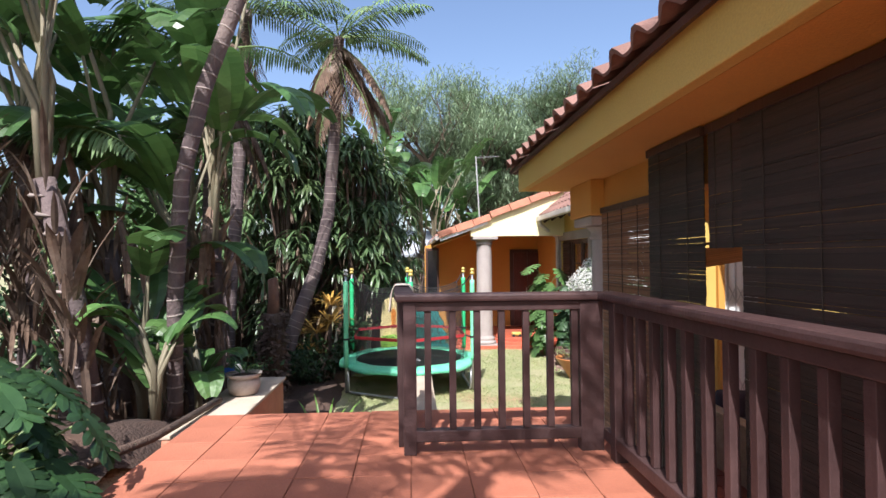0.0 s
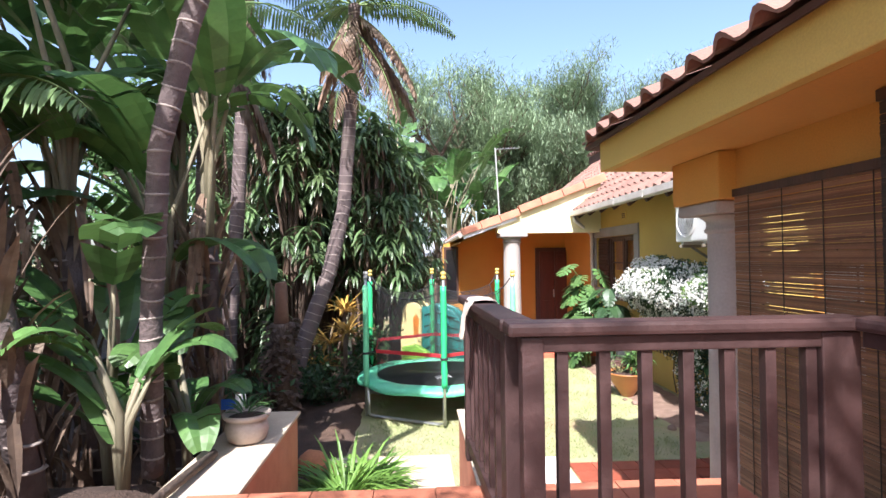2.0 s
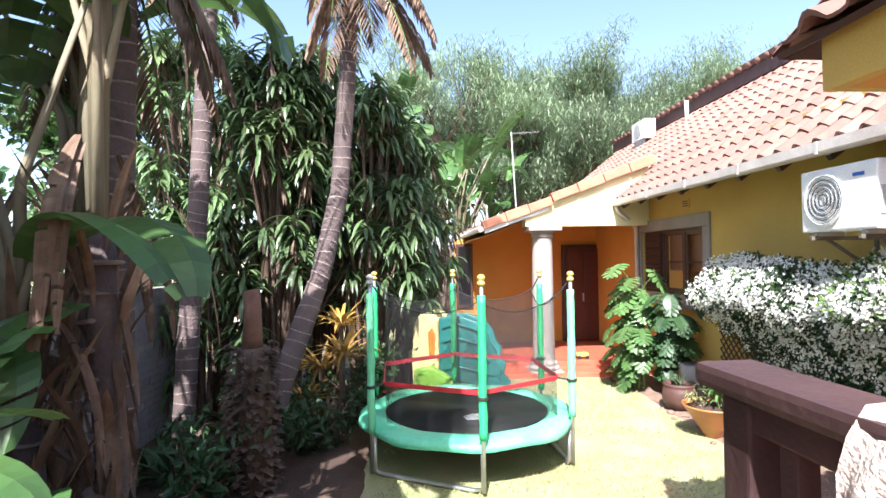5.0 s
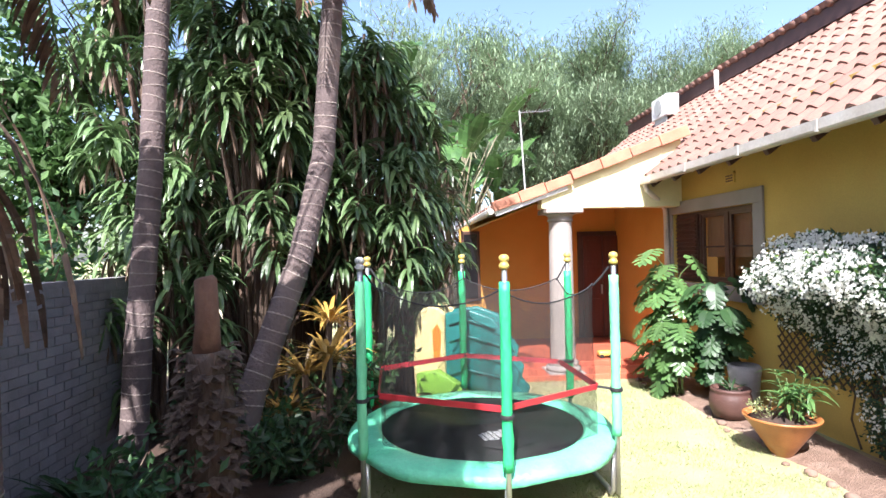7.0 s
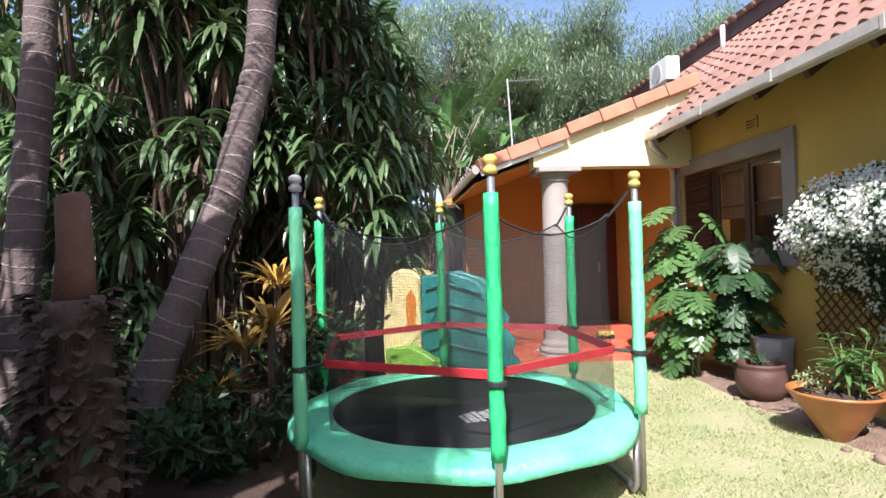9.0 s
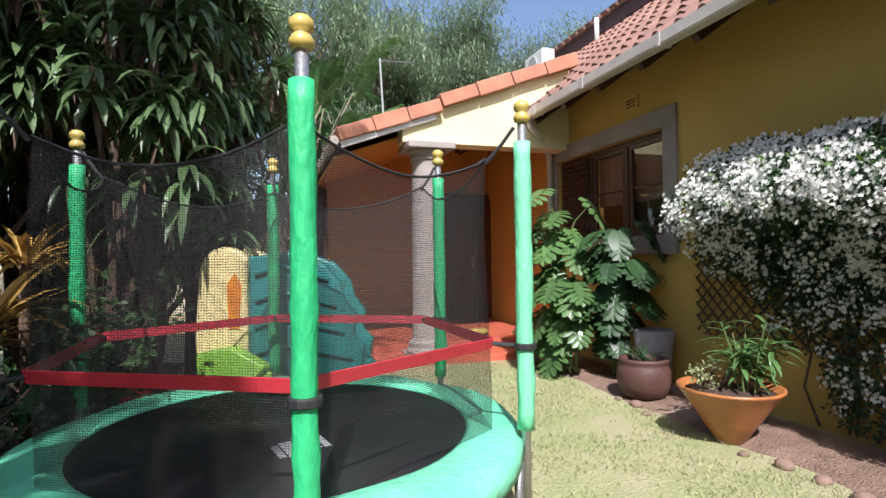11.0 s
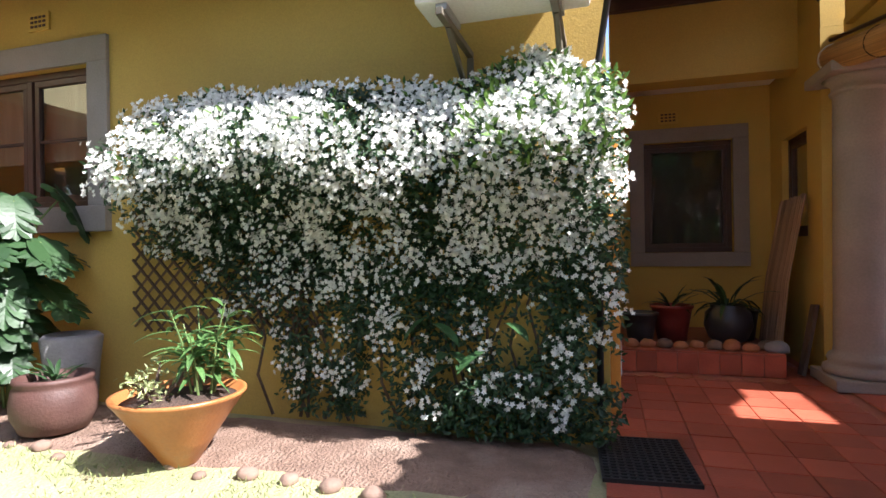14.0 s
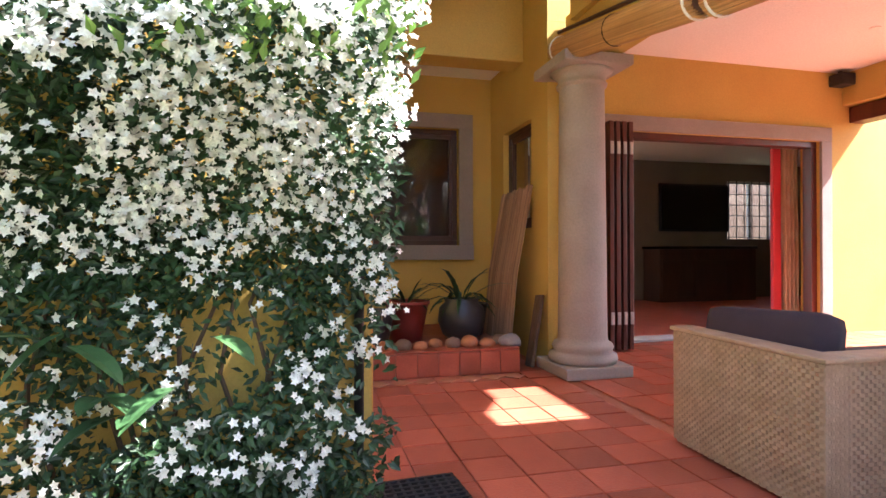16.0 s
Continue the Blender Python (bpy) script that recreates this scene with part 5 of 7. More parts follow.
for k in range(3):
    part("rung", box(-0.46, -0.2, -0.18, 0.18, 0.2 + 0.25 * k, 0.26 + 0.25 * k, 0.02), "slide_orange", sl)
shell = [(-0.14 + (x + 0.14) * 1.3, z) for x, z in ((-0.14, 0.35), (-0.14, 1.32), (0.1, 1.36), (0.3, 1.27), (0.40, 1.12), (0.43, 0.98), (0.5, 0.86), (0.48, 0.72), (0.55, 0.62), (0.52, 0.48), (0.6, 0.36), (0.56, 0.2), (0.44, 0.14), (0.2, 0.3))]
part("wing_panel", extrude_outline(shell, -0.26, -0.16, 0.03), "slide_teal", sl, "teal scalloped side wing", smooth=True)
part("wing_panel", extrude_outline(shell, 0.16, 0.26, 0.03), "slide_teal", sl, smooth=True)
for k in range(4):
    z = 1.2 - 0.2 * k
    part("wing_ridge", tube([(-0.08, -0.268, z - 0.02), (0.12, -0.272, z + 0.05), (0.48 + 0.06 * k, -0.268, z - 0.06)], 0.018, 6), "slide_teal", sl, smooth=True)
part("front_chute", extrude_outline([(-0.45, 0.62), (-0.2, 0.66), (0.05, 0.52), (0.4, 0.22), (0.66, 0.14), (0.66, 0.05), (0.36, 0.08), (-0.02, 0.3), (-0.3, 0.4), (-0.45, 0.38)], -0.46, -0.31, 0.02), "slide_lime", sl, "lime green moulded chute side", smooth=True)
part("chute", extrude_outline([(-0.35, 0.78), (-0.1, 0.8), (0.1, 0.62), (0.45, 0.26), (0.75, 0.16), (0.75, 0.08), (0.42, 0.16), (0.05, 0.5), (-0.12, 0.66), (-0.35, 0.66)], -0.155, 0.155, 0.015), "slide_lime", sl, "lime green chute", smooth=True)
rb = thing("play_ball", "red plastic ball on the ground behind the trampoline", "ball", at=(-1.0, 11.0, 0.42))
rb.location.z = 0.0
part("ball", lathe([(0.0, 0.0)] + [(0.22 * math.sin(a), 0.22 - 0.22 * math.cos(a)) for a in np.linspace(0.1, math.pi - 0.1, 12)] + [(0.0, 0.44)], 24), "red_strap", rb, smooth=True)

# ---- pots along the house and on the stair wall ----
bowl = pot("bowl_planter", (3.02, 9.8, -0.02), [(0.03, 0.0), (0.09, 0.004), (0.18, 0.14), (0.275, 0.28), (0.335, 0.365), (0.345, 0.375), (0.345, 0.39), (0.322, 0.39), (0.27, 0.3), (0.0, 0.28)], "terracotta_bowl", "wide orange terracotta cone planter on the soil", 40, (0.31, 0.345))
bp_ = pot("plant_pot", (3.2, 10.95, 0.0), [(0.13, 0), (0.19, 0.02), (0.235, 0.12), (0.24, 0.2), (0.225, 0.29), (0.21, 0.31), (0.225, 0.33), (0.22, 0.355), (0.19, 0.355), (0.18, 0.28), (0, 0.27)], "brown_pot", "brown round clay pot on the soil", 32, (0.19, 0.3))
jar = thing("broken_pot", "pale broken cement pot behind the brown pot", "pot", at=(3.6, 11.3, 0.0))
part("body", lathe([(0.12, 0), (0.16, 0.05), (0.18, 0.35), (0.2, 0.52), (0.17, 0.55), (0.15, 0.5), (0, 0.1)], 20), "white_brick", jar, smooth=True)
sp_ = pot("plant_pot", (-1.5, 5.25, 0.93), [(0.1, 0), (0.13, 0.02), (0.15, 0.09), (0.14, 0.14), (0.12, 0.155), (0.155, 0.17), (0.165, 0.2), (0.145, 0.2), (0.12, 0.16), (0, 0.15)], "grey_pot", "weathered pale pot on the stair wall", 28, (0.13, 0.17))
for k in range(2):
    stone((-1.15 - 0.25 * k, 6.7 + 0.4 * k, 0.02), 0.16, "clay_lump", "broken terracotta shard on the soil")

# towel over the stair railing
tw = thing("towel", "off-white towel draped over the railing end", "towel", at=(0.012, 3.96, RZ + 0.004))
bm = bmesh.new()
rows = []
for i in range(15):
    u = i / 14
    y = (u - 0.5) * 0.25
    row = []
    for j, (x, z) in enumerate([(-0.085, -0.19), (-0.08, -0.14), (-0.075, -0.08), (-0.072, -0.03), (-0.05, 0.008), (0.0, 0.012), (0.05, 0.008), (0.072, -0.02), (0.076, -0.06)]):
        wv = 0.012 * math.sin(u * 14 + j * 0.8) * (0.3 + (abs(z) * 3))
        row.append(bm.verts.new((x + wv - (0.01 if z < -0.05 and x < 0 else 0), (y * 0.5 + 0.075 if j < 3 else y * 0.8 + 0.03 if j == 3 else y), z + (0.06 * math.sin(u * 2.8) * (1 if z < -0.2 else 0)))))
    rows.append(row)
for a, b in zip(rows, rows[1:]):
    for j in range(8):
        bm.faces.new((a[j], a[j + 1], b[j + 1], b[j]))
part("cloth", bm, "cloth_white", tw, smooth=True)

# ---- trellis and jasmine on the house wall ----
tl = thing("trellis", "brown wooden lattice trellis on the house wall", "trellis", at=(HX - 0.02, 0, 0))
for k in range(27):
    for sgn in (1, -1):
        yc = 8.6 + 0.12 * k
        # each lath runs diagonally and is cut to the panel
        z0, z1 = 0.55, 1.95
        y0, y1 = yc - sgn * 0.7, yc + sgn * 0.7
        f0, f1 = 0.0, 1.0
        lo, hi = 9.3, 10.95
        for _ in range(2):
            for lim in (lo, hi):
                if (y0 - lim) * (y1 - lim) < 0:
                    f = (lim - y0) / (y1 - y0)
                    if (lo <= y0 <= hi):
                        f1 = min(f1, f)
                    else:
                        f0 = max(f0, f)
        if not (lo <= y0 + (y1 - y0) * (f0 + f1) / 2 <= hi):
            continue
        a = Vector((-0.008 - (0.012 if sgn > 0 else 0), y0 + (y1 - y0) * f0, z0 + (z1 - z0) * f0))
        b = Vector((a.x, y0 + (y1 - y0) * f1, z0 + (z1 - z0) * f1))
        if (b - a).length > 0.1:
            part("lath", tube([a, b], 0.011, 4), "lattice", tl)

vine = thing("jasmine", "flowering white jasmine climbing the trellis on the house wall", "climber", at=(HX, 0, 0))
lv, fl = Leaves(), Leaves()


def vine_out(y, z):
    """How far the jasmine stands off the wall, and how dense it grows there."""
    top = 1.97 + 0.085 * max(0, min(y, 10.2) - 8) + 0.14 * noise.noise((y * 1.7, 0, 5)) + 0.12 * max(0, 1 - abs(y - 7.85) / 0.5) - 0.18 * max(0, (y - 10.1))
    if z > top + 0.05:
        return 0, 0
    bulge = 0.14 + 0.52 * math.exp(-((z - 1.68) / 0.42) ** 2) + 0.15 * math.exp(-((z - 0.3) / 0.3) ** 2) * (1 if y < 8.9 else 0)
    bulge *= 1 + 0.35 * noise.noise((y * 1.4, z * 1.4, 2))
    dens = 1.0 if z > 1.15 else 1.0 + 0.5 * noise.noise((y * 1.3, z * 1.5, 9))
    if z < 1.1 and y > 9.3 - 0.2 * z:
        dens *= max(0.0, 1 - (y - 9.3 + 0.2 * (1.1 - z)) / (0.45 + z * 0.75))
    if z < 0.48 - 0.3 * abs(y - 7.95) and y < 8.5:
        dens = 0.85
    elif z < 0.85:
        hang = min(1, max(0, 0.30 + 2.2 * noise.noise((y * 3.3, z * 0.6, 11))))
        dens *= hang + (1 - hang) * max(0, (z - 0.45) / 0.4) * 0.5
    dens *= (0.35 + 0.65 * min(1, max(0, (y - 7.4) / 0.2)))
    dens *= 1 if y < 10.2 else max(0, 1 - (y - 10.2) / 0.55)
    if noise.noise((y * 2.1, z * 2.1, 20)) > 0.30 and z < 1.35:
        dens *= 0.3
    return bulge, dens


placed = 0
while placed < 36000:
    y, z = rnd(7.46, 10.9), rnd(0.06, 2.5)
    out, dens = vine_out(y, z)
    if random.random() > dens:
        continue
    dep = out * random.random() ** 0.45
    x = -dep
    if y < 7.55:
        x = rnd(-out, 0.1)
    way = Vector((rnd(-1, 0.2), rnd(-1, 1), rnd(-0.9, 0.6)))
    lv.leaf((x, y, z), way, rnd(0.034, 0.062), rnd(0.016, 0.027), Vector((-1, rnd(-0.6, 0.6), rnd(0.0, 1.2))))
    placed += 1
placed = 0
while placed < 2450:
    y, z = rnd(7.46, 10.85), 0.15 + 2.1 * random.random() ** 0.8
    out, dens = vine_out(y, z)
    if random.random() > dens * (0.34 + 0.66 * min(1, max(0, (z - 0.9) / 0.6)) ** 1.3) * (0.2 + 2.0 * max(0, 0.42 + noise.noise((y * 3.1, z * 3.1, 31)))):
        continue
    c = Vector((-out * rnd(0.88, 1.08), y, z))
    if y < 7.5:
        c.x = rnd(-out, 0.1)
    for q in range(random.randint(2, 6)):
        p = c + Vector((rnd(-0.03, 0.015), rnd(-0.05, 0.05), rnd(-0.04, 0.04)))
        n = Vector((-1, rnd(-0.7, 0.7) - (0.6 if y < 7.5 else 0), rnd(-0.3, 0.9))).normalized()
        s = n.cross(Vector((0, 0.2, 1))).normalized()
        u = s.cross(n)
        r, a0 = rnd(0.015, 0.022), rnd(0, 6.28)
        for k in range(5):
            an = a0 + k * 2 * math.pi / 5
            d = math.cos(an) * s + math.sin(an) * u
            fl.leaf(p, d + n * 0.12, r, r * 0.62, n)
    placed += 1
for k in range(16):
    y = 7.5 + rnd(0, 2.4)
    pts = [(-0.06, y, 0.02)]
    for j in range(7):
        pts.append((-0.05 - 0.02 * j * random.random(), pts[-1][1] + rnd(-0.12, 0.14), 0.02 + 0.26 * (j + 1)))
    part("twig", tube(pts, [0.012 - 0.0013 * j for j in range(8)], 5), "twig", vine)
tagged(lv.done("leaves", "leaf_dark", vine), "", "", "", "stuff")
tagged(fl.done("blossom", "petal", vine, "white star flowers"), "", "", "", "stuff")
yl = Leaves()
for k in range(900):
    y = rnd(7.45, 8.3) if k % 3 else rnd(7.4, 10.4)
    zz = rnd(1.5, 2.35)
    out, dens = vine_out(y, zz)
    if dens == 0:
        continue
    yl.leaf((-out * rnd(0.8, 1.08), y, zz), Vector((-0.5, rnd(-1, 1), rnd(0, 1))), 0.06, 0.026, Vector((-1, 0, 0.5)))
tagged(yl.done("young_leaves", "leaf_bright", vine, "bright yellow-green young leaves"), "", "", "", "stuff")
bl = Leaves()
for k in range(9):
    bl.blade((-0.2 + rnd(-0.03, 0.03), 8.35 + rnd(-0.3, 0.35), 0.5 + rnd(-0.1, 0.25)), Vector((-0.5, rnd(-1, 1), rnd(-0.4, 0.6))), rnd(0.18, 0.28), 0.085, 0.9, 5)
tagged(bl.done("broad_leaves", "leaf_dark", vine, "broad glossy leaves"), "", "", "", "stuff")


# ---- small plants ----
def tuft(name, at, n, length, width, material, label, droop=0.9, up=0.9, cat="plant", seg=4, spread=0.06):
    t = thing(name, label, cat, "", at)
    L = Leaves()
    for k in range(n):
        a = rnd(0, 6.283)
        r = rnd(0, spread)
        L.blade((r * math.cos(a), r * math.sin(a), rnd(0.0, 0.06)), (math.cos(a) * rnd(0.3, 1), math.sin(a) * rnd(0.3, 1), up * rnd(0.5, 1.3)), length * rnd(0.6, 1.1), width * rnd(0.7, 1.2), droop * rnd(0.6, 1.4), seg)
    tagged(L.done("leaves", material, t), "", "", "", "stuff")
    return t


def leafy(name, at, size, count, leaf, material, label, cat="shrub", stems=7):
    """A loose shrub: forked stems and many leaves in an uneven crown."""
    t = thing(name, label, cat, "", at)
    L = Leaves()
    tips = []
    for k in range(stems):
        p = Vector((rnd(-0.1, 0.1) * size[0], rnd(-0.1, 0.1) * size[1], 0))
        d = Vector((rnd(-1, 1) * size[0], rnd(-1, 1) * size[1], size[2] * rnd(0.7, 1.1))) * 0.25
        pts = [p]
        for j in range(4):
            d = d + Vector((rnd(-1, 1) * size[0], rnd(-1, 1) * size[1], rnd(-0.3, 0.3) * size[2])) * 0.06
            pts.append(pts[-1] + d)
        part("stem", tube(pts, [0.018, 0.014, 0.011, 0.008, 0.004], 5), "bark_brown", t)
        tips += pts[1:]
    for k in range(count):
        b = random.choice(tips) + Vector((rnd(-1, 1) * size[0], rnd(-1, 1) * size[1], rnd(-1, 1) * size[2])) * 0.16
        b.z = max(b.z, 0.02)
        w = sphere_way(0.1)
        L.leaf(b, w, leaf * rnd(0.6, 1.2), leaf * 0.42 * rnd(0.7, 1.2), sphere_way(1.0))
    tagged(L.done("leaves", material, t), "", "", "", "stuff")
    return t


bp = thing("bowl_plant", "green cane plant with long narrow leaves in the cone planter", "plant", "", (3.1, 9.72, 0.3))
L = Leaves()
for k in range(9):
    a = rnd(0, 6.283)
    top = Vector((0.16 * math.cos(a), 0.16 * math.sin(a), rnd(0.35, 0.62)))
    part("cane", tube([(0.05 * math.cos(a), 0.05 * math.sin(a), 0), tuple(top * 0.6), tuple(top)], [0.008, 0.006, 0.003], 5), "green_stem", bp)
    for j in range(13):
        b = rnd(0, 6.283)
        L.blade(top * rnd(0.35, 1.0), (math.cos(b), math.sin(b), rnd(0.0, 1.0)), rnd(0.16, 0.27), 0.034, rnd(0.6, 1.4), 5)
tagged(L.done("leaves", "leaf_split", bp), "", "", "", "stuff")
leafy("small_succulent", (2.93, 9.88, 0.33), (0.26, 0.26, 0.2), 260, 0.04, "grass_blade", "small grey-green succulent in the cone planter", "plant", 5)
tuft("pot_plant", (3.2, 10.95, 0.3), 16, 0.22, 0.03, "leaf_dark", "small dark plant in the brown pot")
tuft("pot_plant", (-1.5, 5.25, 1.1), 20, 0.2, 0.025, "leaf_mid", "small plant in the pale pot")
tuft("niche_plant", (6.35, 6.45, 0.49), 24, 0.5, 0.05, "leaf_dark", "drooping green plant in the charcoal pot", 1.6, 1.2)
tuft("niche_plant", (6.35, 6.95, 0.49), 18, 0.3, 0.035, "leaf_dark", "dark leafy plant in the red pot")
tuft("fern_clump", (-0.95, 6.25, 0.02), 330, 0.6, 0.035, "leaf_bright", "bright green fern clump at the stair foot", 1.5, 1.1, spread=0.25)
tuft("fern_clump", (-0.75, 6.6, 0.02), 160, 0.42, 0.03, "leaf_bright", "bright green fern clump at the stair foot", 1.5, 1.0, spread=0.2)
for k, (x, y, z) in enumerate(((-1.75, 10.5, 0.75), (-1.45, 10.2, 0.95), (-1.9, 10.2, 0.4), (-1.55, 10.9, 1.25), (-2.3, 9.9, 0.3))):
    b_ = tuft("bromeliad", (x, y, z), 46, 0.5, 0.045, "leaf_orange", "orange and yellow bromeliad rosette", 1.1, 0.8)
    part("stem", tube([(0, 0, -z), (0, 0, 0.05)], 0.035, 7), "bark_brown", b_)


def lobed_leaf(L, base, out, side, ll, cut):
    """A broad drooping leaf: a solid middle along the rib and separate rounded fingers on both sides, longer where cut is deep."""
    nrm = side.cross(out).normalized()
    if nrm.z < 0:
        nrm = -nrm
    core, n = len(L.v), 9
    spine = lambda u: base + out * (u * ll) - nrm * (0.20 * ll * u * u)
    for i in range(n):
        u = i / (n - 1)
        w = ll * (0.46 - 0.34 * cut) * math.sin(math.pi * min(1, 0.12 + 0.86 * u)) ** 0.7
        for s in (-1, 1):
            L.v.append(tuple(spine(u) + side * (s * w) + nrm * 0.12 * w))
        L.v.append(tuple(spine(u)))
    for i in range(n - 1):
        a, b = core + 3 * i, core + 3 * (i + 1)
        L.f += [(a, a + 2, b + 2, b), (a + 2, a + 1, b + 1, b + 2)]
    fingers = 6
    for i in range(fingers):
        u = 0.04 + 0.84 * i / (fingers - 1)
        reach = ll * 0.62 * math.sin(math.pi * (0.25 + 0.6 * u)) * rnd(0.9, 1.1)
        for s in (-1, 1):
            way = side * s + out * (-0.55 + 1.5 * u) + nrm * rnd(-0.05, 0.12)
            L.blade(spine(u), way, reach, ll * (0.30 - 0.10 * cut), 0.45, 4, 0.12, 1.5, side=(out - way.normalized() * out.dot(way.normalized())).normalized())
    L.blade(spine(0.8), out - nrm * 0.3, ll * 0.42, ll * 0.26, 0.3, 4, 0.15, 1.3, side=side)


def split_leaf_plant(at, stems, leaf, label, reach, height, material="leaf_split", n=16, cut=0.42):
    """Philodendron: long stalks that carry broad leaves cut into fingers."""
    t = thing("philodendron", label, "plant", "", at)
    L = Leaves()
    for k in range(n):
        a = rnd(0, 6.283) if reach[0] is None else rnd(*reach[0])
        r = rnd(*reach[1])
        h = rnd(*height)
        p0, p1 = Vector((rnd(-0.08, 0.08), rnd(-0.08, 0.08), max(0, h - 0.7))), Vector((r * math.cos(a), r * math.sin(a), h))
        mid = p0.lerp(p1, 0.55) + Vector((0, 0, 0.12))
        part("stalk", tube([p0, mid, p1], [0.011, 0.009, 0.006], 5), "green_stem", t)
        out = Vector((math.cos(a), math.sin(a), rnd(-1.5, -0.3))).normalized()
        side = out.cross(Vector((0, 0, 1))).normalized()
        ll = leaf * rnd(0.7, 1.15)
        lobed_leaf(L, p1 - out * ll * 0.15, out, side, ll, cut)
    if stems:
        part("stem", tube([(0, 0, 0), (0.03, 0.02, height[1] * 0.4), (-0.02, 0.05, height[1] * 0.8)], [0.05, 0.04, 0.03], 8), "green_stem", t)
    tagged(L.done("leaves", material, t), "", "", "", "stuff")
    return t


split_leaf_plant((3.15, 12.35, 0.0), True, 0.34, "tall split-leaf philodendron against the house wall", ((2.2, 5.4), (0.08, 0.42)), (0.35, 2.05), n=42, cut=0.85)
split_leaf_plant((3.1, 12.05, 0.0), False, 0.33, "split-leaf philodendron with glossy drooping leaves by the house wall", ((2.4, 5.0), (0.05, 0.35)), (0.3, 1.1), n=16, cut=0.85)
split_leaf_plant((3.5, 11.75, 0.0), True, 0.34, "dark broad-leaved philodendron against the house wall", ((2.6, 5.4), (0.05, 0.35)), (0.4, 1.6), "leaf_dark", 26, 0.3)
for k, (x, y) in enumerate(((-2.0, 2.6), (-2.5, 3.2), (-2.3, 1.9), (-3.2, 2.6), (-2.7, 2.2))):
    split_leaf_plant((x, y, ground_height(x, y)), False, 0.25, "dark split-leaf philodendron in the bed", (None, (0.15, 0.6)), (0.25, 0.8), "leaf_dark", 40, 0.74)
leafy("shrub", (-1.7, 9.75, 0.0), (0.9, 0.9, 0.8), 1100, 0.13, "leaf_dark", "dark broad-leaved shrub beside the trampoline")
leafy("shrub", (-1.35, 10.9, 0.0), (0.9, 0.9, 1.1), 900, 0.11, "leaf_mid", "broad-leaved shrub beside the trampoline")
leafy("shrub", (-2.6, 8.3, 0.0), (1.0, 1.0, 0.7), 600, 0.12, "leaf_dark", "dark low shrub in the bed")
for x, y in ((-2.9, 8.9), (-2.5, 9.6), (-3.3, 9.2), (-2.2, 10.4), (-2.9, 10.6), (-2.6, 7.3), (-3.4, 7.9)):
    tuft("agave", (x, y, 0.02), 34, 0.55, 0.06, "leaf_dark", "dark strap-leaved plant in the bed", 1.0, 1.0, spread=0.08)


# ---- tall garden plants ----
def palm_trunk(name, pts, r0, r1, label, rings=True, spacing=0.075, crown=None):
    """A ringed palm stem along points: smooth trunk, proud leaf scars as parts of one mesh, optional crown of fronds."""
    t = thing(name, label, "palm", "garden palms", tuple(pts[0]))
    o = Vector(pts[0])
    P = [Vector(p) - o for p in pts]
    fine = []
    for a, b in zip(P, P[1:]):
        n = max(3, int((b - a).length / 0.12))
        fine += [a.lerp(b, i / n) for i in range(n)]
    fine.append(P[-1])
    rad = [r0 + (r1 - r0) * (i / (len(fine) - 1)) ** 0.7 + 0.006 * noise.noise((i * 0.7, r0 * 50, 0)) for i in range(len(fine))]
    part("trunk", tube(fine, rad, 14), "bark_ring", t, smooth=True)
    if rings:
        acc, nxt = 0.0, 0.1
        for i in range(1, len(fine)):
            acc += (fine[i] - fine[i - 1]).length
            if acc > nxt:
                nxt = acc + spacing * rnd(0.75, 1.3)
                d = (fine[i] - fine[i - 1]).normalized()
                tilt = Vector((rnd(-0.2, 0.2), rnd(-0.2, 0.2), 0))
                q = (d + tilt).normalized()
                c = fine[i]
                tube([c - q * 0.009, c, c + q * 0.009], [rad[i] * 0.985, rad[i] + 0.006, rad[i] * 0.985], 14, sc_ := bmesh.new())
                part("leaf_scar", sc_, "ring", t, smooth=True)
    if crown:
        fronds(t, P[-1], **crown)
    return t


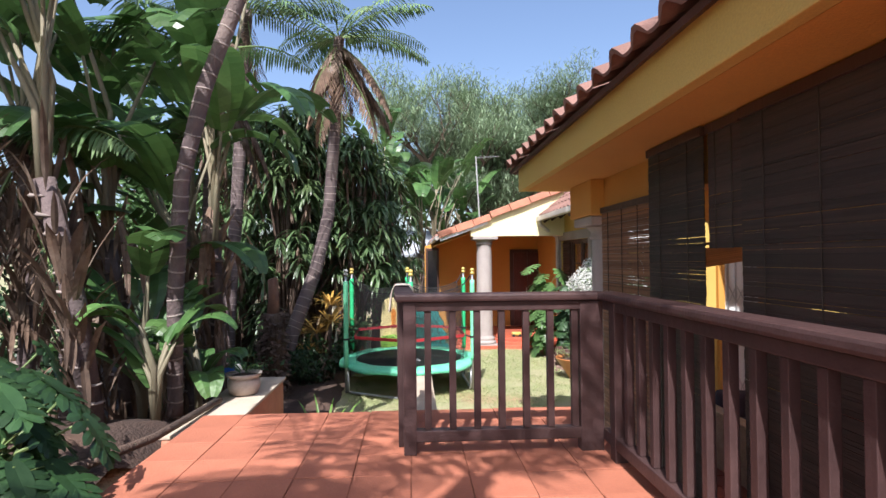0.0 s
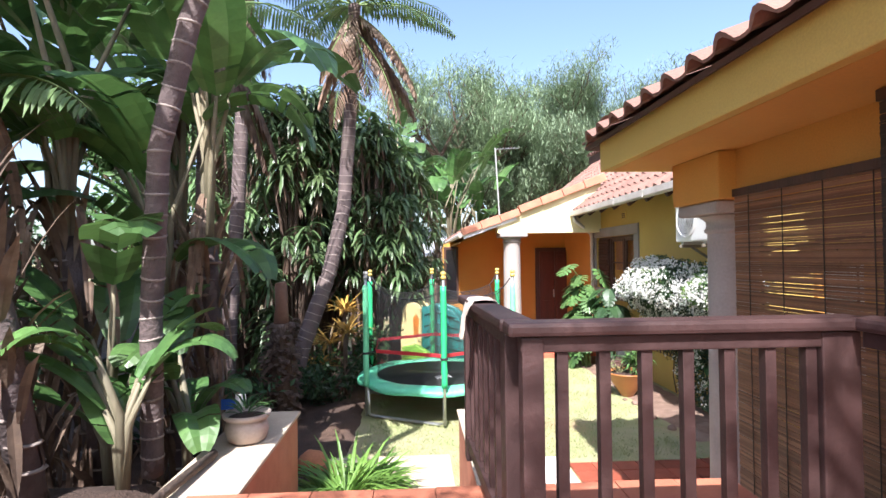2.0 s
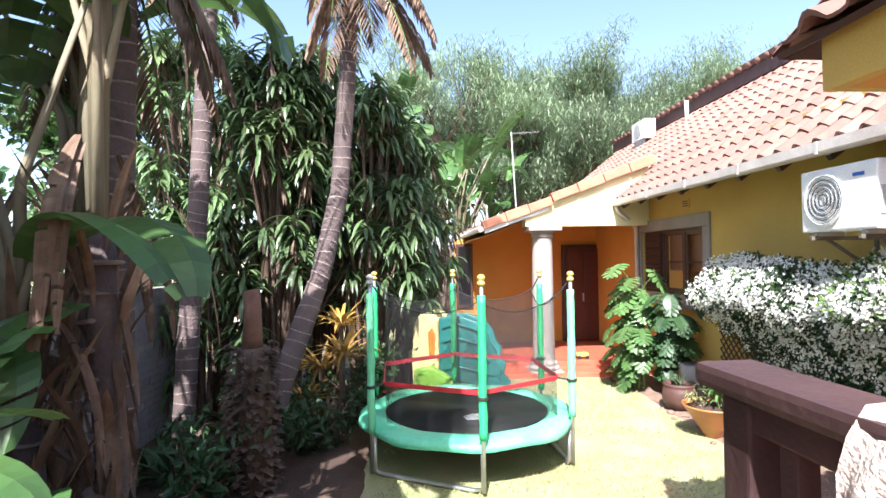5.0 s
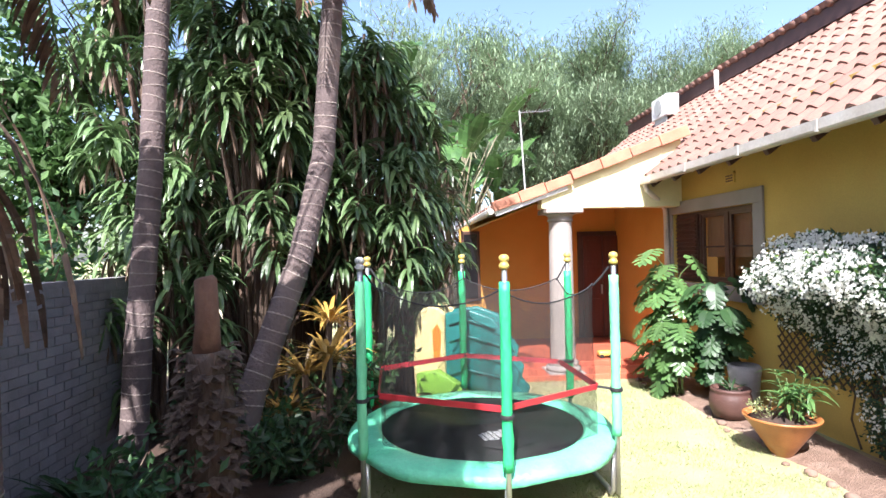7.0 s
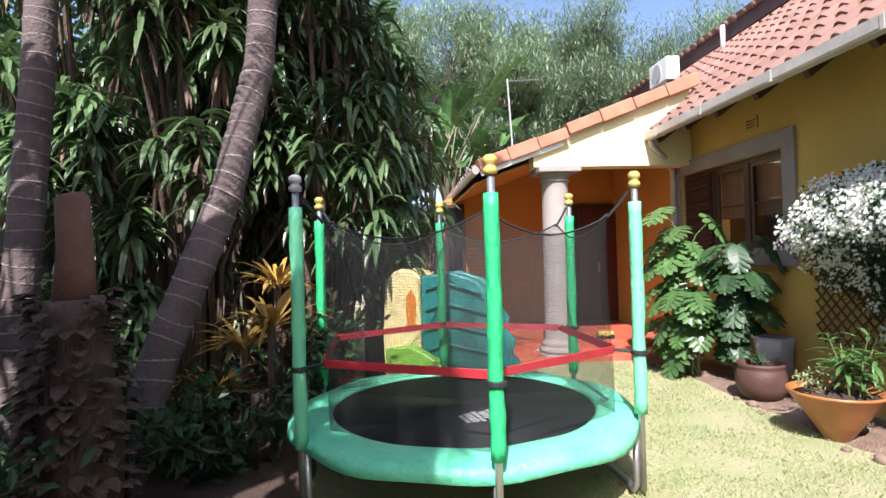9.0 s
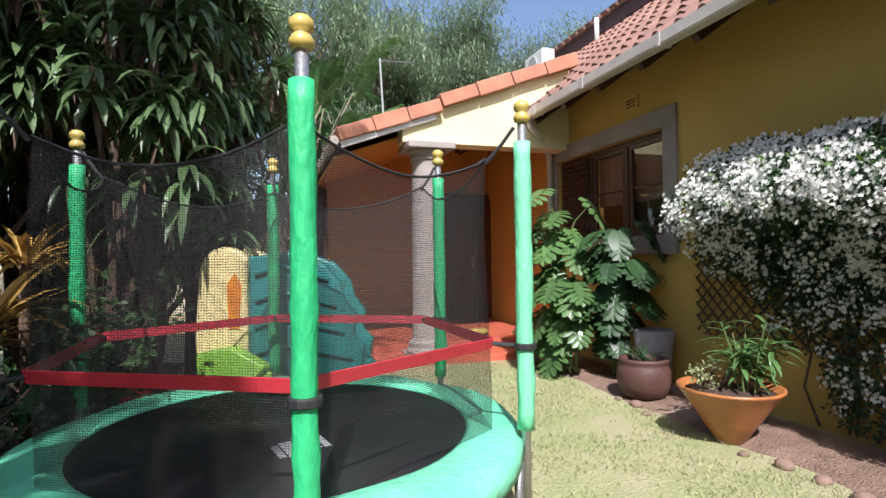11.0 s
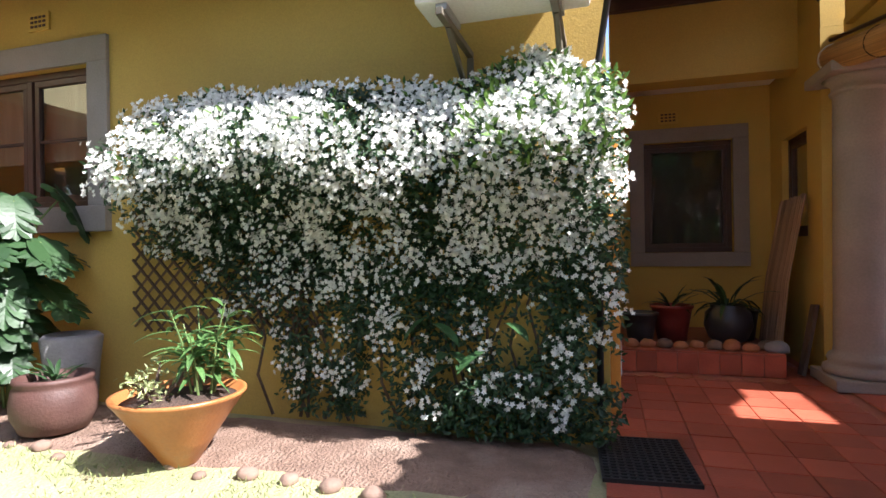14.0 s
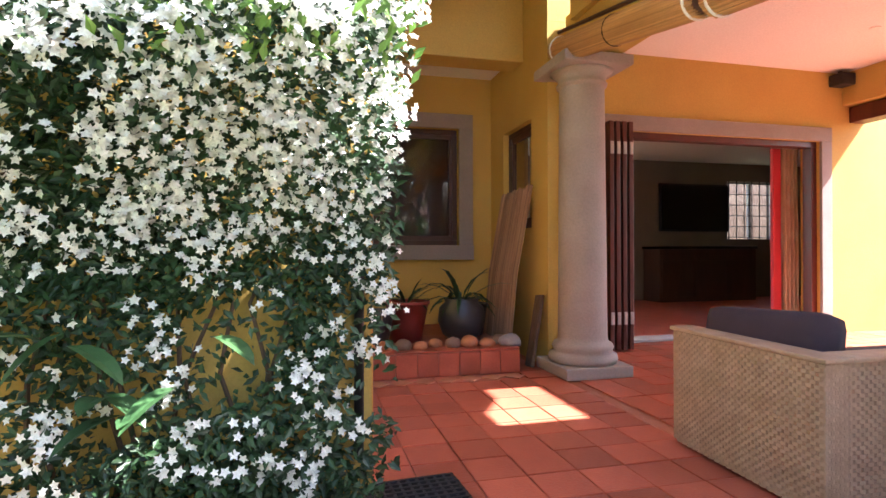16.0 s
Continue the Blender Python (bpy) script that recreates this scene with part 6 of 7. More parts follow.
def fronds(t, top, n=14, length=2.0, material="leaf_drac", dead=0, droop=1.0, leaflet=0.42, up=0.6):
    """Feather fronds: an arching rib with two rows of leaflets; dead ones hang down dry."""
    R, L, D = bmesh.new(), Leaves(), Leaves()
    for k in range(n + dead):
        dry = k >= n
        a = rnd(0, 6.283)
        d = Vector((math.cos(a), math.sin(a), rnd(-1.6, -0.6) if dry else rnd(0.2, 1.2) * up)).normalized()
        p = Vector(top) + Vector((0, 0, -rnd(0.05, 0.5) if dry else 0))
        ln = length * rnd(0.55, 0.8) if dry else length * rnd(0.75, 1.1)
        pts, seg = [p.copy()], 12
        for j in range(seg):
            d = (d + Vector((0, 0, -(1.4 if dry else droop) / seg * (0.5 + j / seg)))).normalized()
            p = p + d * ln / seg
            pts.append(p.copy())
        tube(pts, [0.016 * (1 - 0.8 * j / seg) for j in range(seg + 1)], 4, R)
        acc = D if dry else L
        for j in range(2, seg + 1):
            dd = (pts[j] - pts[j - 1]).normalized()
            s = dd.cross(Vector((0, 0, 1)))
            s = s.normalized() if s.length > 0.05 else Vector((1, 0, 0))
            for h in range(3):
                b = pts[j - 1].lerp(pts[j], h / 3)
                w = leaflet * math.sin(math.pi * (0.15 + 0.75 * j / seg)) * rnd(0.8, 1.1)
                for sg in (1, -1):
                    acc.blade(b, s * sg + dd * 0.7 + Vector((0, 0, rnd(-0.5, 0.1))), w, 0.035, 0.9, 3)
    part("ribs", R, "green_stem", t)
    tagged(L.done("fronds", material, t), "", "", "", "stuff")
    if dead:
        tagged(D.done("dead_fronds", "dry_leaf", t, "dry brown hanging fronds"), "", "", "", "stuff")


palm_trunk("palm", [(-1.98, 4.9, 0.85), (-1.93, 4.78, 1.85), (-1.82, 4.65, 2.85), (-1.62, 4.6, 3.6), (-1.25, 4.6, 4.6), (-1.3, 4.6, 6.8)], 0.066, 0.06, "slim ringed palm stem beside the terrace", crown=dict(n=7, length=1.7, dead=2))
palm_trunk("palm", [(-2.15, 9.15, 0), (-1.98, 9.4, 0.9), (-1.62, 9.7, 2.0), (-1.42, 9.9, 3.0), (-1.32, 9.95, 4.4), (-1.22, 9.9, 6.2)], 0.13, 0.095, "leaning grey ringed palm with a dry skirt of fronds", crown=dict(n=14, length=2.2, dead=16))
palm_trunk("palm", [(-3.25, 9.9, 0), (-3.22, 10.0, 1.3), (-3.12, 10.1, 3.0), (-2.95, 10.2, 6.8)], 0.13, 0.10, "tall grey ringed palm stem", crown=dict(n=12, length=2.2, dead=5))
palm_trunk("palm", [(-3.0, 5.1, 0.7), (-2.9, 5.0, 2.0), (-3.35, 4.9, 3.2)], 0.09, 0.08, "leaning ringed palm stem in the bed", crown=dict(n=8, length=1.6, dead=3))
palm_trunk("palm", [(-2.55, 7.2, 0.1), (-2.5, 7.1, 2.0), (-2.4, 7.0, 4.8)], 0.1, 0.09, "ringed palm stem in shade", crown=dict(n=10, length=2.0, dead=8))
# Two palms added out of view to throw dappled shade on the terrace.
palm_trunk("palm", [(-1.9, -2.2, 0.85), (-1.5, -1.8, 3.2), (-0.5, -1.0, 5.6)], 0.11, 0.09, "unseen ringed palm added to dapple the terrace with shade", crown=dict(n=6, length=2.0, dead=0, droop=0.9))
palm_trunk("palm", [(-1.75, -0.9, 0.85), (-1.65, -0.8, 3.0), (-1.3, -0.5, 5.2)], 0.11, 0.09, "unseen ringed palm added to dapple the terrace with shade", crown=dict(n=14, length=2.3, dead=1, droop=0.9))
# short shaggy cut stump
sk = thing("palm_stump", "shaggy brown cut palm stump with a bare top", "stump", at=(-2.12, 8.75, 0))
part("trunk", tube([(0, 0, 0), (0.02, 0.02, 0.7), (0, 0, 1.35)], [0.2, 0.2, 0.14], 14), "bark_brown", sk, smooth=True)
part("bare_top", tube([(0, 0, 1.3), (0.01, 0, 1.6), (0, 0, 1.88), (-0.005, 0, 1.9)], [0.105, 0.085, 0.08, 0.06], 12), "stump_top", sk, "reddish bare cut top", smooth=True)
L = Leaves()
for k in range(520):
    a, z = rnd(0, 6.283), rnd(0.02, 1.38)
    r = 0.19 - 0.05 * max(0, z - 0.8)
    L.blade((r * math.cos(a), r * math.sin(a), z), (math.cos(a), math.sin(a), rnd(0.0, 0.9)), rnd(0.07, 0.14), 0.08, 0.9, 3)
tagged(L.done("scale", "bark_brown", sk, "ragged leaf-base scales"), "", "", "", "stuff")


def paddle(L, base, way, length, width, droop, tears=5, side=None):
    """A banana-like blade: broad halves on a midrib, torn into strips along the veins."""
    d = Vector(way).normalized()
    s = (side or d.cross(Vector((0, 0, 1)))).normalized()
    p = Vector(base)
    seg = 14
    rows = []
    for j in range(seg + 1):
        u = j / seg
        w = width * 0.5 * max(0.02, math.sin(math.pi * (0.06 + 0.9 * u)) ** 0.55)
        rows.append((p.copy(), d.copy(), s.cross(d), w))
        d = (d + Vector((0, 0, -droop / seg * (0.4 + 1.2 * u)))).normalized()
        p = p + d * length / seg
    for sg in (1, -1):
        cuts = {random.randint(2, seg - 1) for _ in range(tears)}
        twist = 0.0
        prev = None
        for j in range(seg):
            if j in cuts:
                prev = None
                twist = rnd(-0.35, 0.25)
            (p0, d0, n0, w0), (p1, d1, n1, w1) = rows[j], rows[j + 1]
            g = 0.06 if (j in cuts) else 0.0
            k = len(L.v)
            for pp, dd, nn, ww, back in ((p0, d0, n0, w0, g), (p1, d1, n1, w1, 0.0)):
                q0 = pp + dd * back * length * 0.3
                m1 = q0 + s * sg * ww * 0.5 + nn * ww * (0.18 + twist * 0.4) + dd * ww * 0.12
                m2 = q0 + s * sg * ww + nn * ww * (0.12 + twist) + dd * ww * 0.35
                L.v += [tuple(q0), tuple(m1), tuple(m2)]
            L.f += [(k, k + 1, k + 4, k + 3), (k + 1, k + 2, k + 5, k + 4)] if sg > 0 else [(k, k + 3, k + 4, k + 1), (k + 1, k + 4, k + 5, k + 2)]


def strelitzia(at, n, height, label, trunk=True, length=1.3, width=0.5, fan=None, lean=0.25, dead=5):
    """Giant white bird-of-paradise: woody stem with old sheaths, a fan of long stalks with torn paddles."""
    t = thing("strelitzia", label, "plant", "giant strelitzias", at)
    D, K = Leaves(), bmesh.new()
    base = Vector((0, 0, 0))
    if trunk:
        top = Vector((rnd(-lean, lean), rnd(-lean, lean), height * 0.45))
        tube([base, base.lerp(top, 0.5) + Vector((0.05, 0, 0)), top], [0.085, 0.075, 0.07], 12, K)
        part("trunk", K, "bark_ring", t, smooth=True)
        for k in range(int(height * 3.2)):
            c = base.lerp(top, (k + 0.5) / (height * 3.2)) + Vector((0.035 * math.sin(k * 0.9), 0, 0))
            tube([c - Vector((0, 0, 0.012)), c, c + Vector((rnd(-0.004, 0.004), 0, 0.012))], [0.078, 0.092, 0.078], 12, sc_ := bmesh.new())
            part("leaf_scar", sc_, "ring", t, smooth=True)
        for k in range(int(height * 20)):
            f = random.random()
            a = rnd(0, 6.283)
            p = base.lerp(top, f) + Vector((math.cos(a), math.sin(a), 0)) * 0.075
            D.blade(p, (math.cos(a) * 0.35, math.sin(a) * 0.35, 1.2 if k % 3 else -1.0), rnd(0.25, 0.75), rnd(0.03, 0.085), rnd(0.1, 1.4), 4)
    else:
        K.free()
        top = Vector((0, 0, 0.1))
    for k in range(n):
        a = rnd(0, 6.283) if fan is None else fan + rnd(-0.4, 0.4) + (math.pi if k % 2 else 0)
        h = height * rnd(0.12, 0.55)
        sp = rnd(0.08, 0.4)
        q = top + Vector((math.cos(a) * sp * h, math.sin(a) * sp * h, h))
        mid = top.lerp(q, 0.5) - Vector((math.cos(a), math.sin(a), 0)) * 0.08 * h
        lf_ = part("stalk", tube([top - Vector((0, 0, 0.3 if trunk else 0.1)), mid, q], [0.036, 0.025, 0.014], 7), "pale_stem", t, smooth=True)
        d = Vector((math.cos(a) * rnd(0.3, 1), math.sin(a) * rnd(0.3, 1), rnd(0.5, 1.3)))
        L = Leaves()
        paddle(L, q, d, length * rnd(0.75, 1.15), width * rnd(0.8, 1.2), rnd(0.8, 2.6), random.randint(1, 6))
        L.done("leaf_blade", "leaf_paddle", t)
    for k in range(dead):
        a = rnd(0, 6.283)
        h = rnd(0.0, 0.5)
        q = top + Vector((math.cos(a) * 0.2, math.sin(a) * 0.2, h))
        paddle(D, q, (math.cos(a), math.sin(a), -0.9), length * rnd(0.5, 0.9), width * rnd(0.08, 0.16), 2.8, 3)
    if D.v:
        tagged(D.done("dry_sheath", "dry_leaf", t, "dry brown sheaths and dead leaves"), "", "", "", "stuff")
    return t


spots = [(-2.35, 4.35, 4.2, 8), (-2.7, 5.6, 4.6, 9), (-2.15, 6.3, 5.2, 9), (-3.3, 4.0, 4.4, 8), (-3.6, 5.4, 5.0, 9), (-2.9, 6.9, 5.4, 8), (-3.9, 6.8, 5.0, 9), (-4.4, 4.6, 4.6, 8), (-2.2, 5.8, 3.4, 9)]
for x, y, h, n in spots:
    strelitzia((x, y, ground_height(x, y)), n, h, "giant strelitzia with torn paddle leaves and dry sheaths", dead=12)
strelitzia((-1.98, 4.55, 0.88), 9, 1.3, "young strelitzia with upright pale stalks beside the terrace", False, 0.62, 0.27, dead=0)
strelitzia((-1.95, 5.35, 0.6), 8, 1.5, "young strelitzia with broad leaves beside the stair wall", False, 0.6, 0.26, dead=0)
strelitzia((-2.3, 5.0, 0.75), 7, 2.4, "young strelitzia with upright stalks in the bed", False, 0.9, 0.34, dead=0)


def dracaena(at, height, label, heads=40, spread=0.9, leaf=0.43, low=0.3):
    """Tall dracaena: bundle of thin stems, each with rosettes of drooping strap leaves."""
    t = thing("dracaena", label, "plant", "tall dracaenas", at)
    L, D = Leaves(), Leaves()
    for k in range(heads):
        f = random.random()
        a = rnd(0, 6.283)
        h = height * (low + (1 - low) * f ** 0.8)
        r = spread * (0.35 + 0.75 * math.sin(math.pi * min(1, 0.15 + 0.8 * h / height))) * random.random() ** 0.4
        q = Vector((r * math.cos(a), r * math.sin(a), h))
        if k % 2 == 0:
            part("stem", tube([(0.25 * math.cos(a), 0.25 * math.sin(a), 0), (q.x * 0.4, q.y * 0.4, h * 0.55), q], [0.035, 0.028, 0.02], 6), "bark_brown", t)
        for j in range(32):
            b = rnd(0, 6.283)
            lift = rnd(-0.35, 1.2)
            L.blade(q + Vector((0, 0, rnd(-0.25, 0.1))), (math.cos(b), math.sin(b), lift), leaf * rnd(0.7, 1.15), 0.062 * rnd(0.8, 1.2), rnd(1.2, 2.6), 5, 0.3)
        for j in range(4):
            b = rnd(0, 6.283)
            D.blade(q + Vector((0, 0, -0.25)), (math.cos(b) * 0.5, math.sin(b) * 0.5, -0.6), leaf * 0.9, 0.04, 1.5, 4)
    tagged(L.done("leaves", "leaf_drac", t), "", "", "", "stuff")
    tagged(D.done("dry_leaves", "dry_leaf", t, "dry hanging leaves"), "", "", "", "stuff")


dracaena((-2.55, 11.5, 0), 5.2, "tall dracaena thicket with drooping strap leaves", 92, 1.1)
dracaena((-1.25, 12.0, 0), 4.9, "tall dracaena thicket with drooping strap leaves", 96, 1.0)
dracaena((-0.65, 12.9, 0), 4.3, "tall dracaena thicket with drooping strap leaves", 62, 0.8)
dracaena((-3.9, 12.2, 0), 6.2, "tall dracaena thicket with drooping strap leaves", 84, 1.2)
dracaena((-2.1, 12.9, 0), 5.9, "tall dracaena thicket with drooping strap leaves", 74, 1.1)
dracaena((-3.45, 11.3, 0), 3.2, "low dracaena thicket beside the garden wall", 44, 0.8, 0.43, 0.12)
strelitzia((0.3, 19.5, 0), 12, 5.4, "distant strelitzia with silvery green leaves", True, 1.7, 0.6, dead=2)
strelitzia((1.0, 20.6, 0), 14, 5.6, "distant strelitzia with silvery green leaves", True, 1.5, 0.55, dead=2)
strelitzia((2.0, 21.6, 0), 13, 5.4, "distant strelitzia with silvery green leaves", True, 1.6, 0.55, dead=2)
strelitzia((1.3, 21.0, 0), 10, 5.2, "distant strelitzia with silvery green leaves", True, 1.7, 0.6, dead=2)
strelitzia((-0.8, 18.2, 0), 10, 6.0, "distant strelitzia with silvery green leaves", True, 1.7, 0.6, dead=2)


# ---- trees ----
def tree(at, height, crown_r, label, material, count, leaf, trunk_r=0.22, crown_low=0.35, levels=3, feather=True, wide=1.0):
    """A branching tree: trunk, limbs and twigs; the crown is many small leaf sprays hung along the twigs, with gaps."""
    t = thing("tree", label, "tree", "garden trees", at)
    S, L = bmesh.new(), Leaves()
    tips = []

    def grow(p, d, ln, r, lev):
        pts = [p]
        q, dd = p.copy(), d.copy()
        for j in range(4):
            dd = (dd + Vector((rnd(-0.22, 0.22), rnd(-0.22, 0.22), 0.06))).normalized()
            q = q + dd * ln / 4
            pts.append(q.copy())
        tube(pts, [r * (1 - 0.13 * j) for j in range(5)], 6 if lev < 2 else 4, S)
        if lev >= levels:
            tips.extend(pts[1:])
            return
        for k in range(4 if lev else 5):
            b = pts[random.randint(2, 4)]
            a = rnd(0, 6.283)
            nd = (dd * rnd(0.5, 0.9) + Vector((math.cos(a), math.sin(a), rnd(0.0, 0.7))) * rnd(0.6, 1.0)).normalized()
            grow(b, nd, ln * rnd(0.55, 0.78), r * 0.5, lev + 1)

    grow(Vector((0, 0, 0)), Vector((rnd(-0.1, 0.1), rnd(-0.1, 0.1), 1)), height * crown_low, trunk_r, 0)
    # bring the crown to its full height
    f = (height - 0.5) / max(p.z for p in tips)
    S.transform(Matrix.Diagonal((wide, wide, f, 1)))
    tips = [Vector((p.x * wide, p.y * wide, p.z * f)) for p in tips]
    for k in range(count):
        c = random.choice(tips) + Vector((rnd(-1, 1), rnd(-1, 1), rnd(-0.6, 0.9))) * crown_r * 0.13
        if feather:
            w = sphere_way(0.35)
            L.blade(c, w + Vector((0, 0, 0.5)), leaf * rnd(0.5, 1.3), leaf * 0.12, 0.5, 2, 0.4)
        else:
            L.leaf(c, sphere_way(), leaf * rnd(0.6, 1.2), leaf * 0.5, sphere_way(0.8))
    part("trunk", S, "bark_brown", t)
    tagged(L.done("crown", material, t), "", "", "", "stuff")


for x, y, h, r in ((5.0, 27, 11.6, 5.0), (9.5, 29, 12.6, 5.2), (14.5, 31, 13.2, 5.5), (1.6, 29, 11.2, 4.6), (20, 33, 14.5, 5.5), (3.4, 25.5, 8.5, 4.0), (11.5, 33, 12.5, 5.0), (6.9, 31.5, 12.6, 5.0)):
    tree((x, y, 0), h, r, "tall feathery light green thorn tree behind the house", "leaf_far", 40000, 0.36, 0.24, 0.27, 4, wide=1.55)
for x, y, h in ((-6.5, 13.5, 6.5), (-8.5, 9.5, 6.0), (-9.5, 5.0, 6.5), (-5.5, 17, 7.0), (-3.0, 20, 6.0)):
    tree((x, y, 0), h, 2.4, "leafy green garden tree beyond the thicket", "leaf_mid", 6500, 0.2, 0.14, 0.3, 3, False)
leafy("shrub", (-4.7, 12.2, 0), (1.6, 1.6, 2.6), 2200, 0.12, "leaf_bright", "bright green leafy shrub in the sun")
for x, y in ((-5.2, 6.5), (-5.0, 8.6), (-5.6, 3.5), (-5.3, 10.6), (-5.5, 1.0), (-4.2, 0.6)):
    leafy("shrub", (x, y, ground_height(x, y)), (1.8, 1.8, 2.6), 1500, 0.16, "leaf_dark", "dark leafy shrub at the garden edge")

# ---- boundary walls and neighbours ----
bw = tagged(new("wall_garden"), "whitewashed brick garden wall, deep shade put into its grey", "wall", "", "structure")
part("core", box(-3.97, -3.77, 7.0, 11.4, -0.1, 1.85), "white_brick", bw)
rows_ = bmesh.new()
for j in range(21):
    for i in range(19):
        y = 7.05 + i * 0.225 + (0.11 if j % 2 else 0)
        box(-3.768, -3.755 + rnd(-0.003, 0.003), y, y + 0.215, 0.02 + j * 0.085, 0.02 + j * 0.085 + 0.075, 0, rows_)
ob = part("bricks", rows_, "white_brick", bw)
tagged(ob, "", "", "", "stuff")
structure("wall_far", box(-9, 0.6, 21.6, 21.85, -0.1, 2.15), "concrete", "weathered yellowish far garden wall")
nh = thing("neighbour_house", "low neighbouring building with a pale sheet roof", "house", at=(-1.5, 25, 0))
part("wall", box(-4, 2.6, 0, 4, 0, 2.5), "concrete", nh)
part("roof", obox((7.4, 5.6, 0.1), pose(-0.6, 1.6, 3.0, 14, 0, 0)), "far_roof", nh)
nl = thing("neighbour_house", "neighbouring house with a red clay tile roof", "house", at=(-9.2, 7.5, 0))
part("wall", box(-3, 0.8, -6, 3.5, 0, 2.6), "orange", nl)
rf = bmesh.new()
for i in range(24):
    for j in range(8):
        obox((0.4, 0.36, 0.05), pose(1.2 - 0.36 * j, -5.6 + 0.39 * i, 2.5 + 0.2 * j, 0, 29 - 4, 0), 0, rf)
part("roof", rf, "roof_tile", nl)
an = thing("tv_antenna", "slim television antenna on the porch roof", "antenna", at=(2.4, 18.5, 3.3))
part("mast", tube([(0, 0, 0), (-0.12, 0, 2.4)], 0.022, 6), "grey_cap", an)
part("boom", tube([(-0.12, 0, 2.35), (0.7, 0.1, 2.42)], 0.012, 5), "steel", an)
for k in range(9):
    part("rod", tube([(-0.05 + 0.085 * k, -0.15, 2.36 + 0.007 * k), (-0.05 + 0.085 * k, 0.22, 2.36 + 0.007 * k)], 0.006, 4), "steel", an)
rp = thing("vent_pipe", "white vent pipe on the house roof", "pipe", at=(5.72, 15.35, 5.05))
part("pipe", tube([(0, 0, 0), (0, 0, 0.62)], 0.045, 10), "gutter", rp, smooth=True)
a2 = thing("air_conditioner", "white air conditioner on the house roof", "air conditioner", at=(5.42, 16.9, 5.18))
part("casing", box(0, 0.3, 0, 0.8, 0, 0.5, 0.02), "white_paint", a2)
f2 = part("fan_grille", lathe([(0.19, 0), (0.19, 0.02), (0.0, 0.02)], 24), "grey_cap", a2)
f2.matrix_basis = pose(0.0, 0.42, 0.25, 0, -90, 0)
for xx in (0.05, 0.25):
    part("stand", box(xx - 0.02, xx + 0.02, 0.1, 0.7, -0.35, -0.001), "grey_cap", a2)

# garden hose pipe along the bed and blue toy
hp = thing("timber_edge", "dark weathered pole edging the planted bed", "edging", at=(-1.55, 4.4, 0.95))
part("pole", tube([(-0.12, -1.5, 0.17), (-0.1, -0.6, 0.05), (-0.05, 0.5, 0.02)], 0.028, 8), "bark_brown", hp, smooth=True)
ty = thing("toy_windmill", "small blue and white toy windmill in the bed", "toy", at=(-1.85, 6.1, 0.15))
part("stick", tube([(0, 0, 0), (0, 0, 0.75)], 0.008, 5), "white_paint", ty)
for k in range(4):
    part("vane", obox((0.09, 0.004, 0.13), pose(0, -0.01, 0.78, 0, 90 * k, 0) @ Matrix.Translation((0.04, 0, 0.06)), 0.001), "toy_blue" if k % 2 else "white_paint", ty)

# items on the porch
tb = thing("yellow_toy", "small yellow toy on the porch floor", "toy", at=(2.75, 13.95, 0.16))
part("body", box(-0.12, 0.12, -0.08, 0.08, 0.03, 0.12, 0.03), "yellow_knob", tb, smooth=True)
for sx in (-0.08, 0.08):
    part("wheel", tube([(sx, -0.1, 0.035), (sx, 0.1, 0.035)], 0.035, 12), "black_plastic", tb)


# ---- kerb stones along the lawn, lawn blades ----
for k in range(22):
    y = 8.0 + 0.24 * k
    if random.random() < 0.6:
        q = 1
        stone((2.93 + rnd(-0.06, 0.06), y + 0.12 * q, -0.025), rnd(0.03, 0.055), "stone", "small reddish stone edging the lawn")
gl = Leaves()
for k in range(26000):
    x, y = rnd(-0.95, 2.95), rnd(6.6, 13.2)
    if x ** 2 + (y - 9.45) ** 2 < 0.6 or (x > 0.28 and y < 7.25) or (x < 0.08 and y < 7.4):
        continue
    if noise.noise((x * 1.3, y * 1.3, 4)) > 0.22 and random.random() < 0.85:
        continue
    gl.leaf((x, y, ground_height(x, y)), (rnd(-1, 1), rnd(-1, 1), rnd(0.5, 1.4)), rnd(0.025, 0.055), 0.008, (rnd(-1, 1), rnd(-1, 1), 0.2))
tagged(gl.done("lawn_grass", "grass_blade"), "short sunlit lawn grass", "grass", "", "stuff")


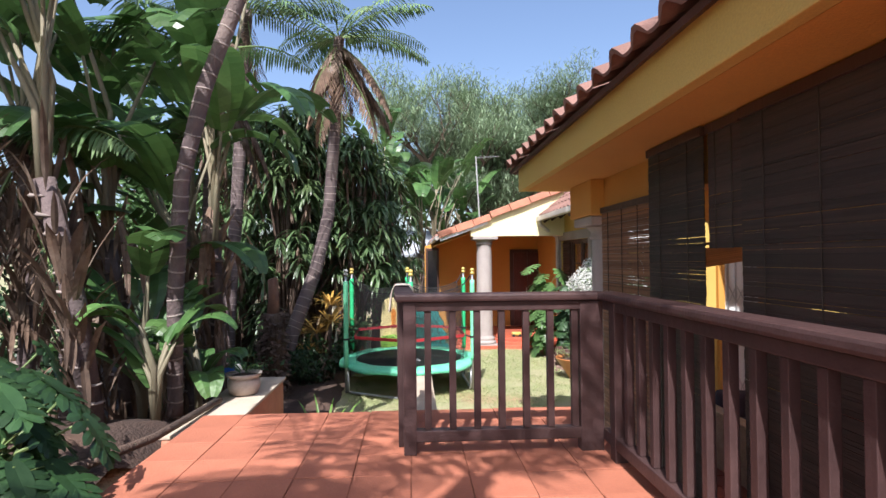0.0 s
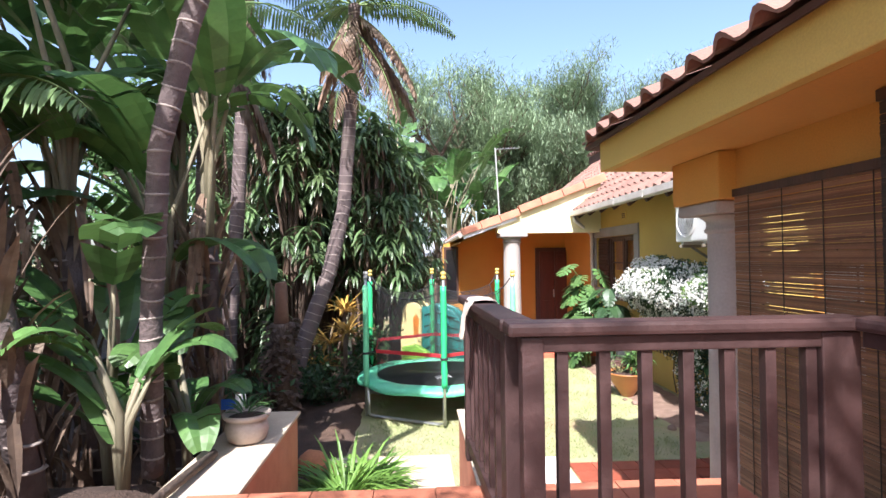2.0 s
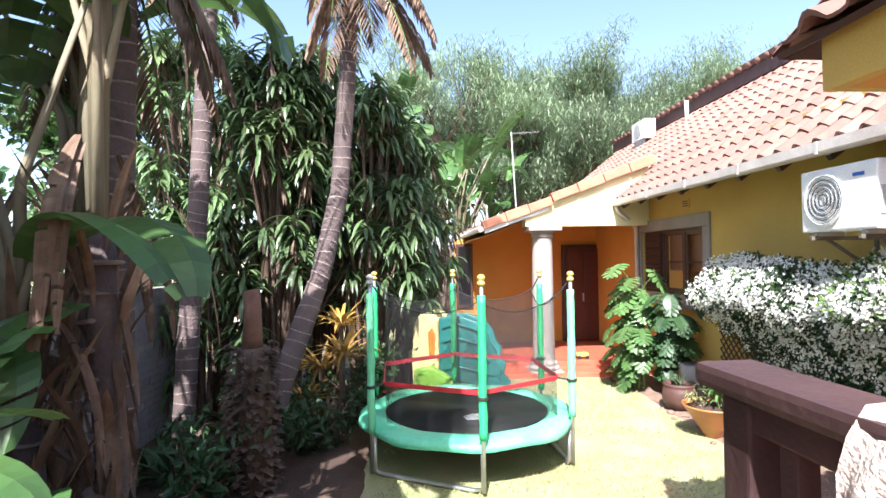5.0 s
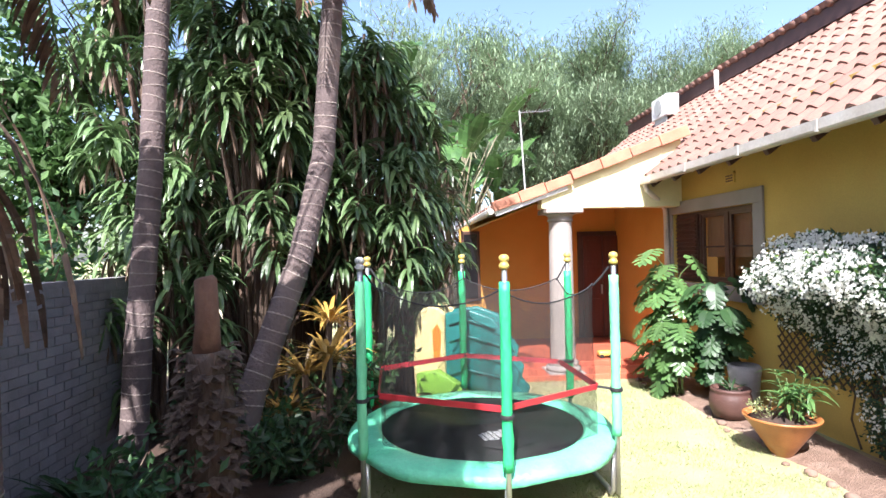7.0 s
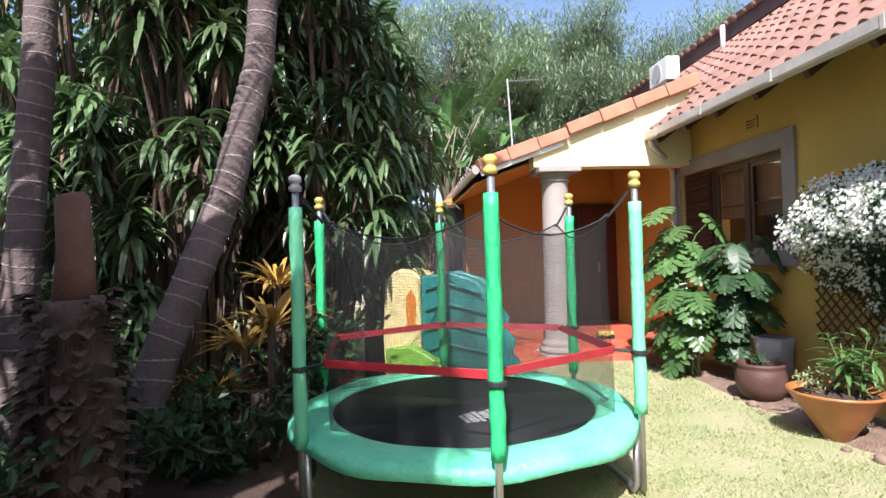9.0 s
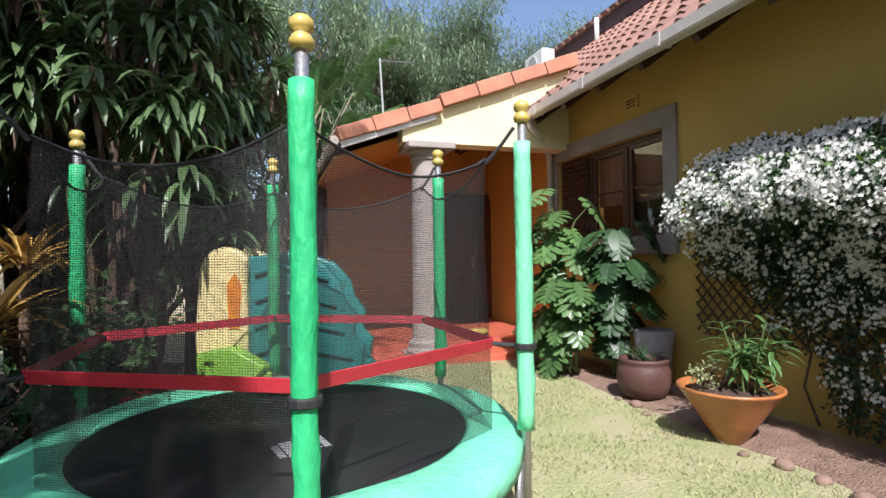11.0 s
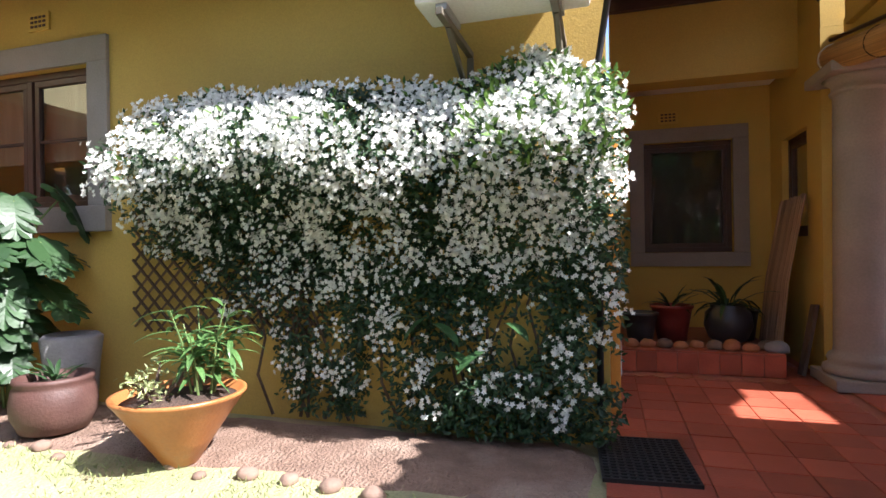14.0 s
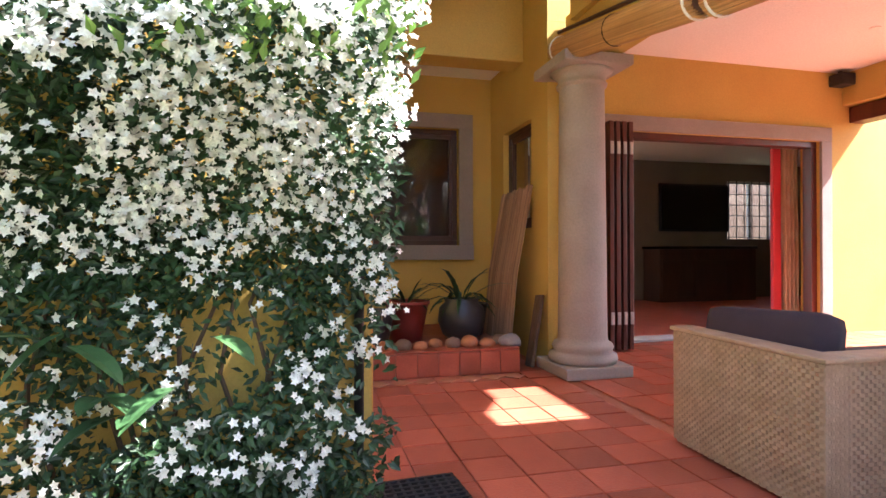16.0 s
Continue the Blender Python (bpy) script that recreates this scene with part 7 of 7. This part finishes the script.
# ---- floor tiles, one by one ----
def tiles(parent, x0, x1, y0, y1, size, z, material, near, skip=None, joint=0.008):
    """Square tiles with recessed joints; those inside near are separate pieces, the rest one mesh."""
    b = bmesh.new()
    box(0, size - joint, 0, size - joint, -0.012, 0, 0.003, b)
    me = bpy.data.meshes.new("floor_tile")
    b.to_mesh(me)
    me.materials.append(M[material])
    tv = [v.co.copy() for v in b.verts]
    b.verts.index_update()
    tf = [[v.index for v in f.verts] for f in b.faces]
    b.free()
    vs, fs, n = [], [], 0
    y = y0
    while y < y1 - size * 0.5:
        x = x0
        while x < x1 - size * 0.5:
            if not (skip and skip(x + size / 2, y + size / 2)):
                dz = z + rnd(-0.0025, 0.0025)
                if near[0] <= x <= near[1] and near[2] <= y <= near[3] and n < 300:
                    o = new("floor_tile", me)
                    o.location = (x, y, dz)
                    o.rotation_euler = (rnd(-0.004, 0.004), rnd(-0.004, 0.004), 0)
                    o.parent = parent
                    n += 1
                else:
                    k = len(vs)
                    vs += [(v.x + x, v.y + y, v.z + dz) for v in tv]
                    fs += [[i + k for i in f] for f in tf]
            x += size
        y += size
    if vs:
        rest = bpy.data.meshes.new("floor_tiles")
        rest.from_pydata(vs, [], fs)
        rest.materials.append(M[material])
        o = new("floor_tiles", rest)
        o.parent = parent
        tagged(o, "", "", "", "stuff")


pf = tagged(new("floor_patio"), "worn red quarry tile floor of the patio", "", "", "structure")
tiles(pf, 1.3, 6.75, 1.0, 5.9, 0.24, 0.0, "quarry", (3.6, 6.7, 4.6, 7.6))
tiles(pf, 1.3, 3.1, 5.9, 7.1, 0.24, 0.0, "quarry", (3.6, 6.7, 4.6, 7.6))
tiles(pf, 3.16, 6.45, 5.9, 7.5, 0.24, 0.0, "quarry", (3.6, 6.7, 4.6, 7.6))
tf_ = tagged(new("floor_terrace"), "sunlit terracotta tile floor of the terrace", "", "", "structure")
tiles(tf_, -1.4, 1.26, -1.0, 4.05, 0.295, TZ - 0.001, "terrace_tile", (-1.5, 1.3, -1, 4.1), joint=0.004)
